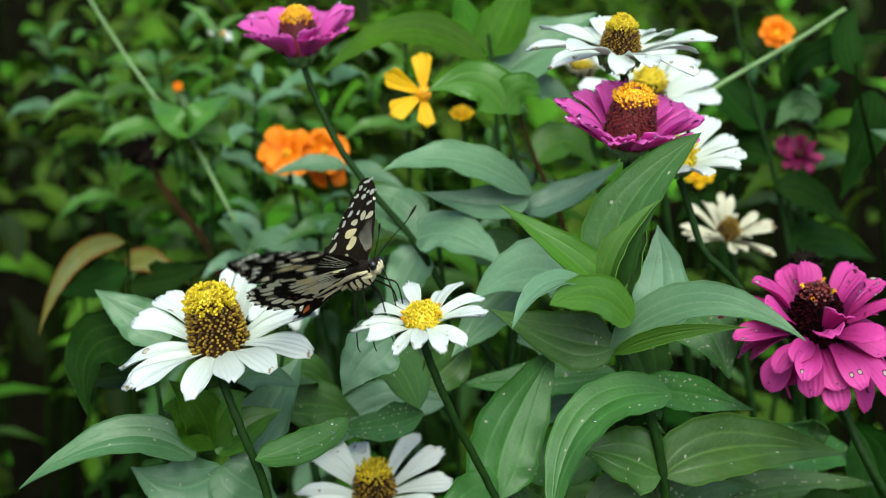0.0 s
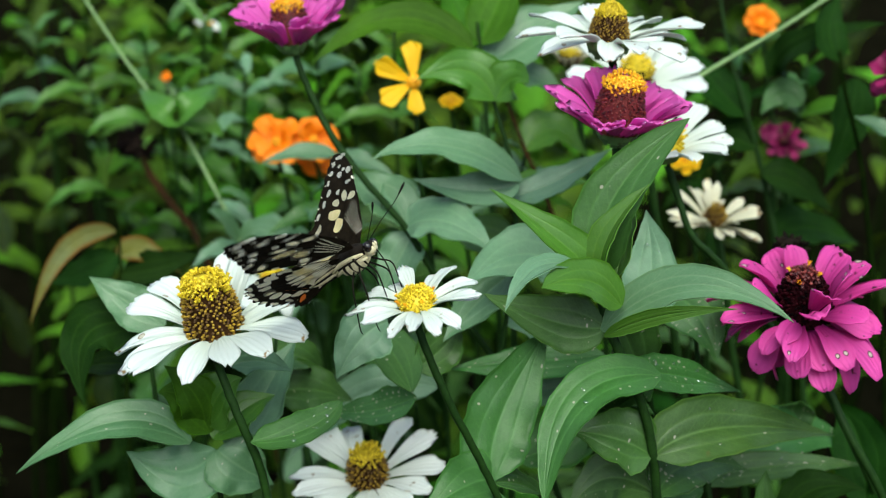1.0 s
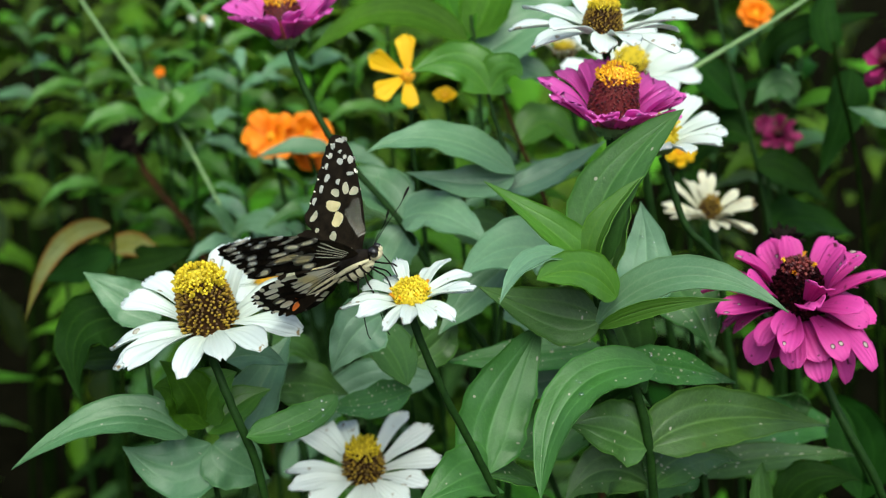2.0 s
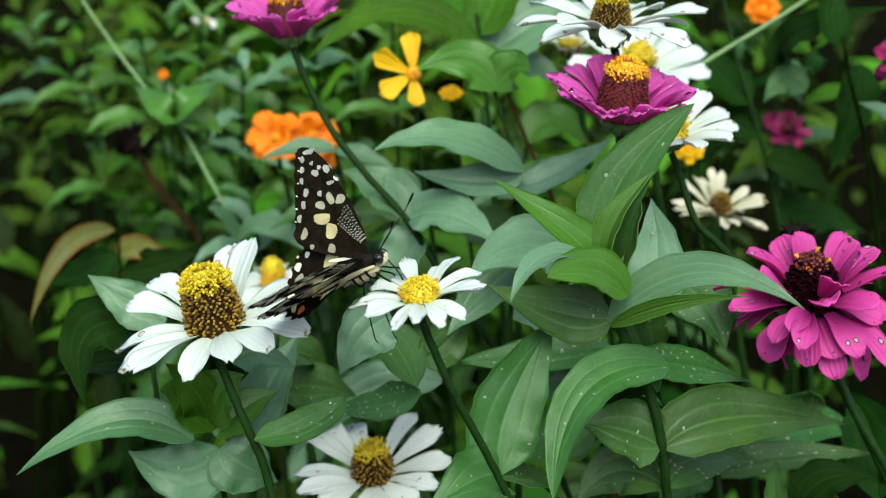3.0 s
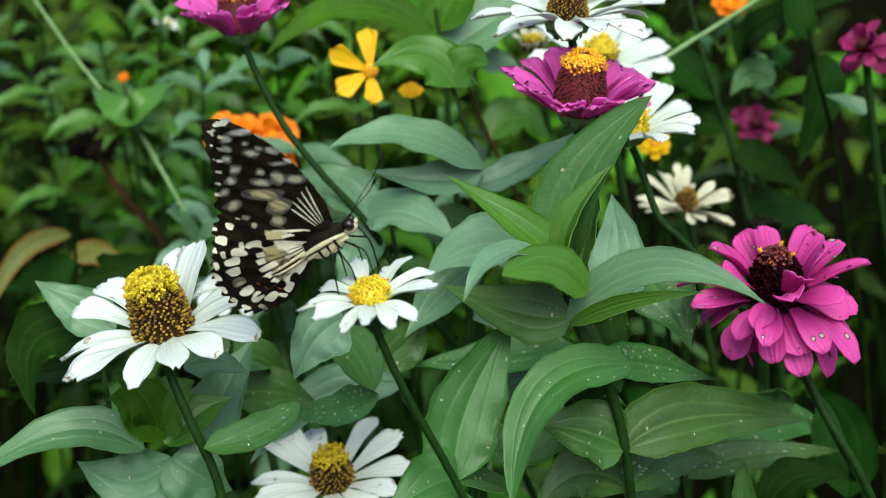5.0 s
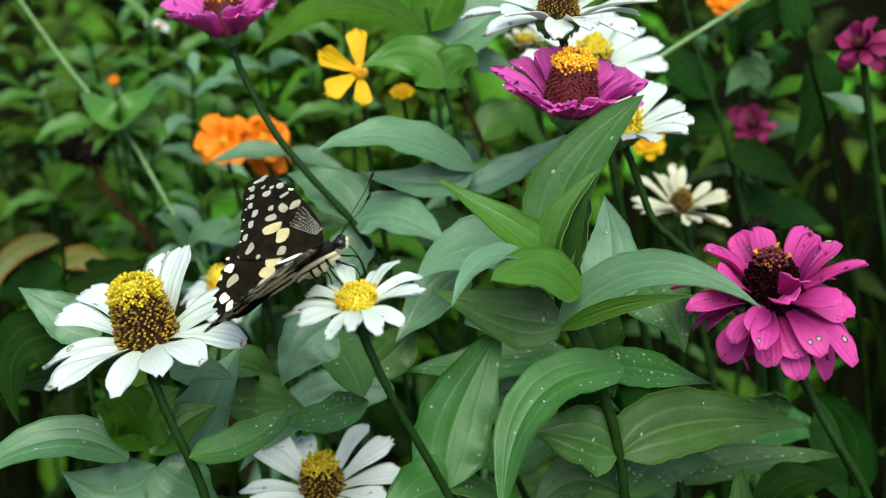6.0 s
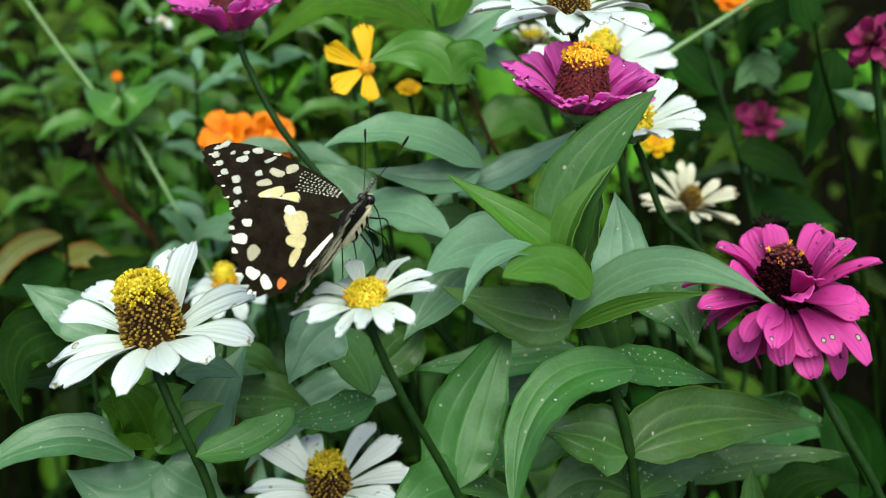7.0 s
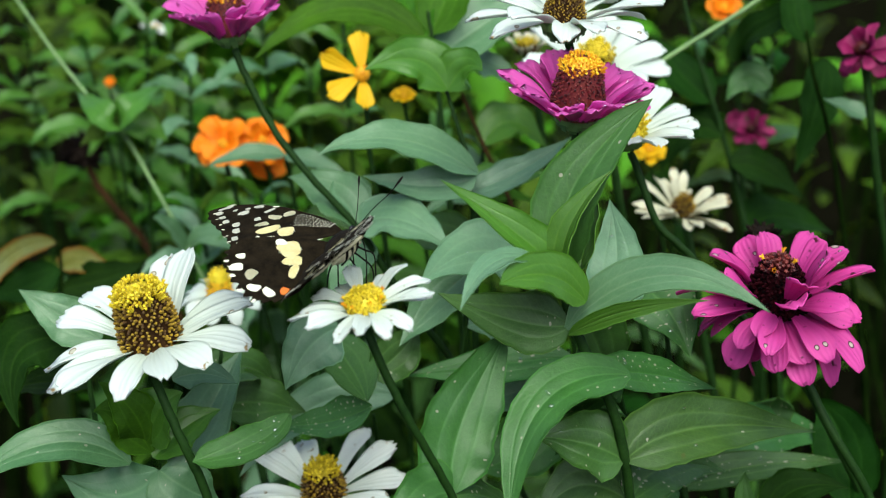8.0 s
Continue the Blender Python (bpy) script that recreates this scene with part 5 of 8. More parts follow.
p = thing("zinnia_plant", 0.214, 0.502, 0.0, "deep pink zinnia further back in the bed", "zinnia", "pink zinnias")
stem(p, [(0.2141, 0.5021, -0.01), (0.2131, 0.5015, 0.2826), (0.2108, 0.5001, 0.5652), (0.2027, 0.4949, 0.6648), (0.1911, 0.4971, 0.7236), (0.1838, 0.4985, 0.7607), (0.1811, 0.4994, 0.7745)], 0.0018, 0.0015, "stem")
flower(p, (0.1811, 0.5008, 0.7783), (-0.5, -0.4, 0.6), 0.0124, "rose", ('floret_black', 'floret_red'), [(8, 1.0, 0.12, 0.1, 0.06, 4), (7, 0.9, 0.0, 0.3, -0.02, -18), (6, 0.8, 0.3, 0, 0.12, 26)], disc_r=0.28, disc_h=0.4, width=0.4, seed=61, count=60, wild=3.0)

p = thing("zinnia_plant", 0.195, 0.617, 0.0, "deep pink zinnia further back in the bed", "zinnia", "pink zinnias")
stem(p, [(0.1946, 0.617, -0.01), (0.1938, 0.6167, 0.2458), (0.1921, 0.616, 0.4915), (0.1859, 0.6137, 0.5913), (0.1771, 0.62, 0.6503), (0.1701, 0.625, 0.6972), (0.1674, 0.6273, 0.7148)], 0.0018, 0.0015, "stem")
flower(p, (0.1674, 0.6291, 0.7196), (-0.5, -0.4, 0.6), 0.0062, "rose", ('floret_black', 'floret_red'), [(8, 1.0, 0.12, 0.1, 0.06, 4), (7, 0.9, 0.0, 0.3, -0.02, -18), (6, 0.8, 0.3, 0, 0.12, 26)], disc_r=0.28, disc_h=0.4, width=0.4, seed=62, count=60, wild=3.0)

p = thing("zinnia_plant", -0.140, 0.815, 0.0, "pale white flower far back among stalks", "zinnia", "white zinnias")
stem(p, [(-0.14, 0.8151, -0.01), (-0.1401, 0.8139, 0.258), (-0.1405, 0.8109, 0.5159), (-0.1416, 0.8004, 0.6154), (-0.1432, 0.7949, 0.6751), (-0.1444, 0.7908, 0.7194), (-0.1468, 0.7965, 0.7352)], 0.0017, 0.0014, "stem")
flower(p, (-0.1451, 0.7977, 0.7385), (0.3, -0.1, 0.9), 0.0091, "white_worn", ('floret_brown', 'floret_orange'), [(9, 1.0, 0.2, 0.1, 0, 4)], disc_r=0.3, disc_h=0.4, width=0.5, seed=70, count=30)

p = thing("zinnia_plant", -0.080, 0.681, 0.0, "withered black seed head on a reddish stem", "zinnia", "buds")
stem(p, [(-0.07991, 0.6808, -0.01), (-0.08197, 0.6811, 0.2229), (-0.08678, 0.6819, 0.4458), (-0.104, 0.6847, 0.5443), (-0.1269, 0.6981, 0.5981), (-0.142, 0.7069, 0.6335), (-0.1558, 0.7126, 0.649), (-0.1683, 0.7182, 0.6644), (-0.1739, 0.7221, 0.6752)], 0.0025, 0.002, "stem_brown")
withered_head(p, (-0.1772, 0.7249, 0.683), 0.0118)

p = thing("zinnia_plant", 0.150, 0.425, 0.0, "withered black bud behind the deep pink zinnia", "zinnia", "buds")
stem(p, [(0.150, 0.425, -0.01), (0.148, 0.426, 0.35), (0.139, 0.428, 0.62), (0.131, 0.429, 0.70), (0.1272, 0.430, 0.722)], 0.0016, 0.0014, "stem_shaded")
withered_head(p, (0.1268, 0.430, 0.7282), 0.0062)

# ---------------------------------------------------------------- leafy shoots

p = thing("zinnia_shoot", -0.030, 0.545, 0.0, "slender shoot whose leaves, pale with painted sheen, cross the orange flowers", "zinnia", "leafy shoots")
stem(p, [(-0.030, 0.545, -0.01), (-0.032, 0.545, 0.35), (-0.036, 0.543, 0.60), (-0.041, 0.540, 0.70), (-0.0447, 0.536, 0.7312)], 0.0014, 0.0008, "stem")
leaf(p, (-0.0447, 0.536, 0.7312), (-0.0599, 0.533, 0.7330), (-0.0762, 0.531, 0.7285), 0.0095, (0, -0.5, 0.86), "leaf_sheen_grey", fold=0.1)
leaf(p, (-0.0447, 0.536, 0.7312), (-0.0320, 0.531, 0.7300), (-0.0180, 0.527, 0.7240), 0.0100, (0, -0.5, 0.86), "leaf_sheen_grey", fold=0.1)
leaf(p, (-0.0400, 0.540, 0.7000), (-0.0560, 0.530, 0.7060), (-0.0730, 0.522, 0.6990), 0.0130, (0, -0.5, 0.86), "leaf", fold=0.15)
leaf(p, (-0.0400, 0.540, 0.7000), (-0.0250, 0.530, 0.7060), (-0.0080, 0.522, 0.6980), 0.0130, (0, -0.5, 0.86), "leaf", fold=0.15)

p = thing("zinnia_shoot", 0.088, 0.350, 0.0, "leafy zinnia shoot with pale young top leaves", "zinnia", "leafy shoots")
stem(p, [(0.08754, 0.3502, -0.01), (0.0868, 0.3494, 0.2565), (0.08508, 0.3475, 0.5131), (0.07892, 0.3408, 0.6127), (0.0701, 0.3408, 0.672), (0.0668, 0.3408, 0.6942), (0.0628, 0.3423, 0.7094), (0.0552, 0.3422, 0.7259), (0.05, 0.3444, 0.7374), (0.0487, 0.3453, 0.7455)], 0.0016, 0.0014, "stem")
leaf(p, (0.049, 0.3459, 0.747), (0.0378, 0.3442, 0.7591), (0.0153, 0.348, 0.7752), 0.0135, (0.35, -0.75, 0.55), "leaf_new", fold=0.3, ripple=0.02)
leaf(p, (0.0477, 0.3424, 0.7487), (0.0496, 0.3437, 0.7632), (0.0606, 0.3469, 0.7775), 0.0105, (-0.75, -0.55, 0.3), "leaf_new", fold=0.35, ripple=0.02)
leaf(p, (0.0501, 0.3467, 0.7492), (0.0511, 0.3518, 0.771), (0.0731, 0.359, 0.7941), 0.0181, (-0.35, -0.9, 0.3), "leaf", fold=0.22, ripple=0.02, profile=(0.5, 0.8))
leaf(p, (0.0533, 0.3501, 0.7475), (0.0563, 0.3564, 0.7593), (0.0594, 0.366, 0.7745), 0.0099, (-0.7, -0.6, 0.3), "leaf_new", fold=0.3)
leaf(p, (0.0536, 0.3367, 0.744), (0.0428, 0.3303, 0.7543), (0.0291, 0.319, 0.7564), 0.0133, (0.1, -0.72, 0.68), "leaf_new", fold=0.12, ripple=0.02, profile=(0.5, 0.7))
leaf(p, (0.042, 0.3369, 0.7556), (0.0279, 0.3244, 0.7602), (0.0187, 0.3097, 0.7532), 0.0082, (-0.2, -0.45, 0.88), "leaf_sheen_grey", fold=0.1, ripple=0.02)
leaf(p, (0.049, 0.3413, 0.7343), (0.0716, 0.3301, 0.7537), (0.0963, 0.3126, 0.7501), 0.0124, (-0.1, -0.62, 0.78), "leaf_sheen_grey", fold=0.16, ripple=0.02)
leaf(p, (0.0493, 0.3371, 0.7342), (0.0634, 0.3288, 0.7445), (0.0825, 0.319, 0.7509), 0.0053, (0.1, -0.97, 0.2), "leaf_new", fold=0.05, ripple=0.01)
leaf(p, (0.0501, 0.3415, 0.7351), (0.0353, 0.3438, 0.7359), (0.0142, 0.343, 0.7447), 0.0177, (0.2, -0.75, 0.63), "leaf", fold=0.1, ripple=0.02)
leaf(p, (0.064, 0.3582, 0.7308), (0.068, 0.3744, 0.7421), (0.0678, 0.3914, 0.7554), 0.0175, (-0.2, -0.93, 0.3), "leaf_sheen_grey", fold=0.1, ripple=0.03, drops=5)
leaf(p, (0.0561, 0.3503, 0.7314), (0.0612, 0.3584, 0.7204), (0.0674, 0.364, 0.7025), 0.0206, (0.1, -0.95, 0.25), "leaf", fold=0.1)
leaf(p, (0.0671, 0.3403, 0.7205), (0.0414, 0.3257, 0.7194), (0.0313, 0.3053, 0.6965), 0.0158, (-0.4, -0.7, 0.6), "leaf", fold=0.12, ripple=0.02, drops=4, profile=(0.5, 0.85))
leaf(p, (0.0594, 0.3457, 0.7188), (0.0774, 0.3593, 0.7116), (0.1012, 0.3783, 0.6972), 0.013, (0.1, -0.75, 0.62), "leaf_spot", fold=0.1, drops=7)
leaf(p, (0.0668, 0.3405, 0.6935), (0.0896, 0.3505, 0.6985), (0.1322, 0.3735, 0.6841), 0.0203, (-0.05, -0.72, 0.69), "leaf", fold=0.2, ripple=0.03, drops=3)
leaf(p, (0.0664, 0.3406, 0.6938), (0.0547, 0.339, 0.7003), (0.0397, 0.3363, 0.704), 0.0197, (0.1, -0.72, 0.69), "leaf", fold=0.2, drops=2)
leaf(p, (0.0651, 0.3463, 0.7093), (0.0594, 0.3628, 0.6992), (0.0507, 0.3715, 0.6786), 0.0159, (0.2, -0.9, 0.3), "leaf_spot")
leaf(p, (0.0694, 0.3432, 0.6785), (0.084, 0.3635, 0.6788), (0.1086, 0.3863, 0.6636), 0.018, (0, -0.65, 0.76), "leaf_spot", fold=0.1, drops=2)
leaf(p, (0.0694, 0.3432, 0.6785), (0.0554, 0.3516, 0.6795), (0.0431, 0.348, 0.6696), 0.0193, (0, -0.65, 0.76), "leaf", fold=0.15)

p = thing("zinnia_shoot", 0.110, 0.370, 0.0, "zinnia shoot with pale speckled leaves", "zinnia", "leafy shoots")
stem(p, [(0.11, 0.3698, -0.01), (0.1093, 0.3699, 0.253), (0.1077, 0.3702, 0.5059), (0.1017, 0.3713, 0.6057), (0.0934, 0.3824, 0.6641), (0.0901, 0.3868, 0.6872), (0.088, 0.3898, 0.7065), (0.0852, 0.3949, 0.7206)], 0.002, 0.0006, "stem")
leaf(p, (0.0787, 0.3965, 0.725), (0.0865, 0.3869, 0.7208), (0.0916, 0.3747, 0.7097), 0.022, (0.1, -0.92, 0.35), "leaf_spot", fold=0.1, drops=3)
leaf(p, (0.0917, 0.3848, 0.6595), (0.1183, 0.3935, 0.6611), (0.1564, 0.4039, 0.6565), 0.0121, (0, -0.65, 0.76), "leaf_spot", fold=0.12, drops=2)
leaf(p, (0.0931, 0.3891, 0.6603), (0.1234, 0.4077, 0.6668), (0.1577, 0.4229, 0.653), 0.022, (0.1, -0.8, 0.6), "leaf_spot", fold=0.1)
leaf(p, (0.0925, 0.3891, 0.6603), (0.0827, 0.3845, 0.6586), (0.076, 0.3805, 0.6478), 0.0192, (0, -0.65, 0.76), "leaf_spot")
leaf(p, (0.1123, 0.3693, 0.6503), (0.111, 0.3731, 0.6608), (0.112, 0.3762, 0.6693), 0.0075, (0, -0.9, 0.42), "leaf", fold=0.4)
leaf(p, (0.1221, 0.3805, 0.6478), (0.1305, 0.3808, 0.6596), (0.1476, 0.3808, 0.6596), 0.0152, (0, -0.65, 0.76), "leaf_shaded")
leaf(p, (0.1554, 0.3984, 0.6414), (0.1556, 0.4134, 0.6604), (0.1482, 0.4252, 0.6704), 0.0224, (-0.3, -0.9, 0.3), "leaf_shaded")
leaf(p, (0.1314, 0.4114, 0.6772), (0.1295, 0.4162, 0.6681), (0.1234, 0.4039, 0.6565), 0.0163, (0, -0.9, 0.4), "leaf_spot")

p = thing("zinnia_shoot", 0.053, 0.388, 0.0, "old spotted leaf stalk between the shoots", "zinnia", "leafy shoots")
stem(p, [(0.05273, 0.3882, -0.01), (0.05288, 0.388, 0.2448), (0.05324, 0.3875, 0.4896), (0.0545, 0.3859, 0.5896), (0.0563, 0.3931, 0.6491), (0.0573, 0.3971, 0.6821), (0.0578, 0.4002, 0.7019)], 0.0018, 0.0006, "stem")
leaf(p, (0.0582, 0.3959, 0.7013), (0.0313, 0.3916, 0.7005), (0.0045, 0.3872, 0.6995), 0.0136, (0, -0.72, 0.7), "leaf_spot", fold=0.1, drops=9)
leaf(p, (0.0587, 0.3976, 0.6946), (0.0418, 0.3991, 0.6876), (0.0225, 0.3977, 0.6839), 0.0174, (0, -0.65, 0.76), "leaf_sheen_grey")
leaf(p, (0.0563, 0.3971, 0.6821), (0.0415, 0.389, 0.6712), (0.0283, 0.3904, 0.6639), 0.023, (0, -0.65, 0.76), "leaf")

p = thing("zinnia_shoot", 0.006, 0.389, 0.0, "zinnia shoot with broad leaves of painted pale sheen behind the flowers", "zinnia", "leafy shoots")
stem(p, [(0.005699, 0.3895, -0.01), (0.006251, 0.3893, 0.2515), (0.007539, 0.3887, 0.503), (0.01214, 0.3869, 0.6029), (0.0187, 0.3938, 0.6621), (0.0223, 0.3976, 0.6946), (0.0249, 0.4019, 0.7177), (0.0255, 0.4078, 0.7338)], 0.0022, 0.0006, "stem")
leaf(p, (0.046, 0.3987, 0.7311), (0.0268, 0.3934, 0.7386), (0.009, 0.3754, 0.7338), 0.0202, (0.05, -0.62, 0.78), "leaf_sheen_grey", fold=0.08, drops=1)
leaf(p, (0.0249, 0.4052, 0.7267), (0.0142, 0.3949, 0.7206), (0.0029, 0.3834, 0.7113), 0.0168, (0, -0.65, 0.76), "leaf_sheen_grey")
leaf(p, (0.0249, 0.3993, 0.7106), (0.0341, 0.4063, 0.7076), (0.0465, 0.4106, 0.6972), 0.0174, (0, -0.65, 0.76), "leaf_sheen_grey")

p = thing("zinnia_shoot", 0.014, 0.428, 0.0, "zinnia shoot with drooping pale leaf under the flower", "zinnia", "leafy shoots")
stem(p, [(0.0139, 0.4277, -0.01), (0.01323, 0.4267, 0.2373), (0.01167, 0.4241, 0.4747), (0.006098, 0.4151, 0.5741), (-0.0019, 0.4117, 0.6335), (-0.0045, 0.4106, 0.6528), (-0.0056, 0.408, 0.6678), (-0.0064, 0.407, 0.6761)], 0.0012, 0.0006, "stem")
leaf(p, (-0.0149, 0.3716, 0.7231), (-0.0233, 0.3625, 0.7205), (-0.0302, 0.3584, 0.7091), 0.0181, (0.15, -0.9, 0.4), "leaf_sheen_grey", fold=0.1)
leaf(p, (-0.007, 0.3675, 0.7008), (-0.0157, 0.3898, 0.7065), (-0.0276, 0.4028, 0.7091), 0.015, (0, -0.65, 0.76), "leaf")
leaf(p, (0.0012, 0.4119, 0.6809), (-0.0266, 0.4068, 0.6794), (-0.0503, 0.3914, 0.6622), 0.0168, (0.2, -0.62, 0.75), "leaf_sheen_grey", fold=0.12)
leaf(p, (-0.0058, 0.3703, 0.6975), (-0.0191, 0.3756, 0.6898), (-0.0363, 0.3821, 0.6854), 0.0129, (0, -0.65, 0.76), "leaf_spot")
leaf(p, (-0.0062, 0.3803, 0.7027), (0.003, 0.3898, 0.7065), (0.0087, 0.3958, 0.712), 0.015, (0, -0.9, 0.42), "leaf")
leaf(p, (-0.0277, 0.3423, 0.7094), (-0.0366, 0.3328, 0.7054), (-0.0522, 0.3245, 0.7049), 0.0101, (-0.1, -0.62, 0.78), "leaf", fold=0.25, drops=8, profile=(0.6, 0.42))

p = thing("zinnia_shoot", -0.053, 0.349, 0.0, "leafy zinnia shoot with long pointed lower leaves", "zinnia", "leafy shoots")
stem(p, [(-0.05285, 0.3493, -0.01), (-0.0534, 0.349, 0.2499), (-0.0547, 0.3484, 0.4997), (-0.05931, 0.346, 0.5996), (-0.0659, 0.3522, 0.6589), (-0.0676, 0.3538, 0.6742), (-0.0686, 0.3562, 0.6809), (-0.0693, 0.3573, 0.6839)], 0.0014, 0.0006, "stem")
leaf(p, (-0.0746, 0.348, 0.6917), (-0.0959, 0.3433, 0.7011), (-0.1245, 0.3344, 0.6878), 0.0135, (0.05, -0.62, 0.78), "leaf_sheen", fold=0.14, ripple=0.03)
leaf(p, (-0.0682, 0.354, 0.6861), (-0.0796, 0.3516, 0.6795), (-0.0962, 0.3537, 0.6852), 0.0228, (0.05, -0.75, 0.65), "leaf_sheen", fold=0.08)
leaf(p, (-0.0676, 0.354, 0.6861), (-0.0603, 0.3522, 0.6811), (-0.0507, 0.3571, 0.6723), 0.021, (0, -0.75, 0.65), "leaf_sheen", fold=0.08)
leaf(p, (-0.0693, 0.3524, 0.6928), (-0.0763, 0.3526, 0.7043), (-0.0849, 0.3532, 0.7059), 0.0155, (0, -0.65, 0.76), "leaf_far")
leaf(p, (-0.071, 0.3533, 0.6953), (-0.073, 0.3497, 0.7076), (-0.0824, 0.3526, 0.7156), 0.0136, (0, -0.65, 0.76), "leaf_far")
leaf(p, (-0.0701, 0.3533, 0.6953), (-0.0654, 0.3497, 0.7076), (-0.0586, 0.3515, 0.7124), 0.017, (0, -0.65, 0.76), "leaf_new", fold=0.1)
leaf(p, (-0.0684, 0.3518, 0.6912), (-0.0603, 0.3582, 0.6976), (-0.0502, 0.3634, 0.7008), 0.014, (0, -0.65, 0.76), "leaf_new")

p = thing("zinnia_shoot", -0.080, 0.368, 0.0, "zinnia shoot with broad leaves of painted pale sheen behind the cone flower", "zinnia", "leafy shoots")
stem(p, [(-0.08035, 0.3677, -0.01), (-0.07945, 0.3678, 0.2559), (-0.07734, 0.3681, 0.5118), (-0.06979, 0.3692, 0.6115), (-0.0592, 0.3803, 0.6695), (-0.055, 0.3847, 0.6925), (-0.0531, 0.3904, 0.7083)], 0.002, 0.0006, "stem")
leaf(p, (-0.0656, 0.3734, 0.7059), (-0.0566, 0.374, 0.7076), (-0.0449, 0.366, 0.7078), 0.0108, (0, -0.65, 0.76), "leaf_sheen_grey")
leaf(p, (-0.0659, 0.3703, 0.6751), (-0.0558, 0.3772, 0.6941), (-0.0465, 0.3904, 0.7083), 0.0202, (-0.3, -0.85, 0.4), "leaf_sheen_grey")
leaf(p, (-0.0554, 0.3874, 0.689), (-0.043, 0.395, 0.6874), (-0.0281, 0.4005, 0.6804), 0.0192, (0, -0.65, 0.76), "leaf")
leaf(p, (-0.0573, 0.3907, 0.6979), (-0.0472, 0.4024, 0.6967), (-0.0389, 0.4135, 0.6828), 0.0174, (0, -0.65, 0.76), "leaf")

p = thing("zinnia_shoot", -0.080, 0.372, 0.0, "zinnia shoot at the dark edge, leaves with painted sheen and shade", "zinnia", "leafy shoots")
stem(p, [(-0.07993, 0.372, -0.01), (-0.08048, 0.3722, 0.2538), (-0.08177, 0.3728, 0.5076), (-0.08639, 0.3747, 0.6074), (-0.0929, 0.3871, 0.6658), (-0.0959, 0.3928, 0.6927), (-0.0978, 0.3993, 0.7106)], 0.002, 0.0006, "stem")
leaf(p, (-0.0905, 0.3917, 0.7118), (-0.1026, 0.3942, 0.7188), (-0.1161, 0.3972, 0.7269), 0.0159, (0.2, -0.8, 0.55), "leaf_sheen_grey", fold=0.1)
leaf(p, (-0.0987, 0.3987, 0.7088), (-0.1177, 0.3939, 0.7067), (-0.1166, 0.3824, 0.6863), 0.0207, (-0.3, -0.85, 0.4), "leaf_shaded", fold=0.1)
leaf(p, (-0.0959, 0.3935, 0.6945), (-0.117, 0.4149, 0.6866), (-0.1406, 0.4307, 0.6746), 0.012, (0, -0.65, 0.76), "leaf_shaded")
leaf(p, (-0.0978, 0.3993, 0.7106), (-0.0894, 0.4154, 0.7102), (-0.0823, 0.4315, 0.7102), 0.0177, (0, -0.65, 0.76), "leaf_shaded")

p = thing("zinnia_shoot", 0.031, 0.433, 0.0, "zinnia shoot with arching leaves of painted pale sheen in the middle of the bed", "zinnia", "leafy shoots")
stem(p, [(0.03114, 0.4327, -0.01), (0.03107, 0.4325, 0.2673), (0.0309, 0.432, 0.5347), (0.03028, 0.4305, 0.6347), (0.0294, 0.4379, 0.6942), (0.0289, 0.4421, 0.728), (0.0277, 0.4462, 0.7503), (0.0226, 0.4524, 0.7676), (0.0195, 0.4559, 0.7771)], 0.002, 0.0006, "stem")
leaf(p, (0.0297, 0.4309, 0.7527), (0.0031, 0.4238, 0.7668), (-0.0217, 0.4112, 0.7655), 0.0154, (0, -0.6, 0.8), "leaf_sheen_grey", fold=0.12)
leaf(p, (0.0288, 0.4305, 0.7518), (0.013, 0.4295, 0.749), (-0.0087, 0.4309, 0.7527), 0.0138, (0, -0.7, 0.7), "leaf_sheen_grey")
leaf(p, (0.0272, 0.4361, 0.7449), (0.0433, 0.4382, 0.7506), (0.0623, 0.4423, 0.7619), 0.012, (0, -0.6, 0.8), "leaf_sheen_grey")
leaf(p, (0.0272, 0.4361, 0.7449), (0.0379, 0.4448, 0.7465), (0.0576, 0.4564, 0.7452), 0.0143, (0, -0.65, 0.76), "leaf_new")
leaf(p, (0.0204, 0.4516, 0.7764), (0.0096, 0.4515, 0.7873), (-0.0077, 0.4428, 0.7857), 0.019, (0.15, -0.8, 0.6), "leaf_new", fold=0.1)
leaf(p, (0.0204, 0.4516, 0.7764), (0.0262, 0.4506, 0.7848), (0.0317, 0.4426, 0.7851), 0.016, (-0.2, -0.8, 0.6), "leaf_new", fold=0.1)
leaf(p, (0.0289, 0.4414, 0.7261), (0.0159, 0.4493, 0.7256), (0.0013, 0.4623, 0.7279), 0.0167, (0, -0.65, 0.76), "leaf")
leaf(p, (0.0289, 0.4407, 0.7242), (0.0419, 0.4479, 0.7217), (0.0543, 0.4565, 0.7231), 0.0167, (0, -0.65, 0.76), "leaf")

p = thing("zinnia_shoot", 0.032, 0.500, 0.0, "tall zinnia shoot with long bright leaves", "zinnia", "leafy shoots")
stem(p, [(0.03234, 0.4999, -0.01), (0.0319, 0.4995, 0.2826), (0.03089, 0.4987, 0.5653), (0.02728, 0.4959, 0.6652), (0.0221, 0.5015, 0.7247), (0.0195, 0.5043, 0.7546), (0.0171, 0.5091, 0.7789), (0.0149, 0.5145, 0.7937)], 0.002, 0.0006, "stem")
leaf(p, (0.0136, 0.5069, 0.7838), (-0.0186, 0.5073, 0.796), (-0.0516, 0.4967, 0.778), 0.0155, (0, -0.7, 0.7), "leaf_far", fold=0.15)
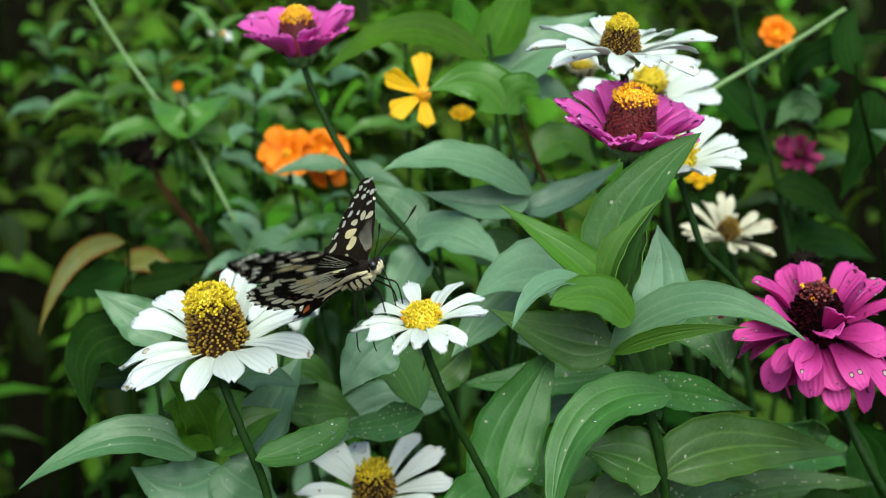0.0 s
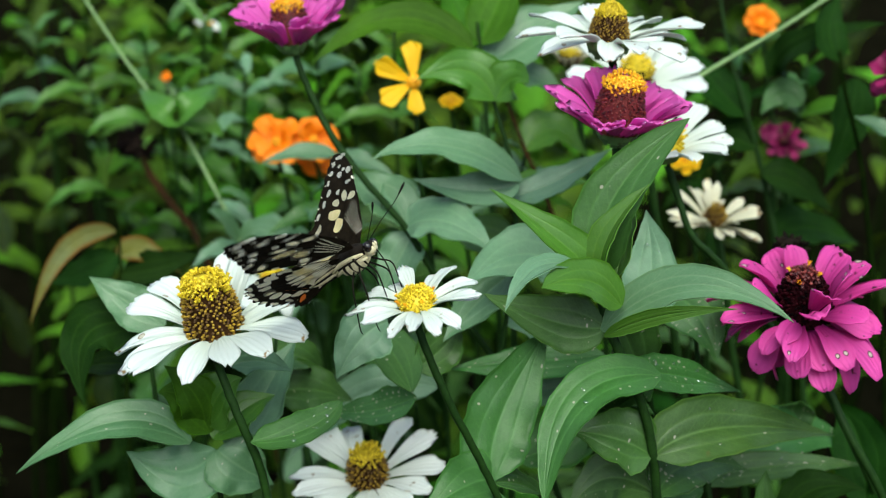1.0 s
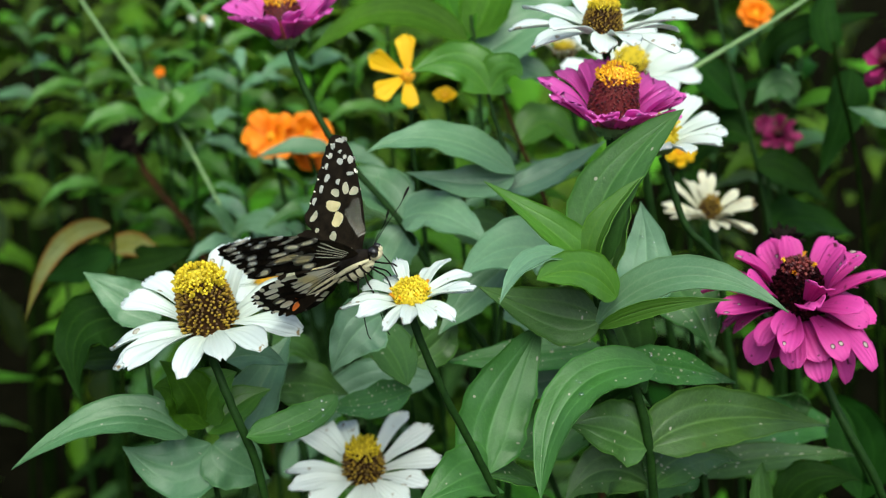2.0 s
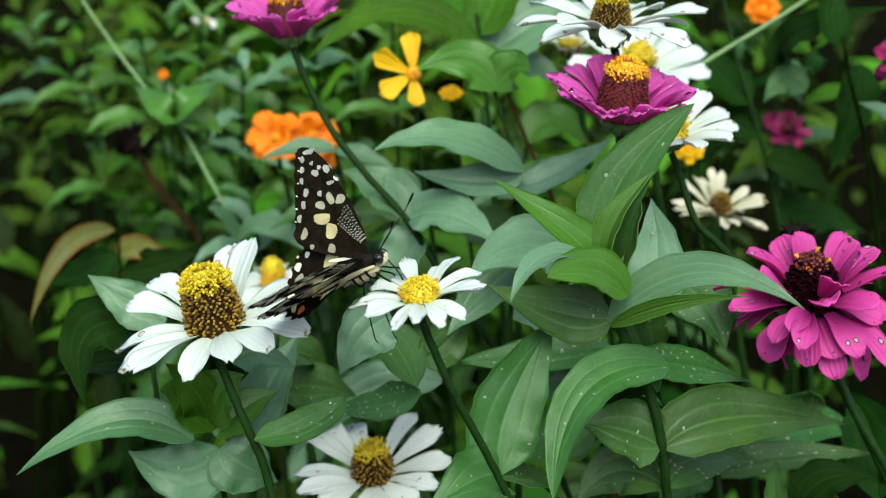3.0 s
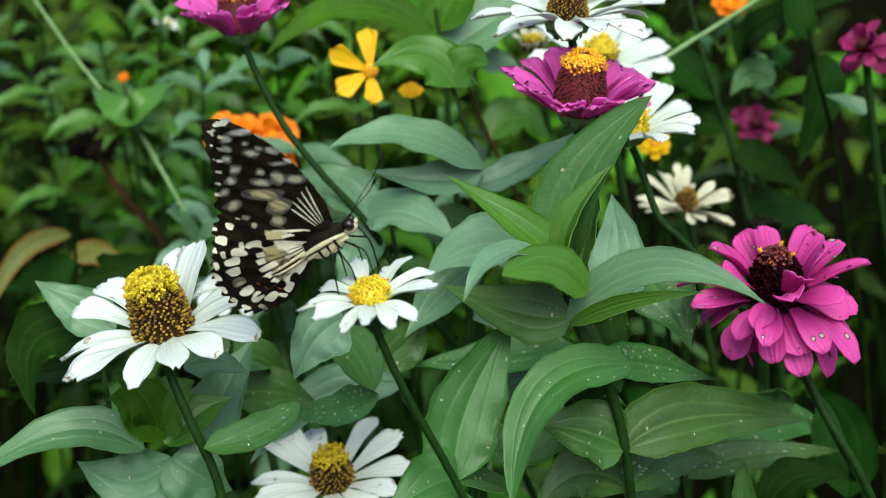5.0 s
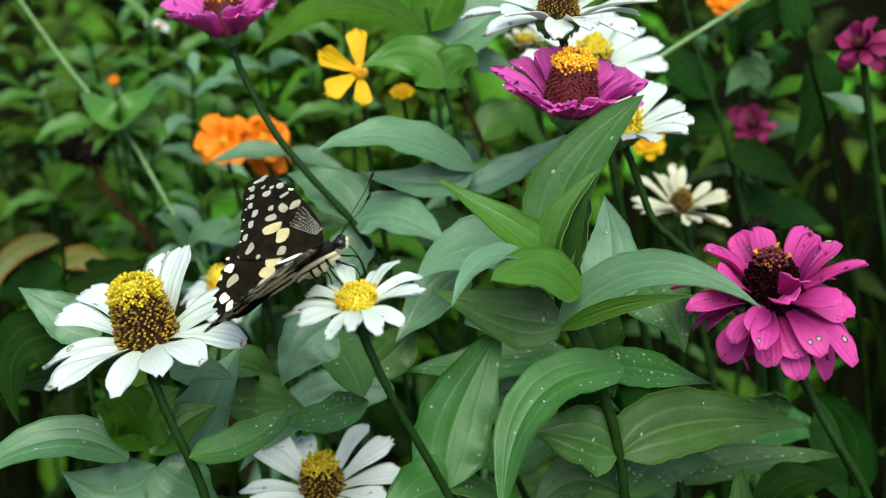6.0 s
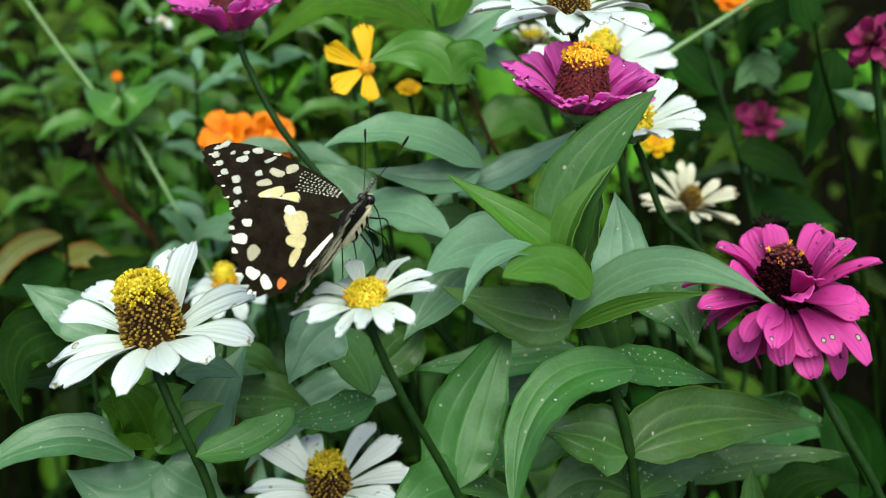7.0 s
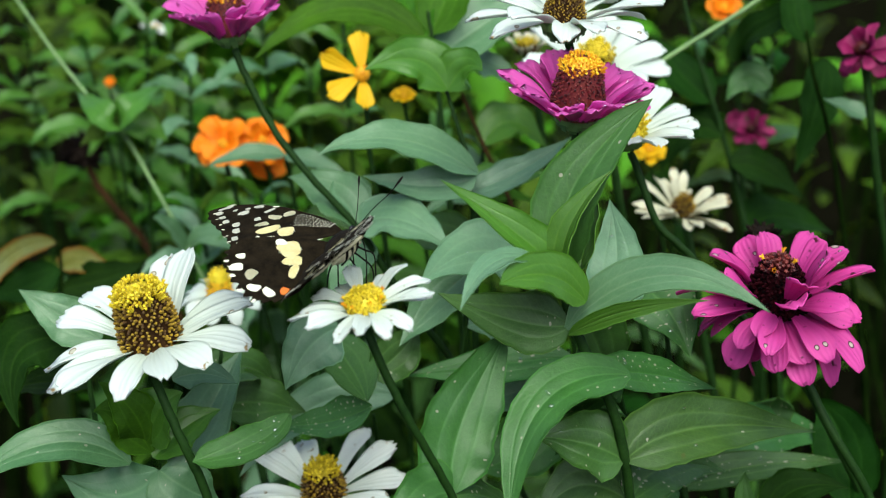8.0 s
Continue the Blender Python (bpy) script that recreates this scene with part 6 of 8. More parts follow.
leaf(p, (0.0149, 0.5114, 0.7852), (0.007, 0.5191, 0.7952), (0.0014, 0.5292, 0.8117), 0.0159, (0.2, -0.9, 0.3), "leaf_far")
leaf(p, (0.016, 0.5114, 0.7852), (0.0229, 0.5206, 0.7994), (0.0302, 0.5346, 0.8156), 0.0204, (-0.2, -0.9, 0.3), "leaf_far")
leaf(p, (0.0171, 0.5083, 0.7767), (0.0382, 0.5244, 0.7874), (0.0598, 0.5368, 0.7993), 0.0253, (0, -0.65, 0.76), "leaf_sheen_grey")
leaf(p, (0.0184, 0.5098, 0.7696), (0.0341, 0.5264, 0.7707), (0.0536, 0.5306, 0.7603), 0.021, (0, -0.65, 0.76), "leaf_sheen_grey")

p = thing("zinnia_shoot", 0.182, 0.527, 0.0, "dark twiggy shoot with arching leaves at the edge of the bed", "zinnia", "leafy shoots")
stem(p, [(0.1821, 0.5272, -0.01), (0.1809, 0.5275, 0.2656), (0.1781, 0.5283, 0.5312), (0.168, 0.5311, 0.6307), (0.1542, 0.5446, 0.6875), (0.1464, 0.5522, 0.7195), (0.1379, 0.558, 0.7464), (0.1292, 0.5682, 0.7747), (0.1237, 0.5785, 0.8029)], 0.0024, 0.0006, "stem")
leaf(p, (0.1505, 0.564, 0.7629), (0.1563, 0.5501, 0.7805), (0.186, 0.5344, 0.7927), 0.0181, (-0.1, -0.65, 0.75), "leaf_shaded", fold=0.15)
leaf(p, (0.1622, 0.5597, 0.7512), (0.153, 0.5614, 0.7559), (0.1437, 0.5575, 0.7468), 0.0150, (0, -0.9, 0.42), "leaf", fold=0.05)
leaf(p, (0.1805, 0.5452, 0.7668), (0.1769, 0.5385, 0.7486), (0.1672, 0.529, 0.7225), 0.0218, (0.3, -0.93, 0.2), "leaf_shaded", fold=0.1)
leaf(p, (0.1379, 0.558, 0.7464), (0.1258, 0.5697, 0.7566), (0.1154, 0.5872, 0.7712), 0.0203, (0, -0.65, 0.76), "leaf_shaded")
leaf(p, (0.1454, 0.5486, 0.7206), (0.1592, 0.5477, 0.7182), (0.1767, 0.5434, 0.7065), 0.02, (0, -0.65, 0.76), "leaf_shaded")
leaf(p, (0.1417, 0.5528, 0.7323), (0.1284, 0.5611, 0.7327), (0.118, 0.566, 0.7128), 0.0203, (0, -0.65, 0.76), "leaf_shaded")
leaf(p, (0.1907, 0.5184, 0.7488), (0.1836, 0.5196, 0.7521), (0.1738, 0.5209, 0.7558), 0.0093, (0, -0.65, 0.76), "leaf_sheen_grey")
leaf(p, (0.1542, 0.5463, 0.6922), (0.1723, 0.5589, 0.6934), (0.2019, 0.5742, 0.6798), 0.0233, (0, -0.65, 0.76), "leaf_shaded")

p = thing("zinnia_shoot", 0.204, 0.493, 0.0, "bare stem with painted shade beside the bed", "zinnia", "leafy shoots")
stem(p, [(0.2039, 0.4926, -0.01), (0.2031, 0.493, 0.2709), (0.2012, 0.4941, 0.5418), (0.1945, 0.4977, 0.6415), (0.1852, 0.5123, 0.6989), (0.1792, 0.5217, 0.7358), (0.1696, 0.5248, 0.7663), (0.1673, 0.5304, 0.7817)], 0.002, 0.0006, "stem_shaded")
leaf(p, (0.1673, 0.5288, 0.7773), (0.1649, 0.5412, 0.7892), (0.1721, 0.5537, 0.8015), 0.0142, (0, -0.9, 0.42), "leaf_shaded")

p = thing("zinnia_shoot", 0.085, 0.501, 0.0, "brownish leaning stem among leaves", "zinnia", "leafy shoots")
stem(p, [(0.08461, 0.501, -0.01), (0.0833, 0.5012, 0.2672), (0.08026, 0.5015, 0.5344), (0.06939, 0.5025, 0.6338), (0.0543, 0.5135, 0.6908), (0.048, 0.5181, 0.7146), (0.037, 0.5225, 0.738), (0.0275, 0.5306, 0.7603)], 0.0018, 0.0006, "stem_brown")
leaf(p, (0.037, 0.5225, 0.738), (0.0495, 0.5332, 0.745), (0.0648, 0.5364, 0.7317), 0.0192, (0, -0.65, 0.76), "leaf_new")

p = thing("zinnia_shoot", -0.138, 0.520, 0.0, "low shoot with yellowing rusty leaves", "zinnia", "leafy shoots")
stem(p, [(-0.1382, 0.52, -0.01), (-0.1383, 0.5199, 0.2402), (-0.1385, 0.5197, 0.4804), (-0.1393, 0.5188, 0.5804), (-0.1405, 0.5272, 0.6398), (-0.1412, 0.5323, 0.6759), (-0.1424, 0.5391, 0.6947)], 0.002, 0.0006, "stem_shaded")
leaf(p, (-0.1437, 0.5387, 0.6935), (-0.1607, 0.5179, 0.6918), (-0.1716, 0.4962, 0.6656), 0.0095, (0.3, -0.85, 0.4), "leaf_rust", fold=0.1)
leaf(p, (-0.1424, 0.5349, 0.6829), (-0.1312, 0.5357, 0.6853), (-0.1137, 0.5323, 0.6759), 0.0125, (0, -0.65, 0.76), "leaf_rust")
leaf(p, (-0.1424, 0.5349, 0.6829), (-0.1562, 0.5323, 0.6759), (-0.1737, 0.5306, 0.6712), 0.0175, (0, -0.65, 0.76), "leaf_shaded")
leaf(p, (-0.1407, 0.5323, 0.6759), (-0.122, 0.526, 0.6809), (-0.1033, 0.5214, 0.6905), 0.0173, (0, -0.65, 0.76), "leaf_shaded")
leaf(p, (-0.1407, 0.5306, 0.6712), (-0.1262, 0.5271, 0.6618), (-0.1212, 0.522, 0.6476), 0.0175, (0, -0.65, 0.76), "leaf_shaded")

p = thing("grass_stalk", -0.019, 0.511, 0.0, "tall pale grass stalk leaning across the bed", "grass", "grass stalks")
stem(p, [(-0.01884, 0.5112, -0.01), (-0.02125, 0.512, 0.2513), (-0.0269, 0.5139, 0.5026), (-0.04706, 0.5209, 0.6003), (-0.073, 0.5394, 0.6511), (-0.0905, 0.5519, 0.6854), (-0.1055, 0.5649, 0.7099), (-0.1198, 0.5766, 0.7308), (-0.1373, 0.5867, 0.7476), (-0.1553, 0.5984, 0.7686), (-0.1752, 0.6151, 0.7922)], 0.001, 0.0008, "stem_pale")
leaf(p, (-0.1199, 0.5682, 0.7356), (-0.1266, 0.5654, 0.7447), (-0.1437, 0.5979, 0.7451), 0.0132, (0, -0.65, 0.76), "leaf_new", fold=0.1)
leaf(p, (-0.1194, 0.5682, 0.7356), (-0.1114, 0.5663, 0.747), (-0.1039, 0.5988, 0.7476), 0.0132, (0, -0.65, 0.76), "leaf_new")
leaf(p, (-0.1209, 0.5682, 0.7356), (-0.1278, 0.5735, 0.7335), (-0.1381, 0.5713, 0.7274), 0.0129, (0, -0.65, 0.76), "leaf_far")
leaf(p, (-0.1189, 0.5678, 0.7347), (-0.1104, 0.5776, 0.7338), (-0.0993, 0.5717, 0.7286), 0.0146, (0, -0.65, 0.76), "leaf_new")
leaf(p, (-0.091, 0.5518, 0.6849), (-0.0761, 0.5391, 0.6947), (-0.0546, 0.5206, 0.6882), 0.0125, (0, -0.65, 0.76), "leaf_sheen_grey")
leaf(p, (-0.091, 0.5518, 0.6849), (-0.0961, 0.5408, 0.6994), (-0.101, 0.5349, 0.7053), 0.01, (0, -0.65, 0.76), "leaf_sheen_grey")

p = thing("grass_stalk", 0.025, 0.484, 0.0, "pale thin stalk leaning over the flowers", "grass", "grass stalks")
stem(p, [(0.02536, 0.4842, -0.01), (0.02707, 0.4846, 0.2765), (0.03104, 0.4856, 0.5531), (0.04525, 0.489, 0.652), (0.0645, 0.5032, 0.707), (0.0779, 0.5131, 0.7453), (0.0993, 0.5169, 0.7669), (0.1188, 0.5212, 0.7788), (0.1396, 0.5255, 0.7907), (0.1603, 0.5303, 0.8037)], 0.0011, 0.0009, "stem_pale")

def sprig(x, y, z, length, seed, mats, label):
    """A young zinnia top on its stalk: tiers of paired leaves that spread and droop, the upper ones smaller and steeper."""
    rng = random.Random(seed)
    plant = thing("zinnia_shoot", x + rng.uniform(-0.02, 0.02), y + 0.03, 0.0, label, "zinnia", "shoots further back")
    foot = plant.location
    stem(plant, [(foot.x, foot.y, -0.01), (foot.x, foot.y, 0.5 * z), (0.5 * (x + foot.x), y + 0.012, 0.85 * z), (x, y, z)], 0.0018, 0.0009, "stem")
    turn = rng.uniform(0, 3.14)
    for tier, (dz, ln, up) in enumerate(((0.010, 0.55, 0.75), (0.0, 0.85, 0.35), (-0.014, 1.0, 0.12), (-0.034, 1.05, -0.05))):
        for k in (0, 1):
            a = turn + 1.57 * tier + 3.14 * k + rng.uniform(-0.4, 0.4)
            ll = length * ln * rng.uniform(0.85, 1.15)
            dx, dy = ll * math.cos(a), ll * math.sin(a)
            lift = up + rng.uniform(-0.15, 0.15)
            o = (x, y, z + dz - 0.012)
            leaf(plant, o, (o[0] + 0.52 * dx, o[1] + 0.52 * dy, o[2] + (0.5 * lift + 0.10) * ll), (o[0] + dx, o[1] + dy, o[2] + (lift - 0.18) * ll), ll * rng.uniform(0.26, 0.36), (0.1, -0.35, 0.93), rng.choice(mats), fold=0.2, ripple=0.05)


SPRIGS = [
    (-0.248, 0.780, 0.739, 1, 0.030),
    (-0.211, 0.760, 0.752, 0, 0.034),
    (-0.168, 0.720, 0.743, 0, 0.034),
    (-0.126, 0.680, 0.763, 0, 0.034),
    (-0.099, 0.640, 0.744, 2, 0.032),
    (-0.207, 0.760, 0.689, 0, 0.036),
    (-0.107, 0.700, 0.704, 0, 0.030),
    (-0.063, 0.640, 0.770, 1, 0.032),
    (-0.042, 0.660, 0.740, 0, 0.032),
    (-0.145, 0.720, 0.655, 0, 0.030),
    (-0.202, 0.780, 0.623, 0, 0.030),
    (-0.086, 0.560, 0.701, 2, 0.028),
    (-0.023, 0.620, 0.773, 0, 0.030),
    (0.020, 0.580, 0.739, 0, 0.030),
    (0.038, 0.540, 0.733, 2, 0.028),
    (-0.154, 0.740, 0.713, 0, 0.042),
    (0.159, 0.660, 0.755, 3, 0.034),
    (0.180, 0.620, 0.757, 3, 0.036),
    (0.147, 0.640, 0.709, 3, 0.032),
    (-0.057, 0.550, 0.710, 2, 0.028),
    (-0.125, 0.740, 0.743, 0, 0.034),
    (-0.170, 0.800, 0.742, 1, 0.036),
    (-0.093, 0.740, 0.723, 0, 0.034),
    (-0.238, 0.820, 0.710, 0, 0.036),
]
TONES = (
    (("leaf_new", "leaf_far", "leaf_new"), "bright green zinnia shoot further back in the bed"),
    (("leaf_far", "leaf_sheen", "leaf"), "green zinnia shoot with painted pale sheen far back"),
    (("leaf_sheen", "leaf_sheen_grey", "leaf_far"), "zinnia shoot with leaves painted pale as sheen"),
    (("leaf_shaded", "leaf_far", "leaf"), "zinnia shoot far back with shade painted into its leaves"),
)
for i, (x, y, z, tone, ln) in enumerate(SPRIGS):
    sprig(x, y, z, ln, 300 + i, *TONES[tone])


# ---------------------------------------------------------------- undergrowth behind and below
def canopy(x, y):
    """How high the undergrowth stands: rising away from the path, lower and thinner at the dark edge."""
    h = 0.50 + 0.07 * math.exp(-(((x + 0.12 * y) / (0.10 * y)) ** 2)) * min(1.0, max(0.0, (y - 0.6) / 0.15)) + 0.10 * min(1.0, max(0.0, (y - 0.48) / 0.14)) + 0.085 * min(1.0, max(0.0, (y - 0.62) / 0.5))
    return h - 0.13 * min(1.0, max(0.0, (-x - 0.20 * y) / 0.10)) - 0.13 * min(1.0, max(0.0, (x - 0.14 * y) / 0.12))


def undergrowth():
    rng = random.Random(77)
    g = "undergrowth plants"
    kinds = []
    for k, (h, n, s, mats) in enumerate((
        (0.44, 10, 0.062, ("leaf_far", "leaf_shaded")), (0.49, 12, 0.056, ("leaf_far", "leaf_far", "leaf_new")), (0.54, 13, 0.060, ("leaf_far", "leaf_sheen_grey")),
        (0.58, 14, 0.066, ("leaf_shaded", "leaf_far", "leaf")), (0.62, 15, 0.056, ("leaf_far", "leaf_far", "leaf")), (0.66, 15, 0.060, ("leaf_far", "leaf_sheen_grey", "leaf")))):
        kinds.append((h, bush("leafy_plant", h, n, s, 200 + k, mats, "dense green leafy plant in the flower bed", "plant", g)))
    first = set()
    for y, dx, jit in ((0.47, 0.075, 0.015), (0.53, 0.075, 0.02), (0.59, 0.075, 0.025), (0.66, 0.08, 0.03), (0.74, 0.085, 0.03), (0.83, 0.09, 0.03)):
        half = 0.08 + 0.40 * y
        n = int(2 * half / dx)
        for i in range(n + 1):
            x, yy = -half + 2 * half * i / n + rng.uniform(-jit, jit), y + rng.uniform(-jit, jit)
            top = canopy(x, yy)
            if x < (-0.06 if yy < 0.56 else -0.10 - 0.12 * (yy - 0.45)) and yy < 0.80 and rng.random() < (1.0 if yy < 0.70 else 0.8):
                continue
            if x > 0.10 + 0.14 * (yy - 0.45) and rng.random() < (1.0 if yy < 0.70 else 0.86):
                continue
            if yy > 0.56 and rng.random() < 0.16:
                continue
            h, ob = min(kinds, key=lambda k: abs(k[0] - top + 0.01 + rng.uniform(-0.03, 0.03)))
            m = pose(x, yy, min(0.0, top - h) - rng.uniform(0.0, 0.02), rng.uniform(-4, 4), rng.uniform(-4, 4), rng.uniform(0, 360))
            if ob not in first:
                first.add(ob)
                ob.matrix_basis = m
            else:
                copy_thing(ob, m)
    for h, ob in kinds:
        if ob not in first:
            ob.matrix_basis = pose(rng.uniform(-0.3, 0.3), 0.9, -0.02)


def massed_leaves():
    """The leaves of the bed further back, too many to count, as one mass."""
    rng = random.Random(78)
    shapes = []
    for k in range(6):
        droop = rng.uniform(0.0, 0.5)
        v, f, uv = blade((0, 0, 0), (0.5, rng.uniform(-0.06, 0.06), 0.15 - 0.1 * droop), (1, rng.uniform(-0.1, 0.1), 0.05 - 0.6 * droop), rng.uniform(0.26, 0.46), (0, 0, 1), 0.22, 0.05, 900 + k, nv=6, fine=False, thick=0.008)
        shapes.append((np.array(v), np.array([q for q in f if len(q) == 4]), np.array(uv)))
    V, F, UV, n = [], [], [], 0
    for i in range(17500):
        y = 0.86 + 2.3 * rng.random() ** 1.5
        x = rng.uniform(-1, 1) * (0.10 + 0.42 * y)
        if i >= 12500:
            # the bed goes on to both sides
            y = rng.uniform(0.35, 3.2)
            x = rng.choice((-1, 1)) * (0.14 + 0.42 * y + rng.uniform(0.0, 1.1))
        clump = noise.noise((9 * x, 7 * y, 4.0))
        top = canopy(x, y) + 0.07 * clump + 0.03 * noise.noise((22 * x, 16 * y, 0.0)) + 0.02
        if clump < -0.12 and rng.random() < 0.75:
            continue
        if i < 12500 and ((x < -0.24 * y and rng.random() < 0.92) or (x > 0.14 * y and rng.random() < 0.93)):
            continue
        z = top - 0.30 * rng.random() ** 1.6
        s = rng.uniform(0.030, 0.075) * (1.0 + 0.25 * (y - 0.86))
        m = Matrix.Translation((x, y, z)) @ Matrix.Rotation(rng.uniform(0, 6.283), 4, "Z") @ Matrix.Rotation(-radians(rng.uniform(-25, 60)), 4, "Y") @ Matrix.Rotation(rng.uniform(-0.6, 0.6), 4, "X") @ Matrix.Scale(s, 4)
        a = np.array(m)
        v, f, uv = shapes[rng.randrange(6)]
        V.append(v @ a[:3, :3].T + a[:3, 3])
        F.append(f + n)
        UV.append(uv)
        n += len(v)
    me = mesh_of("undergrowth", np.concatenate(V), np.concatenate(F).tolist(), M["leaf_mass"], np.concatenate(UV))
    tagged(new("undergrowth", me), "mass of green leaves filling the back of the bed", "foliage", kind="stuff")
    pile = Pile()
    for i in range(220):
        y = 0.86 + 2.3 * rng.random() ** 1.5
        x = rng.uniform(-1, 1) * (0.10 + 0.42 * y)
        h = canopy(x, y) + rng.uniform(-0.06, 0.03)
        dx, dy = rng.uniform(-0.08, 0.08), rng.uniform(-0.08, 0.08)
        pile.add(*tube([(x, y, -0.02), (x + 0.3 * dx, y + 0.3 * dy, 0.5 * h), (x + dx, y + dy, h)], [0.0035, 0.003, 0.0016], 6))
    tagged(new("undergrowth_stalks", pile.mesh("undergrowth_stalks", M["stem_shaded"])), "thin stalks under the massed leaves, painted dark as shade", "stalks", kind="stuff")


undergrowth()
massed_leaves()


bug, wings = butterfly(-0.022, 0.325, 0.760)


def flap(side, base, turn, sweep):
    """A wing's pose on the body: raised by turn, swept back by sweep, in degrees."""
    return pose(base.x, base.y, base.z, side * turn) @ pose(0, 0, 0, 0, 0, side * sweep)


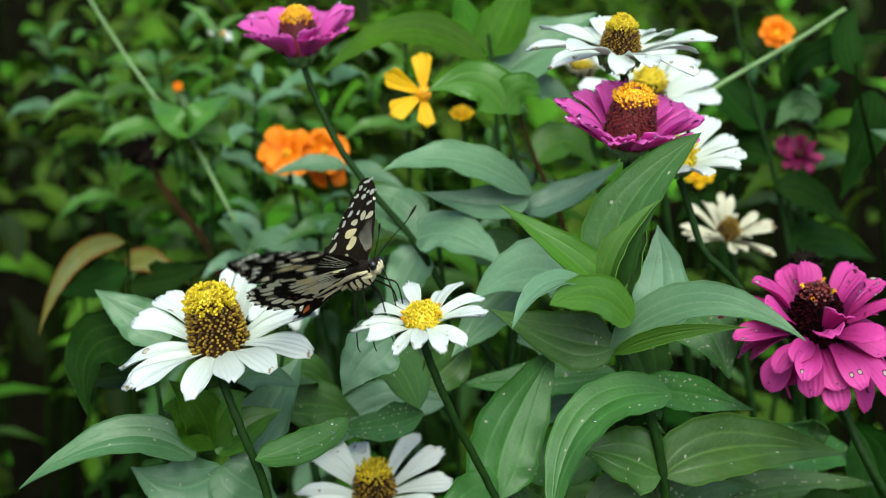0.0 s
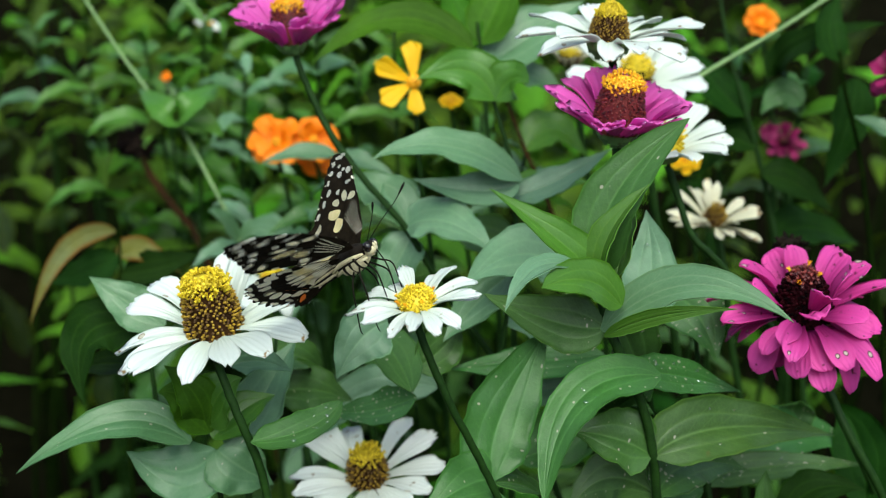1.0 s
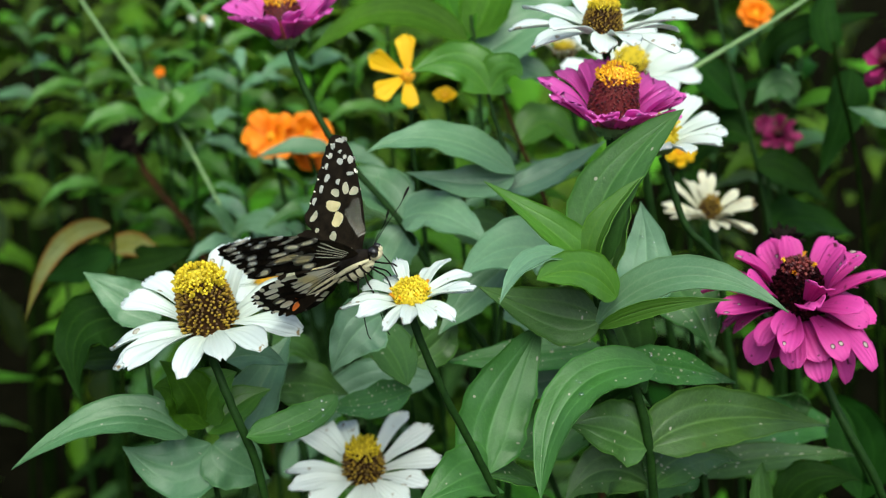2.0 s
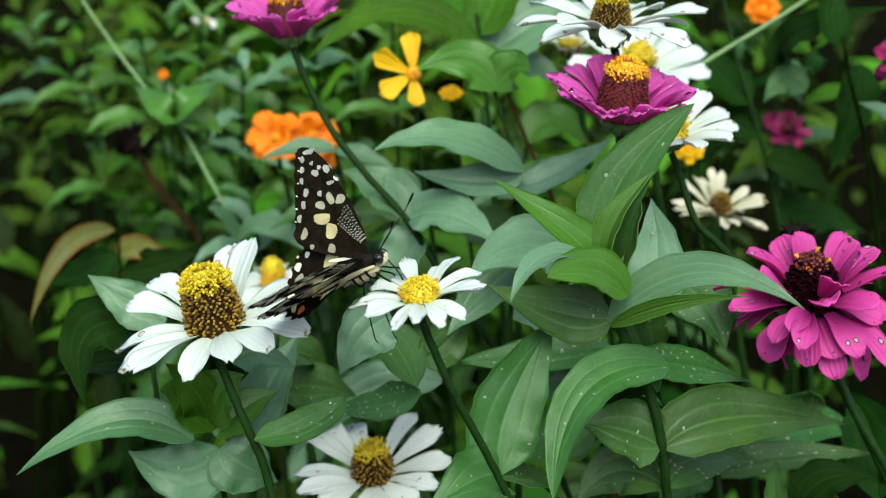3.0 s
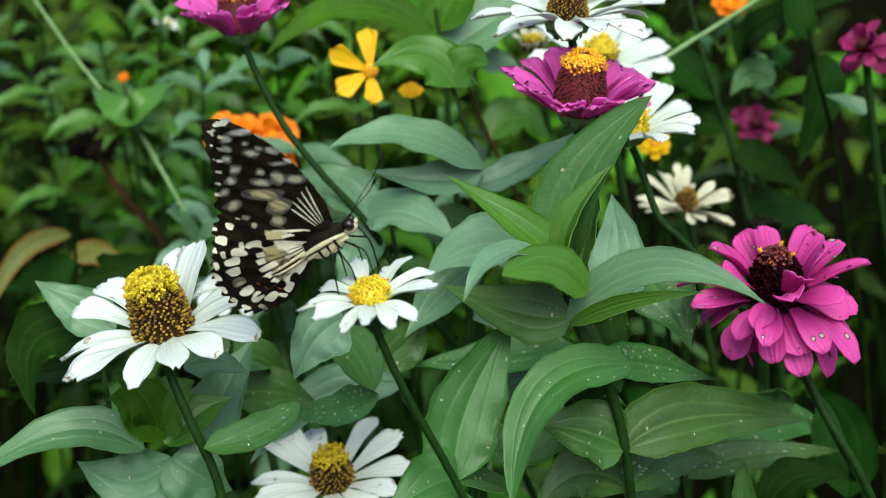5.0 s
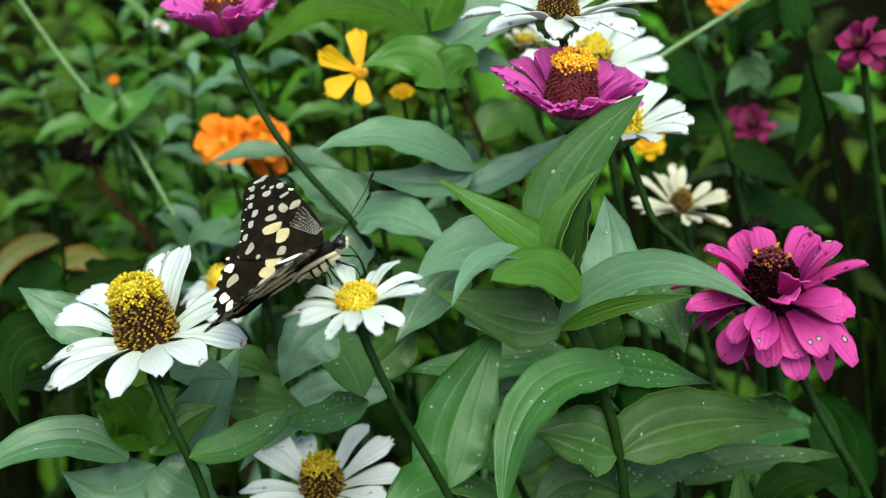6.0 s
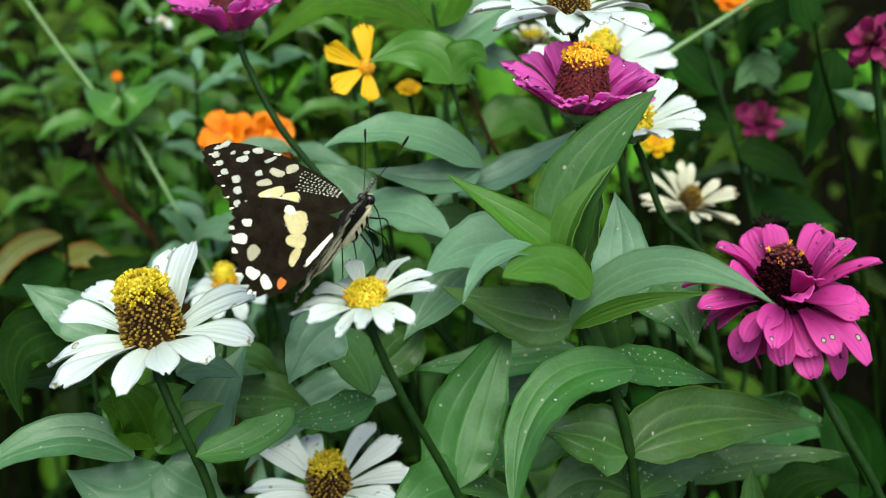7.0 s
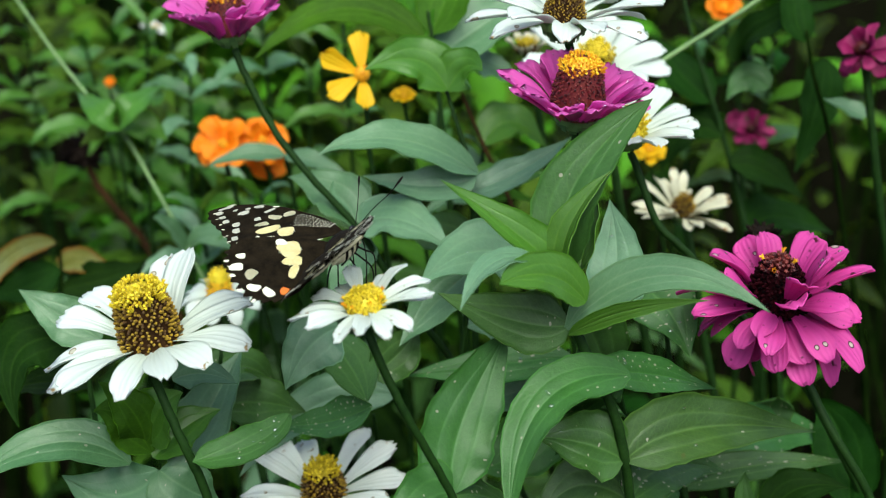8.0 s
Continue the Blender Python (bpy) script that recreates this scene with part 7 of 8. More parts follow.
def motions():
    lf, lh, rf, rh = (w.matrix_basis.translation.copy() for w in wings)
    walk(bug, [
        (0.00, pose(-0.0237, 0.3308, 0.7599, 5.5, -36.6, -40.6)),
        (0.10, pose(-0.0225, 0.3380, 0.7570, 0.8, -43.2, -40.2)),
        (0.20, pose(-0.0238, 0.3375, 0.7564, -1.0, -43.5, -40.2)),
        (0.30, pose(-0.0262, 0.3340, 0.7597, 7.5, -40.1, -39.8)),
        (0.40, pose(-0.0240, 0.3405, 0.7587, 5.0, -48.6, -43.3)),
        (0.50, pose(-0.0228, 0.3513, 0.7535, 5.0, -39.2, -34.9)),
        (0.60, pose(-0.0241, 0.3475, 0.7517, 17.4, -43.2, -45.2)),
        (0.70, pose(-0.0249, 0.3352, 0.7561, 3.7, -43.7, -41.1)),
        (0.80, pose(-0.0245, 0.3247, 0.7600, 7.5, -40.4, -38.9)),
        (0.90, pose(-0.0255, 0.3374, 0.7549, 8.2, -43.2, -39.9)),
        (1.00, pose(-0.0237, 0.3291, 0.7605, 8.2, -41.4, -37.3)),
        (1.10, pose(-0.0238, 0.3234, 0.7593, 11.6, -46.1, -35.6)),
        (1.20, pose(-0.0230, 0.3314, 0.7575, 7.7, -39.3, -40.5)),
        (1.30, pose(-0.0223, 0.3205, 0.7617, 9.1, -37.3, -38.0)),
        (1.50, pose(-0.0193, 0.3283, 0.7589, 7.9, -32.2, -26.0)),
        (1.70, pose(-0.0217, 0.3274, 0.7579, 9.9, -40.6, -25.6)),
        (1.86, pose(-0.0217, 0.3274, 0.7576, 10.1, -40.1, -25.9)),
        (2.01, pose(-0.0216, 0.3275, 0.7574, 10.4, -39.6, -26.2)),
        (2.17, pose(-0.0215, 0.3275, 0.7572, 10.6, -39.0, -26.4)),
        (2.33, pose(-0.0215, 0.3275, 0.7570, 10.9, -38.5, -26.7)),
        (2.49, pose(-0.0214, 0.3276, 0.7567, 11.2, -38.0, -27.0)),
        (2.64, pose(-0.0213, 0.3276, 0.7565, 11.4, -37.5, -27.2)),
        (2.80, pose(-0.0212, 0.3277, 0.7563, 11.7, -36.9, -27.5)),
        (2.90, pose(-0.0205, 0.3280, 0.7561, 14.8, -42.8, -24.5)),
        (3.00, pose(-0.0223, 0.3292, 0.7553, 16.9, -37.3, -30.6)),
        (3.10, pose(-0.0194, 0.3279, 0.7567, 13.5, -39.3, -23.8)),
        (3.20, pose(-0.0211, 0.3280, 0.7567, 12.8, -38.0, -27.6)),
        (3.30, pose(-0.0212, 0.3281, 0.7548, 15.8, -44.1, -25.7)),
        (3.40, pose(-0.0196, 0.3279, 0.7573, 13.6, -36.2, -26.0)),
        (3.50, pose(-0.0237, 0.3289, 0.7579, 14.7, -42.4, -28.3)),
        (3.60, pose(-0.0233, 0.3324, 0.7572, 17.1, -46.6, -24.1)),
        (3.70, pose(-0.0224, 0.3289, 0.7583, 14.6, -44.1, -29.3)),
        (3.80, pose(-0.0220, 0.3296, 0.7582, 15.6, -44.2, -27.7)),
        (3.90, pose(-0.0158, 0.3262, 0.7620, 11.5, -32.6, -36.9)),
        (4.00, pose(-0.0155, 0.3308, 0.7603, 8.9, -28.0, -34.1)),
        (4.10, pose(-0.0167, 0.3273, 0.7602, 12.7, -30.6, -20.3)),
        (4.20, pose(-0.0207, 0.3288, 0.7582, 11.9, -33.1, -27.3)),
        (4.30, pose(-0.0191, 0.3300, 0.7592, 11.8, -24.6, -31.6)),
        (4.40, pose(-0.0172, 0.3313, 0.7584, 13.3, -28.1, -35.4)),
        (4.50, pose(-0.0184, 0.3424, 0.7527, 11.4, -41.0, -31.3)),
        (4.60, pose(-0.0221, 0.3296, 0.7626, 12.6, -38.9, -18.5)),
        (4.70, pose(-0.0187, 0.3208, 0.7667, 10.7, -35.6, -13.9)),
        (4.86, pose(-0.0181, 0.3218, 0.7663, 10.2, -36.4, -12.6)),
        (5.01, pose(-0.0175, 0.3227, 0.7659, 9.7, -37.1, -11.5)),
        (5.17, pose(-0.0169, 0.3238, 0.7654, 9.3, -37.9, -10.2)),
        (5.33, pose(-0.0163, 0.3248, 0.7650, 8.8, -38.7, -9.0)),
        (5.49, pose(-0.0157, 0.3258, 0.7646, 8.3, -39.5, -7.7)),
        (5.64, pose(-0.0152, 0.3268, 0.7642, 7.8, -40.2, -6.6)),
        (5.80, pose(-0.0146, 0.3278, 0.7638, 7.3, -41.0, -5.3)),
        (5.90, pose(-0.0164, 0.3276, 0.7615, 3.6, -36.9, -5.7)),
        (6.00, pose(-0.0168, 0.3280, 0.7598, 5.7, -37.0, -4.5)),
        (6.10, pose(-0.0170, 0.3278, 0.7584, 6.6, -37.5, -5.3)),
        (6.20, pose(-0.0149, 0.3258, 0.7602, 12.0, -32.8, -4.8)),
        (6.30, pose(-0.0143, 0.3258, 0.7601, 13.2, -33.2, -5.4)),
        (6.40, pose(-0.0160, 0.3276, 0.7588, 11.2, -35.3, -7.5)),
        (6.50, pose(-0.0137, 0.3234, 0.7550, 15.7, -31.9, -2.3)),
        (6.60, pose(-0.0179, 0.3437, 0.7526, 0.8, -37.5, -22.3)),
        (6.70, pose(-0.0140, 0.3421, 0.7530, 7.4, -44.4, 3.4)),
        (6.80, pose(-0.0127, 0.3434, 0.7530, 5.2, -47.8, 19.4)),
        (6.90, pose(-0.0116, 0.3431, 0.7581, 7.0, -30.5, 51.1)),
        (7.00, pose(-0.0102, 0.3371, 0.7654, -0.7, -34.7, 52.5)),
        (7.10, pose(-0.0137, 0.3371, 0.7661, -5.3, -25.4, 58.4)),
        (7.20, pose(-0.0141, 0.3366, 0.7615, -7.3, -30.8, 64.8)),
        (7.30, pose(-0.0138, 0.3302, 0.7647, -7.4, -27.4, 61.8)),
        (7.40, pose(-0.0131, 0.3269, 0.7658, -5.4, -20.6, 64.7)),
        (7.50, pose(-0.0116, 0.3346, 0.7629, -8.7, -15.3, 60.3)),
        (7.60, pose(-0.0117, 0.3376, 0.7633, -9.4, -17.0, 57.2)),
        (7.70, pose(-0.0128, 0.3382, 0.7647, -9.8, -17.2, 57.6)),
        (7.80, pose(-0.0105, 0.3332, 0.7662, -9.2, -16.3, 54.9)),
        (7.90, pose(-0.0135, 0.3361, 0.7626, -8.7, -10.4, 55.6)),
        (8.00, pose(-0.0124, 0.3434, 0.7590, -7.8, -14.1, 59.1)),
    ])
    walk(wings[0], [
        (0.00, flap(1, lf, 36.8, 18.2)),
        (0.10, flap(1, lf, 54.5, 13.5)),
        (0.20, flap(1, lf, 72.8, -0.4)),
        (0.30, flap(1, lf, 42.0, 16.9)),
        (0.40, flap(1, lf, 60.1, 4.4)),
        (0.50, flap(1, lf, 53.7, 1.0)),
        (0.60, flap(1, lf, 85.7, 9.8)),
        (0.70, flap(1, lf, 69.0, 10.8)),
        (0.80, flap(1, lf, 30.8, 11.1)),
        (0.90, flap(1, lf, 79.2, 17.6)),
        (1.00, flap(1, lf, 42.9, 14.0)),
        (1.10, flap(1, lf, 28.1, 12.8)),
        (1.20, flap(1, lf, 30.0, 15.4)),
        (1.30, flap(1, lf, 35.6, 16.0)),
        (1.50, flap(1, lf, 22.1, 6.2)),
        (1.70, flap(1, lf, 20.6, -1.6)),
        (1.86, flap(1, lf, 85.0, -0.8)),
        (2.01, flap(1, lf, 40.0, -0.1)),
        (2.17, flap(1, lf, 25.0, 0.7)),
        (2.33, flap(1, lf, 70.0, 1.5)),
        (2.49, flap(1, lf, 30.0, 2.3)),
        (2.64, flap(1, lf, 20.0, 3.1)),
        (2.80, flap(1, lf, 24.7, 3.8)),
        (2.90, flap(1, lf, 23.3, 1.8)),
        (3.00, flap(1, lf, 49.4, 13.3)),
        (3.10, flap(1, lf, 16.2, 3.6)),
        (3.20, flap(1, lf, 27.1, 2.5)),
        (3.30, flap(1, lf, 29.8, 1.7)),
        (3.40, flap(1, lf, 27.5, 4.7)),
        (3.50, flap(1, lf, 43.0, 14.3)),
        (3.60, flap(1, lf, 42.2, 17.8)),
        (3.70, flap(1, lf, 29.8, 13.7)),
        (3.80, flap(1, lf, 35.1, 16.8)),
        (3.90, flap(1, lf, 32.3, 16.1)),
        (4.00, flap(1, lf, 30.7, 15.1)),
        (4.10, flap(1, lf, 35.1, 7.5)),
        (4.20, flap(1, lf, 51.5, 15.4)),
        (4.30, flap(1, lf, 50.1, 11.6)),
        (4.40, flap(1, lf, 68.8, 19.4)),
        (4.50, flap(1, lf, 90.0, 7.0)),
        (4.60, flap(1, lf, 48.0, 10.1)),
        (4.70, flap(1, lf, 41.2, 11.1)),
        (4.86, flap(1, lf, 25.0, 11.8)),
        (5.01, flap(1, lf, 70.0, 12.5)),
        (5.17, flap(1, lf, 30.0, 13.2)),
        (5.33, flap(1, lf, 20.0, 13.9)),
        (5.49, flap(1, lf, 60.0, 14.6)),
        (5.64, flap(1, lf, 85.0, 15.2)),
        (5.80, flap(1, lf, 27.9, 15.9)),
        (5.90, flap(1, lf, 22.5, 14.6)),
        (6.00, flap(1, lf, 24.8, 16.7)),
        (6.10, flap(1, lf, 25.1, 16.0)),
        (6.20, flap(1, lf, 30.5, 11.4)),
        (6.30, flap(1, lf, 32.4, 8.2)),
        (6.40, flap(1, lf, 29.8, 12.6)),
        (6.50, flap(1, lf, 38.5, 4.9)),
        (6.60, flap(1, lf, 83.6, 10.7)),
        (6.70, flap(1, lf, 53.7, -12.1)),
        (6.80, flap(1, lf, 47.4, -10.3)),
        (6.90, flap(1, lf, 58.6, 11.9)),
        (7.00, flap(1, lf, 24.0, -2.2)),
        (7.10, flap(1, lf, 19.3, -7.5)),
        (7.20, flap(1, lf, 67.6, 6.5)),
        (7.30, flap(1, lf, 77.0, 11.8)),
        (7.40, flap(1, lf, 68.8, 21.6)),
        (7.50, flap(1, lf, 18.5, -8.6)),
        (7.60, flap(1, lf, 13.0, -5.7)),
        (7.70, flap(1, lf, 7.6, -6.3)),
        (7.80, flap(1, lf, 15.4, 2.7)),
        (7.90, flap(1, lf, 10.2, -5.8)),
        (8.00, flap(1, lf, 8.2, -3.7)),
    ])
    walk(wings[1], [
        (0.00, flap(1, lh, 37.3, 12.1)),
        (0.10, flap(1, lh, 56.1, 9.2)),
        (0.20, flap(1, lh, 72.5, -0.4)),
        (0.30, flap(1, lh, 42.3, 10.7)),
        (0.40, flap(1, lh, 61.3, 3.1)),
        (0.50, flap(1, lh, 53.8, 0.1)),
        (0.60, flap(1, lh, 86.0, 7.6)),
        (0.70, flap(1, lh, 70.1, 7.5)),
        (0.80, flap(1, lh, 29.8, 6.7)),
        (0.90, flap(1, lh, 79.2, 12.8)),
        (1.00, flap(1, lh, 43.0, 8.8)),
        (1.10, flap(1, lh, 26.9, 8.2)),
        (1.20, flap(1, lh, 29.6, 9.8)),
        (1.30, flap(1, lh, 35.7, 10.0)),
        (1.50, flap(1, lh, 13.3, 11.1)),
        (1.70, flap(1, lh, 15.8, 9.0)),
        (1.86, flap(1, lh, 85.0, 9.3)),
        (2.01, flap(1, lh, 40.0, 9.6)),
        (2.17, flap(1, lh, 25.0, 9.9)),
        (2.33, flap(1, lh, 70.0, 10.2)),
        (2.49, flap(1, lh, 30.0, 10.5)),
        (2.64, flap(1, lh, 20.0, 10.8)),
        (2.80, flap(1, lh, 6.2, 11.1)),
        (2.90, flap(1, lh, 19.7, 10.7)),
        (3.00, flap(1, lh, 29.9, 12.2)),
        (3.10, flap(1, lh, 14.0, 11.2)),
        (3.20, flap(1, lh, 13.3, 11.1)),
        (3.30, flap(1, lh, 24.0, 8.6)),
        (3.40, flap(1, lh, 22.9, 11.7)),
        (3.50, flap(1, lh, 15.3, 9.4)),
        (3.60, flap(1, lh, 39.8, 11.5)),
        (3.70, flap(1, lh, 14.3, 2.2)),
        (3.80, flap(1, lh, 33.5, 10.5)),
        (3.90, flap(1, lh, 31.1, 8.2)),
        (4.00, flap(1, lh, 32.1, 9.2)),
        (4.10, flap(1, lh, 36.2, 4.6)),
        (4.20, flap(1, lh, 49.9, 9.0)),
        (4.30, flap(1, lh, 51.6, 7.4)),
        (4.40, flap(1, lh, 69.6, 12.4)),
        (4.50, flap(1, lh, 89.7, 5.8)),
        (4.60, flap(1, lh, 50.4, 6.4)),
        (4.70, flap(1, lh, 39.9, 5.8)),
        (4.86, flap(1, lh, 24.9, 6.4)),
        (5.01, flap(1, lh, 69.7, 6.9)),
        (5.17, flap(1, lh, 29.6, 7.5)),
        (5.33, flap(1, lh, 19.4, 8.1)),
        (5.49, flap(1, lh, 59.3, 8.6)),
        (5.64, flap(1, lh, 84.1, 9.2)),
        (5.80, flap(1, lh, 25.1, 9.8)),
        (5.90, flap(1, lh, 25.6, 9.0)),
        (6.00, flap(1, lh, 25.5, 6.7)),
        (6.10, flap(1, lh, 25.6, 9.7)),
        (6.20, flap(1, lh, 30.7, 5.4)),
        (6.30, flap(1, lh, 29.8, 5.2)),
        (6.40, flap(1, lh, 25.3, 6.0)),
        (6.50, flap(1, lh, 30.5, -8.2)),
        (6.60, flap(1, lh, 87.3, 4.3)),
        (6.70, flap(1, lh, 38.5, -15.7)),
        (6.80, flap(1, lh, 24.6, -22.8)),
        (6.90, flap(1, lh, 55.5, 1.7)),
        (7.00, flap(1, lh, 51.1, -4.1)),
        (7.10, flap(1, lh, 35.6, 7.6)),
        (7.20, flap(1, lh, 65.5, -7.3)),
        (7.30, flap(1, lh, 74.7, -0.6)),
        (7.40, flap(1, lh, 63.0, 1.1)),
        (7.50, flap(1, lh, 37.9, 5.3)),
        (7.60, flap(1, lh, 28.6, 9.3)),
        (7.70, flap(1, lh, 23.3, 13.8)),
        (7.80, flap(1, lh, 27.0, 10.5)),
        (7.90, flap(1, lh, 25.2, 16.8)),
        (8.00, flap(1, lh, 21.0, 5.0)),
    ])
    walk(wings[2], [
        (0.00, flap(-1, rf, 19.7, -11.9)),
        (0.10, flap(-1, rf, 85.0, 15.8)),
        (0.20, flap(-1, rf, 84.7, 15.2)),
        (0.30, flap(-1, rf, 20.6, -9.8)),
        (0.40, flap(-1, rf, 76.5, 15.3)),
        (0.50, flap(-1, rf, 41.4, -10.6)),
        (0.60, flap(-1, rf, 74.9, -18.9)),
        (0.70, flap(-1, rf, 83.3, 16.5)),
        (0.80, flap(-1, rf, 9.1, -22.1)),
        (0.90, flap(-1, rf, 85.0, 16.7)),
        (1.00, flap(-1, rf, 23.3, -11.1)),
        (1.10, flap(-1, rf, 5.5, -8.7)),
        (1.20, flap(-1, rf, 14.4, -10.8)),
        (1.30, flap(-1, rf, 15.5, -8.4)),
        (1.50, flap(-1, rf, 16.5, -4.1)),
        (1.70, flap(-1, rf, 11.8, 2.0)),
        (1.86, flap(-1, rf, 86.0, 2.0)),
        (2.01, flap(-1, rf, 38.0, 1.9)),
        (2.17, flap(-1, rf, 28.0, 1.9)),
        (2.33, flap(-1, rf, 68.0, 1.9)),
        (2.49, flap(-1, rf, 34.0, 1.8)),
        (2.64, flap(-1, rf, 16.0, 1.8)),
        (2.80, flap(-1, rf, 14.8, 1.8)),
        (2.90, flap(-1, rf, 13.8, -5.4)),
        (3.00, flap(-1, rf, 21.1, -3.7)),
        (3.10, flap(-1, rf, 15.1, -0.8)),
        (3.20, flap(-1, rf, 14.4, 1.9)),
        (3.30, flap(-1, rf, 13.7, -8.1)),
        (3.40, flap(-1, rf, 17.0, 7.6)),
        (3.50, flap(-1, rf, 12.3, -6.0)),
        (3.60, flap(-1, rf, 21.0, 4.4)),
        (3.70, flap(-1, rf, 8.9, -4.7)),
        (3.80, flap(-1, rf, 15.7, -1.4)),
        (3.90, flap(-1, rf, 25.5, -17.6)),
        (4.00, flap(-1, rf, 32.8, -15.6)),
        (4.10, flap(-1, rf, 29.5, -8.1)),
        (4.20, flap(-1, rf, 43.8, -12.4)),
        (4.30, flap(-1, rf, 40.6, -20.8)),
        (4.40, flap(-1, rf, 52.3, -15.8)),
        (4.50, flap(-1, rf, 96.5, 5.4)),
        (4.60, flap(-1, rf, 34.5, -9.3)),
        (4.70, flap(-1, rf, 32.1, -18.3)),
        (4.86, flap(-1, rf, 28.0, -14.3)),
        (5.01, flap(-1, rf, 68.0, -10.7)),
        (5.17, flap(-1, rf, 34.0, -6.8)),
        (5.33, flap(-1, rf, 16.0, -2.8)),
        (5.49, flap(-1, rf, 62.0, 1.1)),
        (5.64, flap(-1, rf, 86.0, 4.7)),
        (5.80, flap(-1, rf, 20.0, 8.7)),
        (5.90, flap(-1, rf, 15.6, 5.7)),
        (6.00, flap(-1, rf, 18.0, 0.1)),
        (6.10, flap(-1, rf, 20.2, 5.3)),
        (6.20, flap(-1, rf, 25.9, 10.3)),
        (6.30, flap(-1, rf, 26.0, 7.8)),
        (6.40, flap(-1, rf, 21.5, 3.8)),
        (6.50, flap(-1, rf, 39.6, 10.7)),
        (6.60, flap(-1, rf, 68.1, -11.8)),
        (6.70, flap(-1, rf, 37.1, -27.2)),
        (6.80, flap(-1, rf, 39.5, -15.9)),
        (6.90, flap(-1, rf, 50.9, 17.4)),
        (7.00, flap(-1, rf, 46.6, 14.0)),
        (7.10, flap(-1, rf, 46.2, 23.3)),
        (7.20, flap(-1, rf, 80.1, 5.1)),
        (7.30, flap(-1, rf, 86.5, 9.5)),
        (7.40, flap(-1, rf, 68.9, 22.7)),
        (7.50, flap(-1, rf, 48.9, 29.0)),
        (7.60, flap(-1, rf, 39.5, 30.6)),
        (7.70, flap(-1, rf, 34.2, 31.8)),
        (7.80, flap(-1, rf, 32.2, 29.2)),
        (7.90, flap(-1, rf, 27.8, 35.3)),
        (8.00, flap(-1, rf, 32.2, 35.7)),
    ])
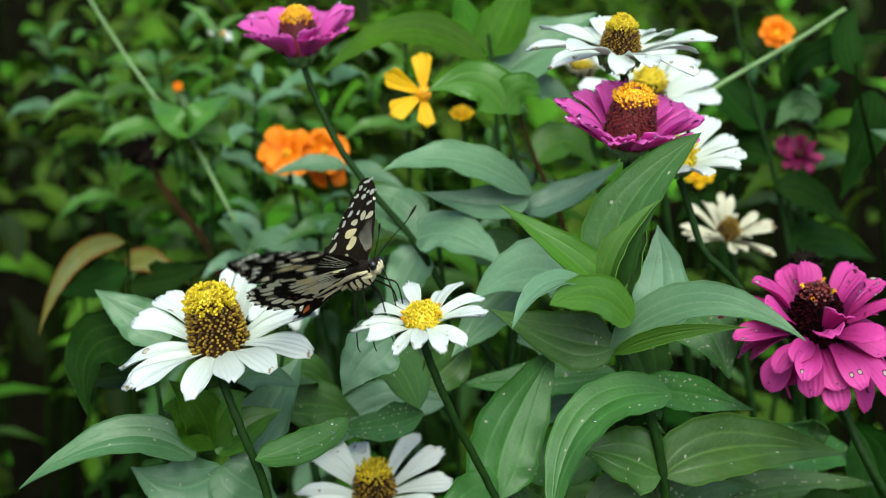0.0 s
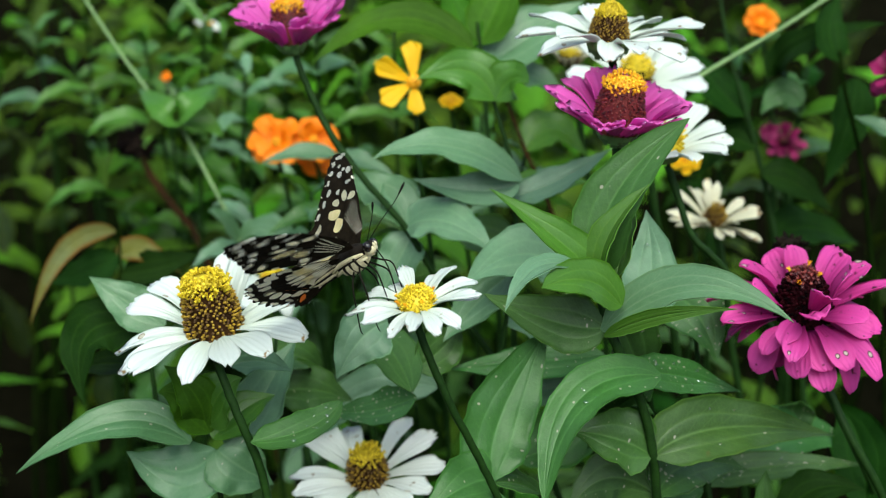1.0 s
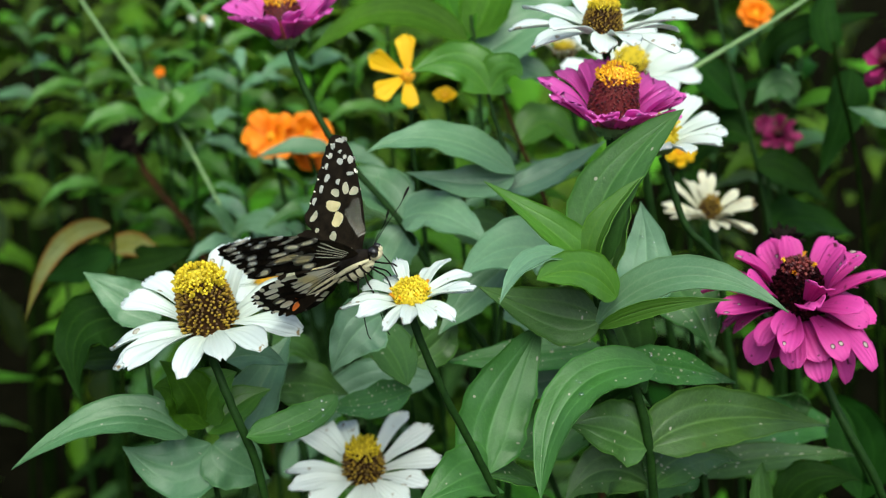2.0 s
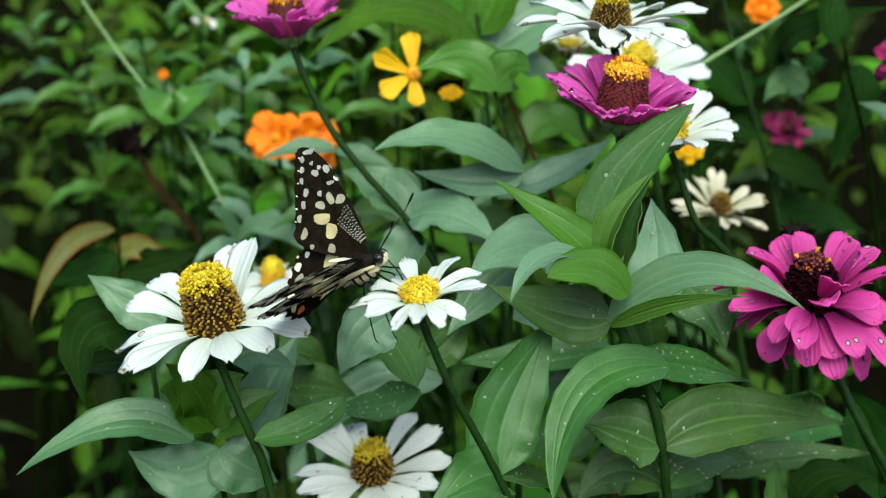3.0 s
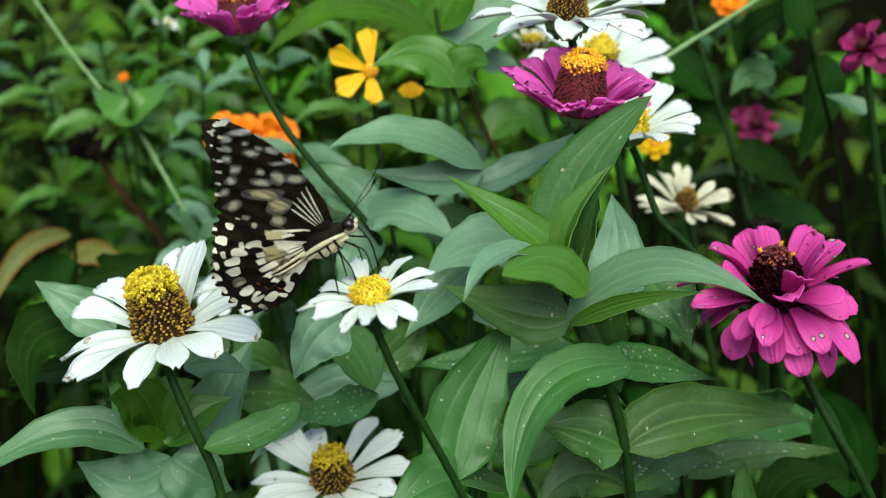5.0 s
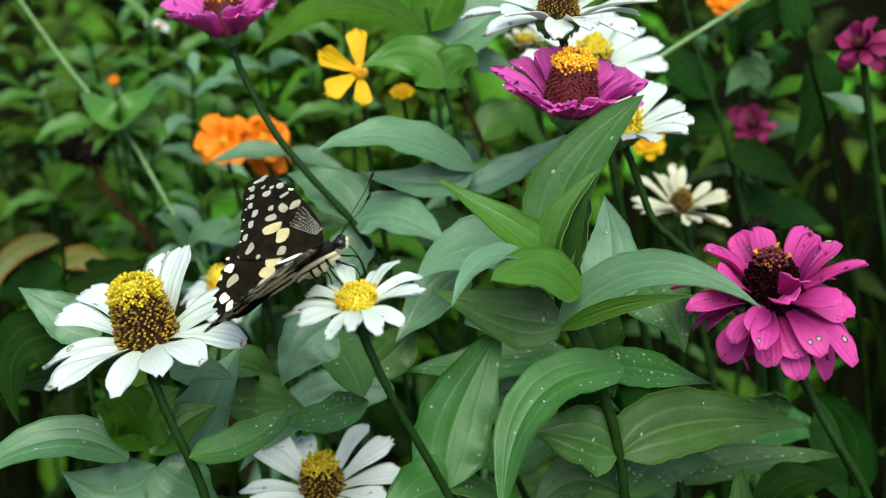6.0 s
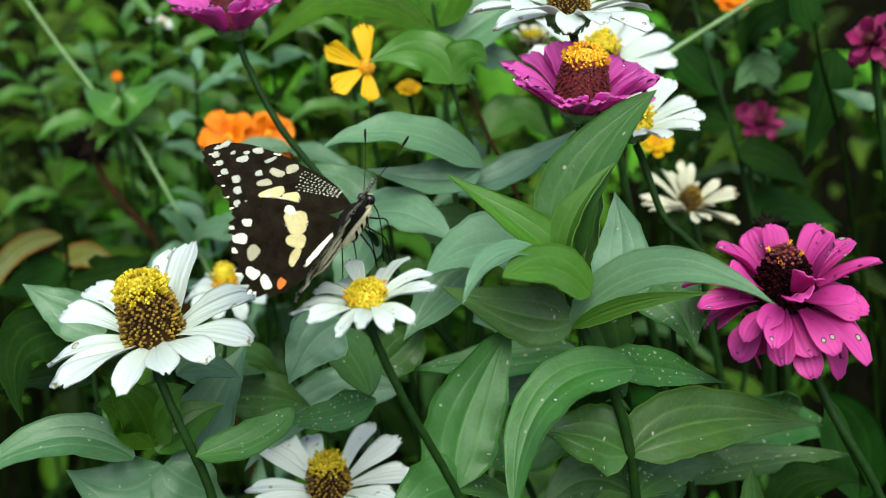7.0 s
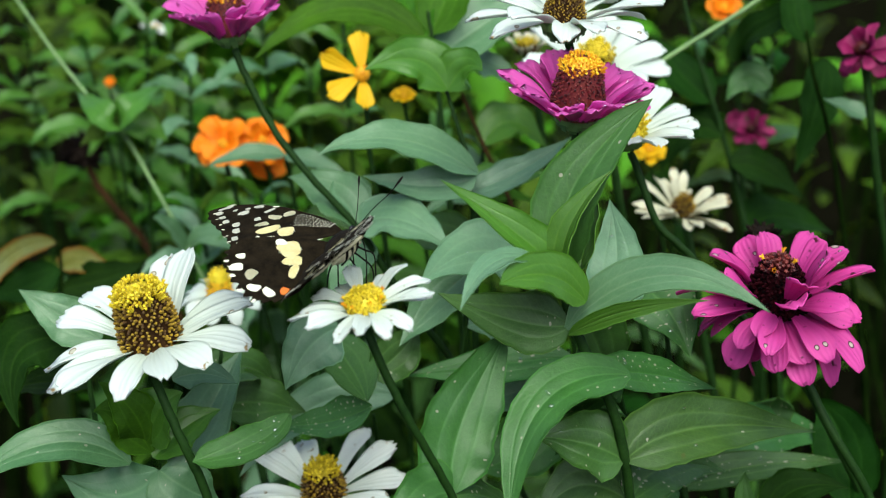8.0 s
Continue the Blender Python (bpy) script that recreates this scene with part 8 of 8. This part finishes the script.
    walk(wings[3], [
        (0.00, flap(-1, rh, 23.0, 3.4)),
        (0.10, flap(-1, rh, 70.8, -9.9)),
        (0.20, flap(-1, rh, 73.1, -9.5)),
        (0.30, flap(-1, rh, 21.5, 8.2)),
        (0.40, flap(-1, rh, 56.2, -1.0)),
        (0.50, flap(-1, rh, 34.7, 5.9)),
        (0.60, flap(-1, rh, 61.8, -4.9)),
        (0.70, flap(-1, rh, 85.5, 5.2)),
        (0.80, flap(-1, rh, 4.0, 16.9)),
        (0.90, flap(-1, rh, 75.1, -3.4)),
        (1.00, flap(-1, rh, 23.8, 5.6)),
        (1.10, flap(-1, rh, 3.8, 21.1)),
        (1.20, flap(-1, rh, 16.4, 5.7)),
        (1.30, flap(-1, rh, 15.3, 10.3)),
        (1.50, flap(-1, rh, 5.6, 27.4)),
        (1.70, flap(-1, rh, 10.1, 20.7)),
        (1.86, flap(-1, rh, 86.0, 20.2)),
        (2.01, flap(-1, rh, 38.0, 19.7)),
        (2.17, flap(-1, rh, 28.0, 19.2)),
        (2.33, flap(-1, rh, 68.0, 18.7)),
        (2.49, flap(-1, rh, 34.0, 18.2)),
        (2.64, flap(-1, rh, 16.0, 17.7)),
        (2.80, flap(-1, rh, 9.0, 17.2)),
        (2.90, flap(-1, rh, 9.9, 30.5)),
        (3.00, flap(-1, rh, 20.6, 12.2)),
        (3.10, flap(-1, rh, 10.3, 25.5)),
        (3.20, flap(-1, rh, 10.9, 15.8)),
        (3.30, flap(-1, rh, 10.0, 33.1)),
        (3.40, flap(-1, rh, 17.1, 12.5)),
        (3.50, flap(-1, rh, 11.3, 13.5)),
        (3.60, flap(-1, rh, 21.6, 22.6)),
        (3.70, flap(-1, rh, 6.5, 21.4)),
        (3.80, flap(-1, rh, 15.5, 21.7)),
        (3.90, flap(-1, rh, 26.3, 11.9)),
        (4.00, flap(-1, rh, 38.9, 2.3)),
        (4.10, flap(-1, rh, 33.3, 10.0)),
        (4.20, flap(-1, rh, 43.8, 15.7)),
        (4.30, flap(-1, rh, 42.8, 15.1)),
        (4.40, flap(-1, rh, 59.4, 6.5)),
        (4.50, flap(-1, rh, 59.4, 9.3)),
        (4.60, flap(-1, rh, 38.6, 23.1)),
        (4.70, flap(-1, rh, 24.9, 29.8)),
        (4.86, flap(-1, rh, 27.9, 25.6)),
        (5.01, flap(-1, rh, 67.8, 21.7)),
        (5.17, flap(-1, rh, 33.7, 17.6)),
        (5.33, flap(-1, rh, 15.6, 13.4)),
        (5.49, flap(-1, rh, 61.6, 9.3)),
        (5.64, flap(-1, rh, 85.5, 5.4)),
        (5.80, flap(-1, rh, 19.6, 1.2)),
        (5.90, flap(-1, rh, 15.8, 1.1)),
        (6.00, flap(-1, rh, 17.5, 1.4)),
        (6.10, flap(-1, rh, 19.8, 1.4)),
        (6.20, flap(-1, rh, 25.0, 1.0)),
        (6.30, flap(-1, rh, 25.5, 0.6)),
        (6.40, flap(-1, rh, 22.0, 1.0)),
        (6.50, flap(-1, rh, 36.9, 1.4)),
        (6.60, flap(-1, rh, 98.7, 1.0)),
        (6.70, flap(-1, rh, 43.1, -4.4)),
        (6.80, flap(-1, rh, 38.5, -4.6)),
        (6.90, flap(-1, rh, 47.3, -4.7)),
        (7.00, flap(-1, rh, 47.4, -3.1)),
        (7.10, flap(-1, rh, 42.9, -4.3)),
        (7.20, flap(-1, rh, 72.2, -8.8)),
        (7.30, flap(-1, rh, 80.5, -1.8)),
        (7.40, flap(-1, rh, 69.2, 5.3)),
        (7.50, flap(-1, rh, 46.8, 1.6)),
        (7.60, flap(-1, rh, 37.6, 1.3)),
        (7.70, flap(-1, rh, 33.3, 2.1)),
        (7.80, flap(-1, rh, 31.8, 2.9)),
        (7.90, flap(-1, rh, 27.1, 3.8)),
        (8.00, flap(-1, rh, 29.5, 4.8)),
    ])


motions()
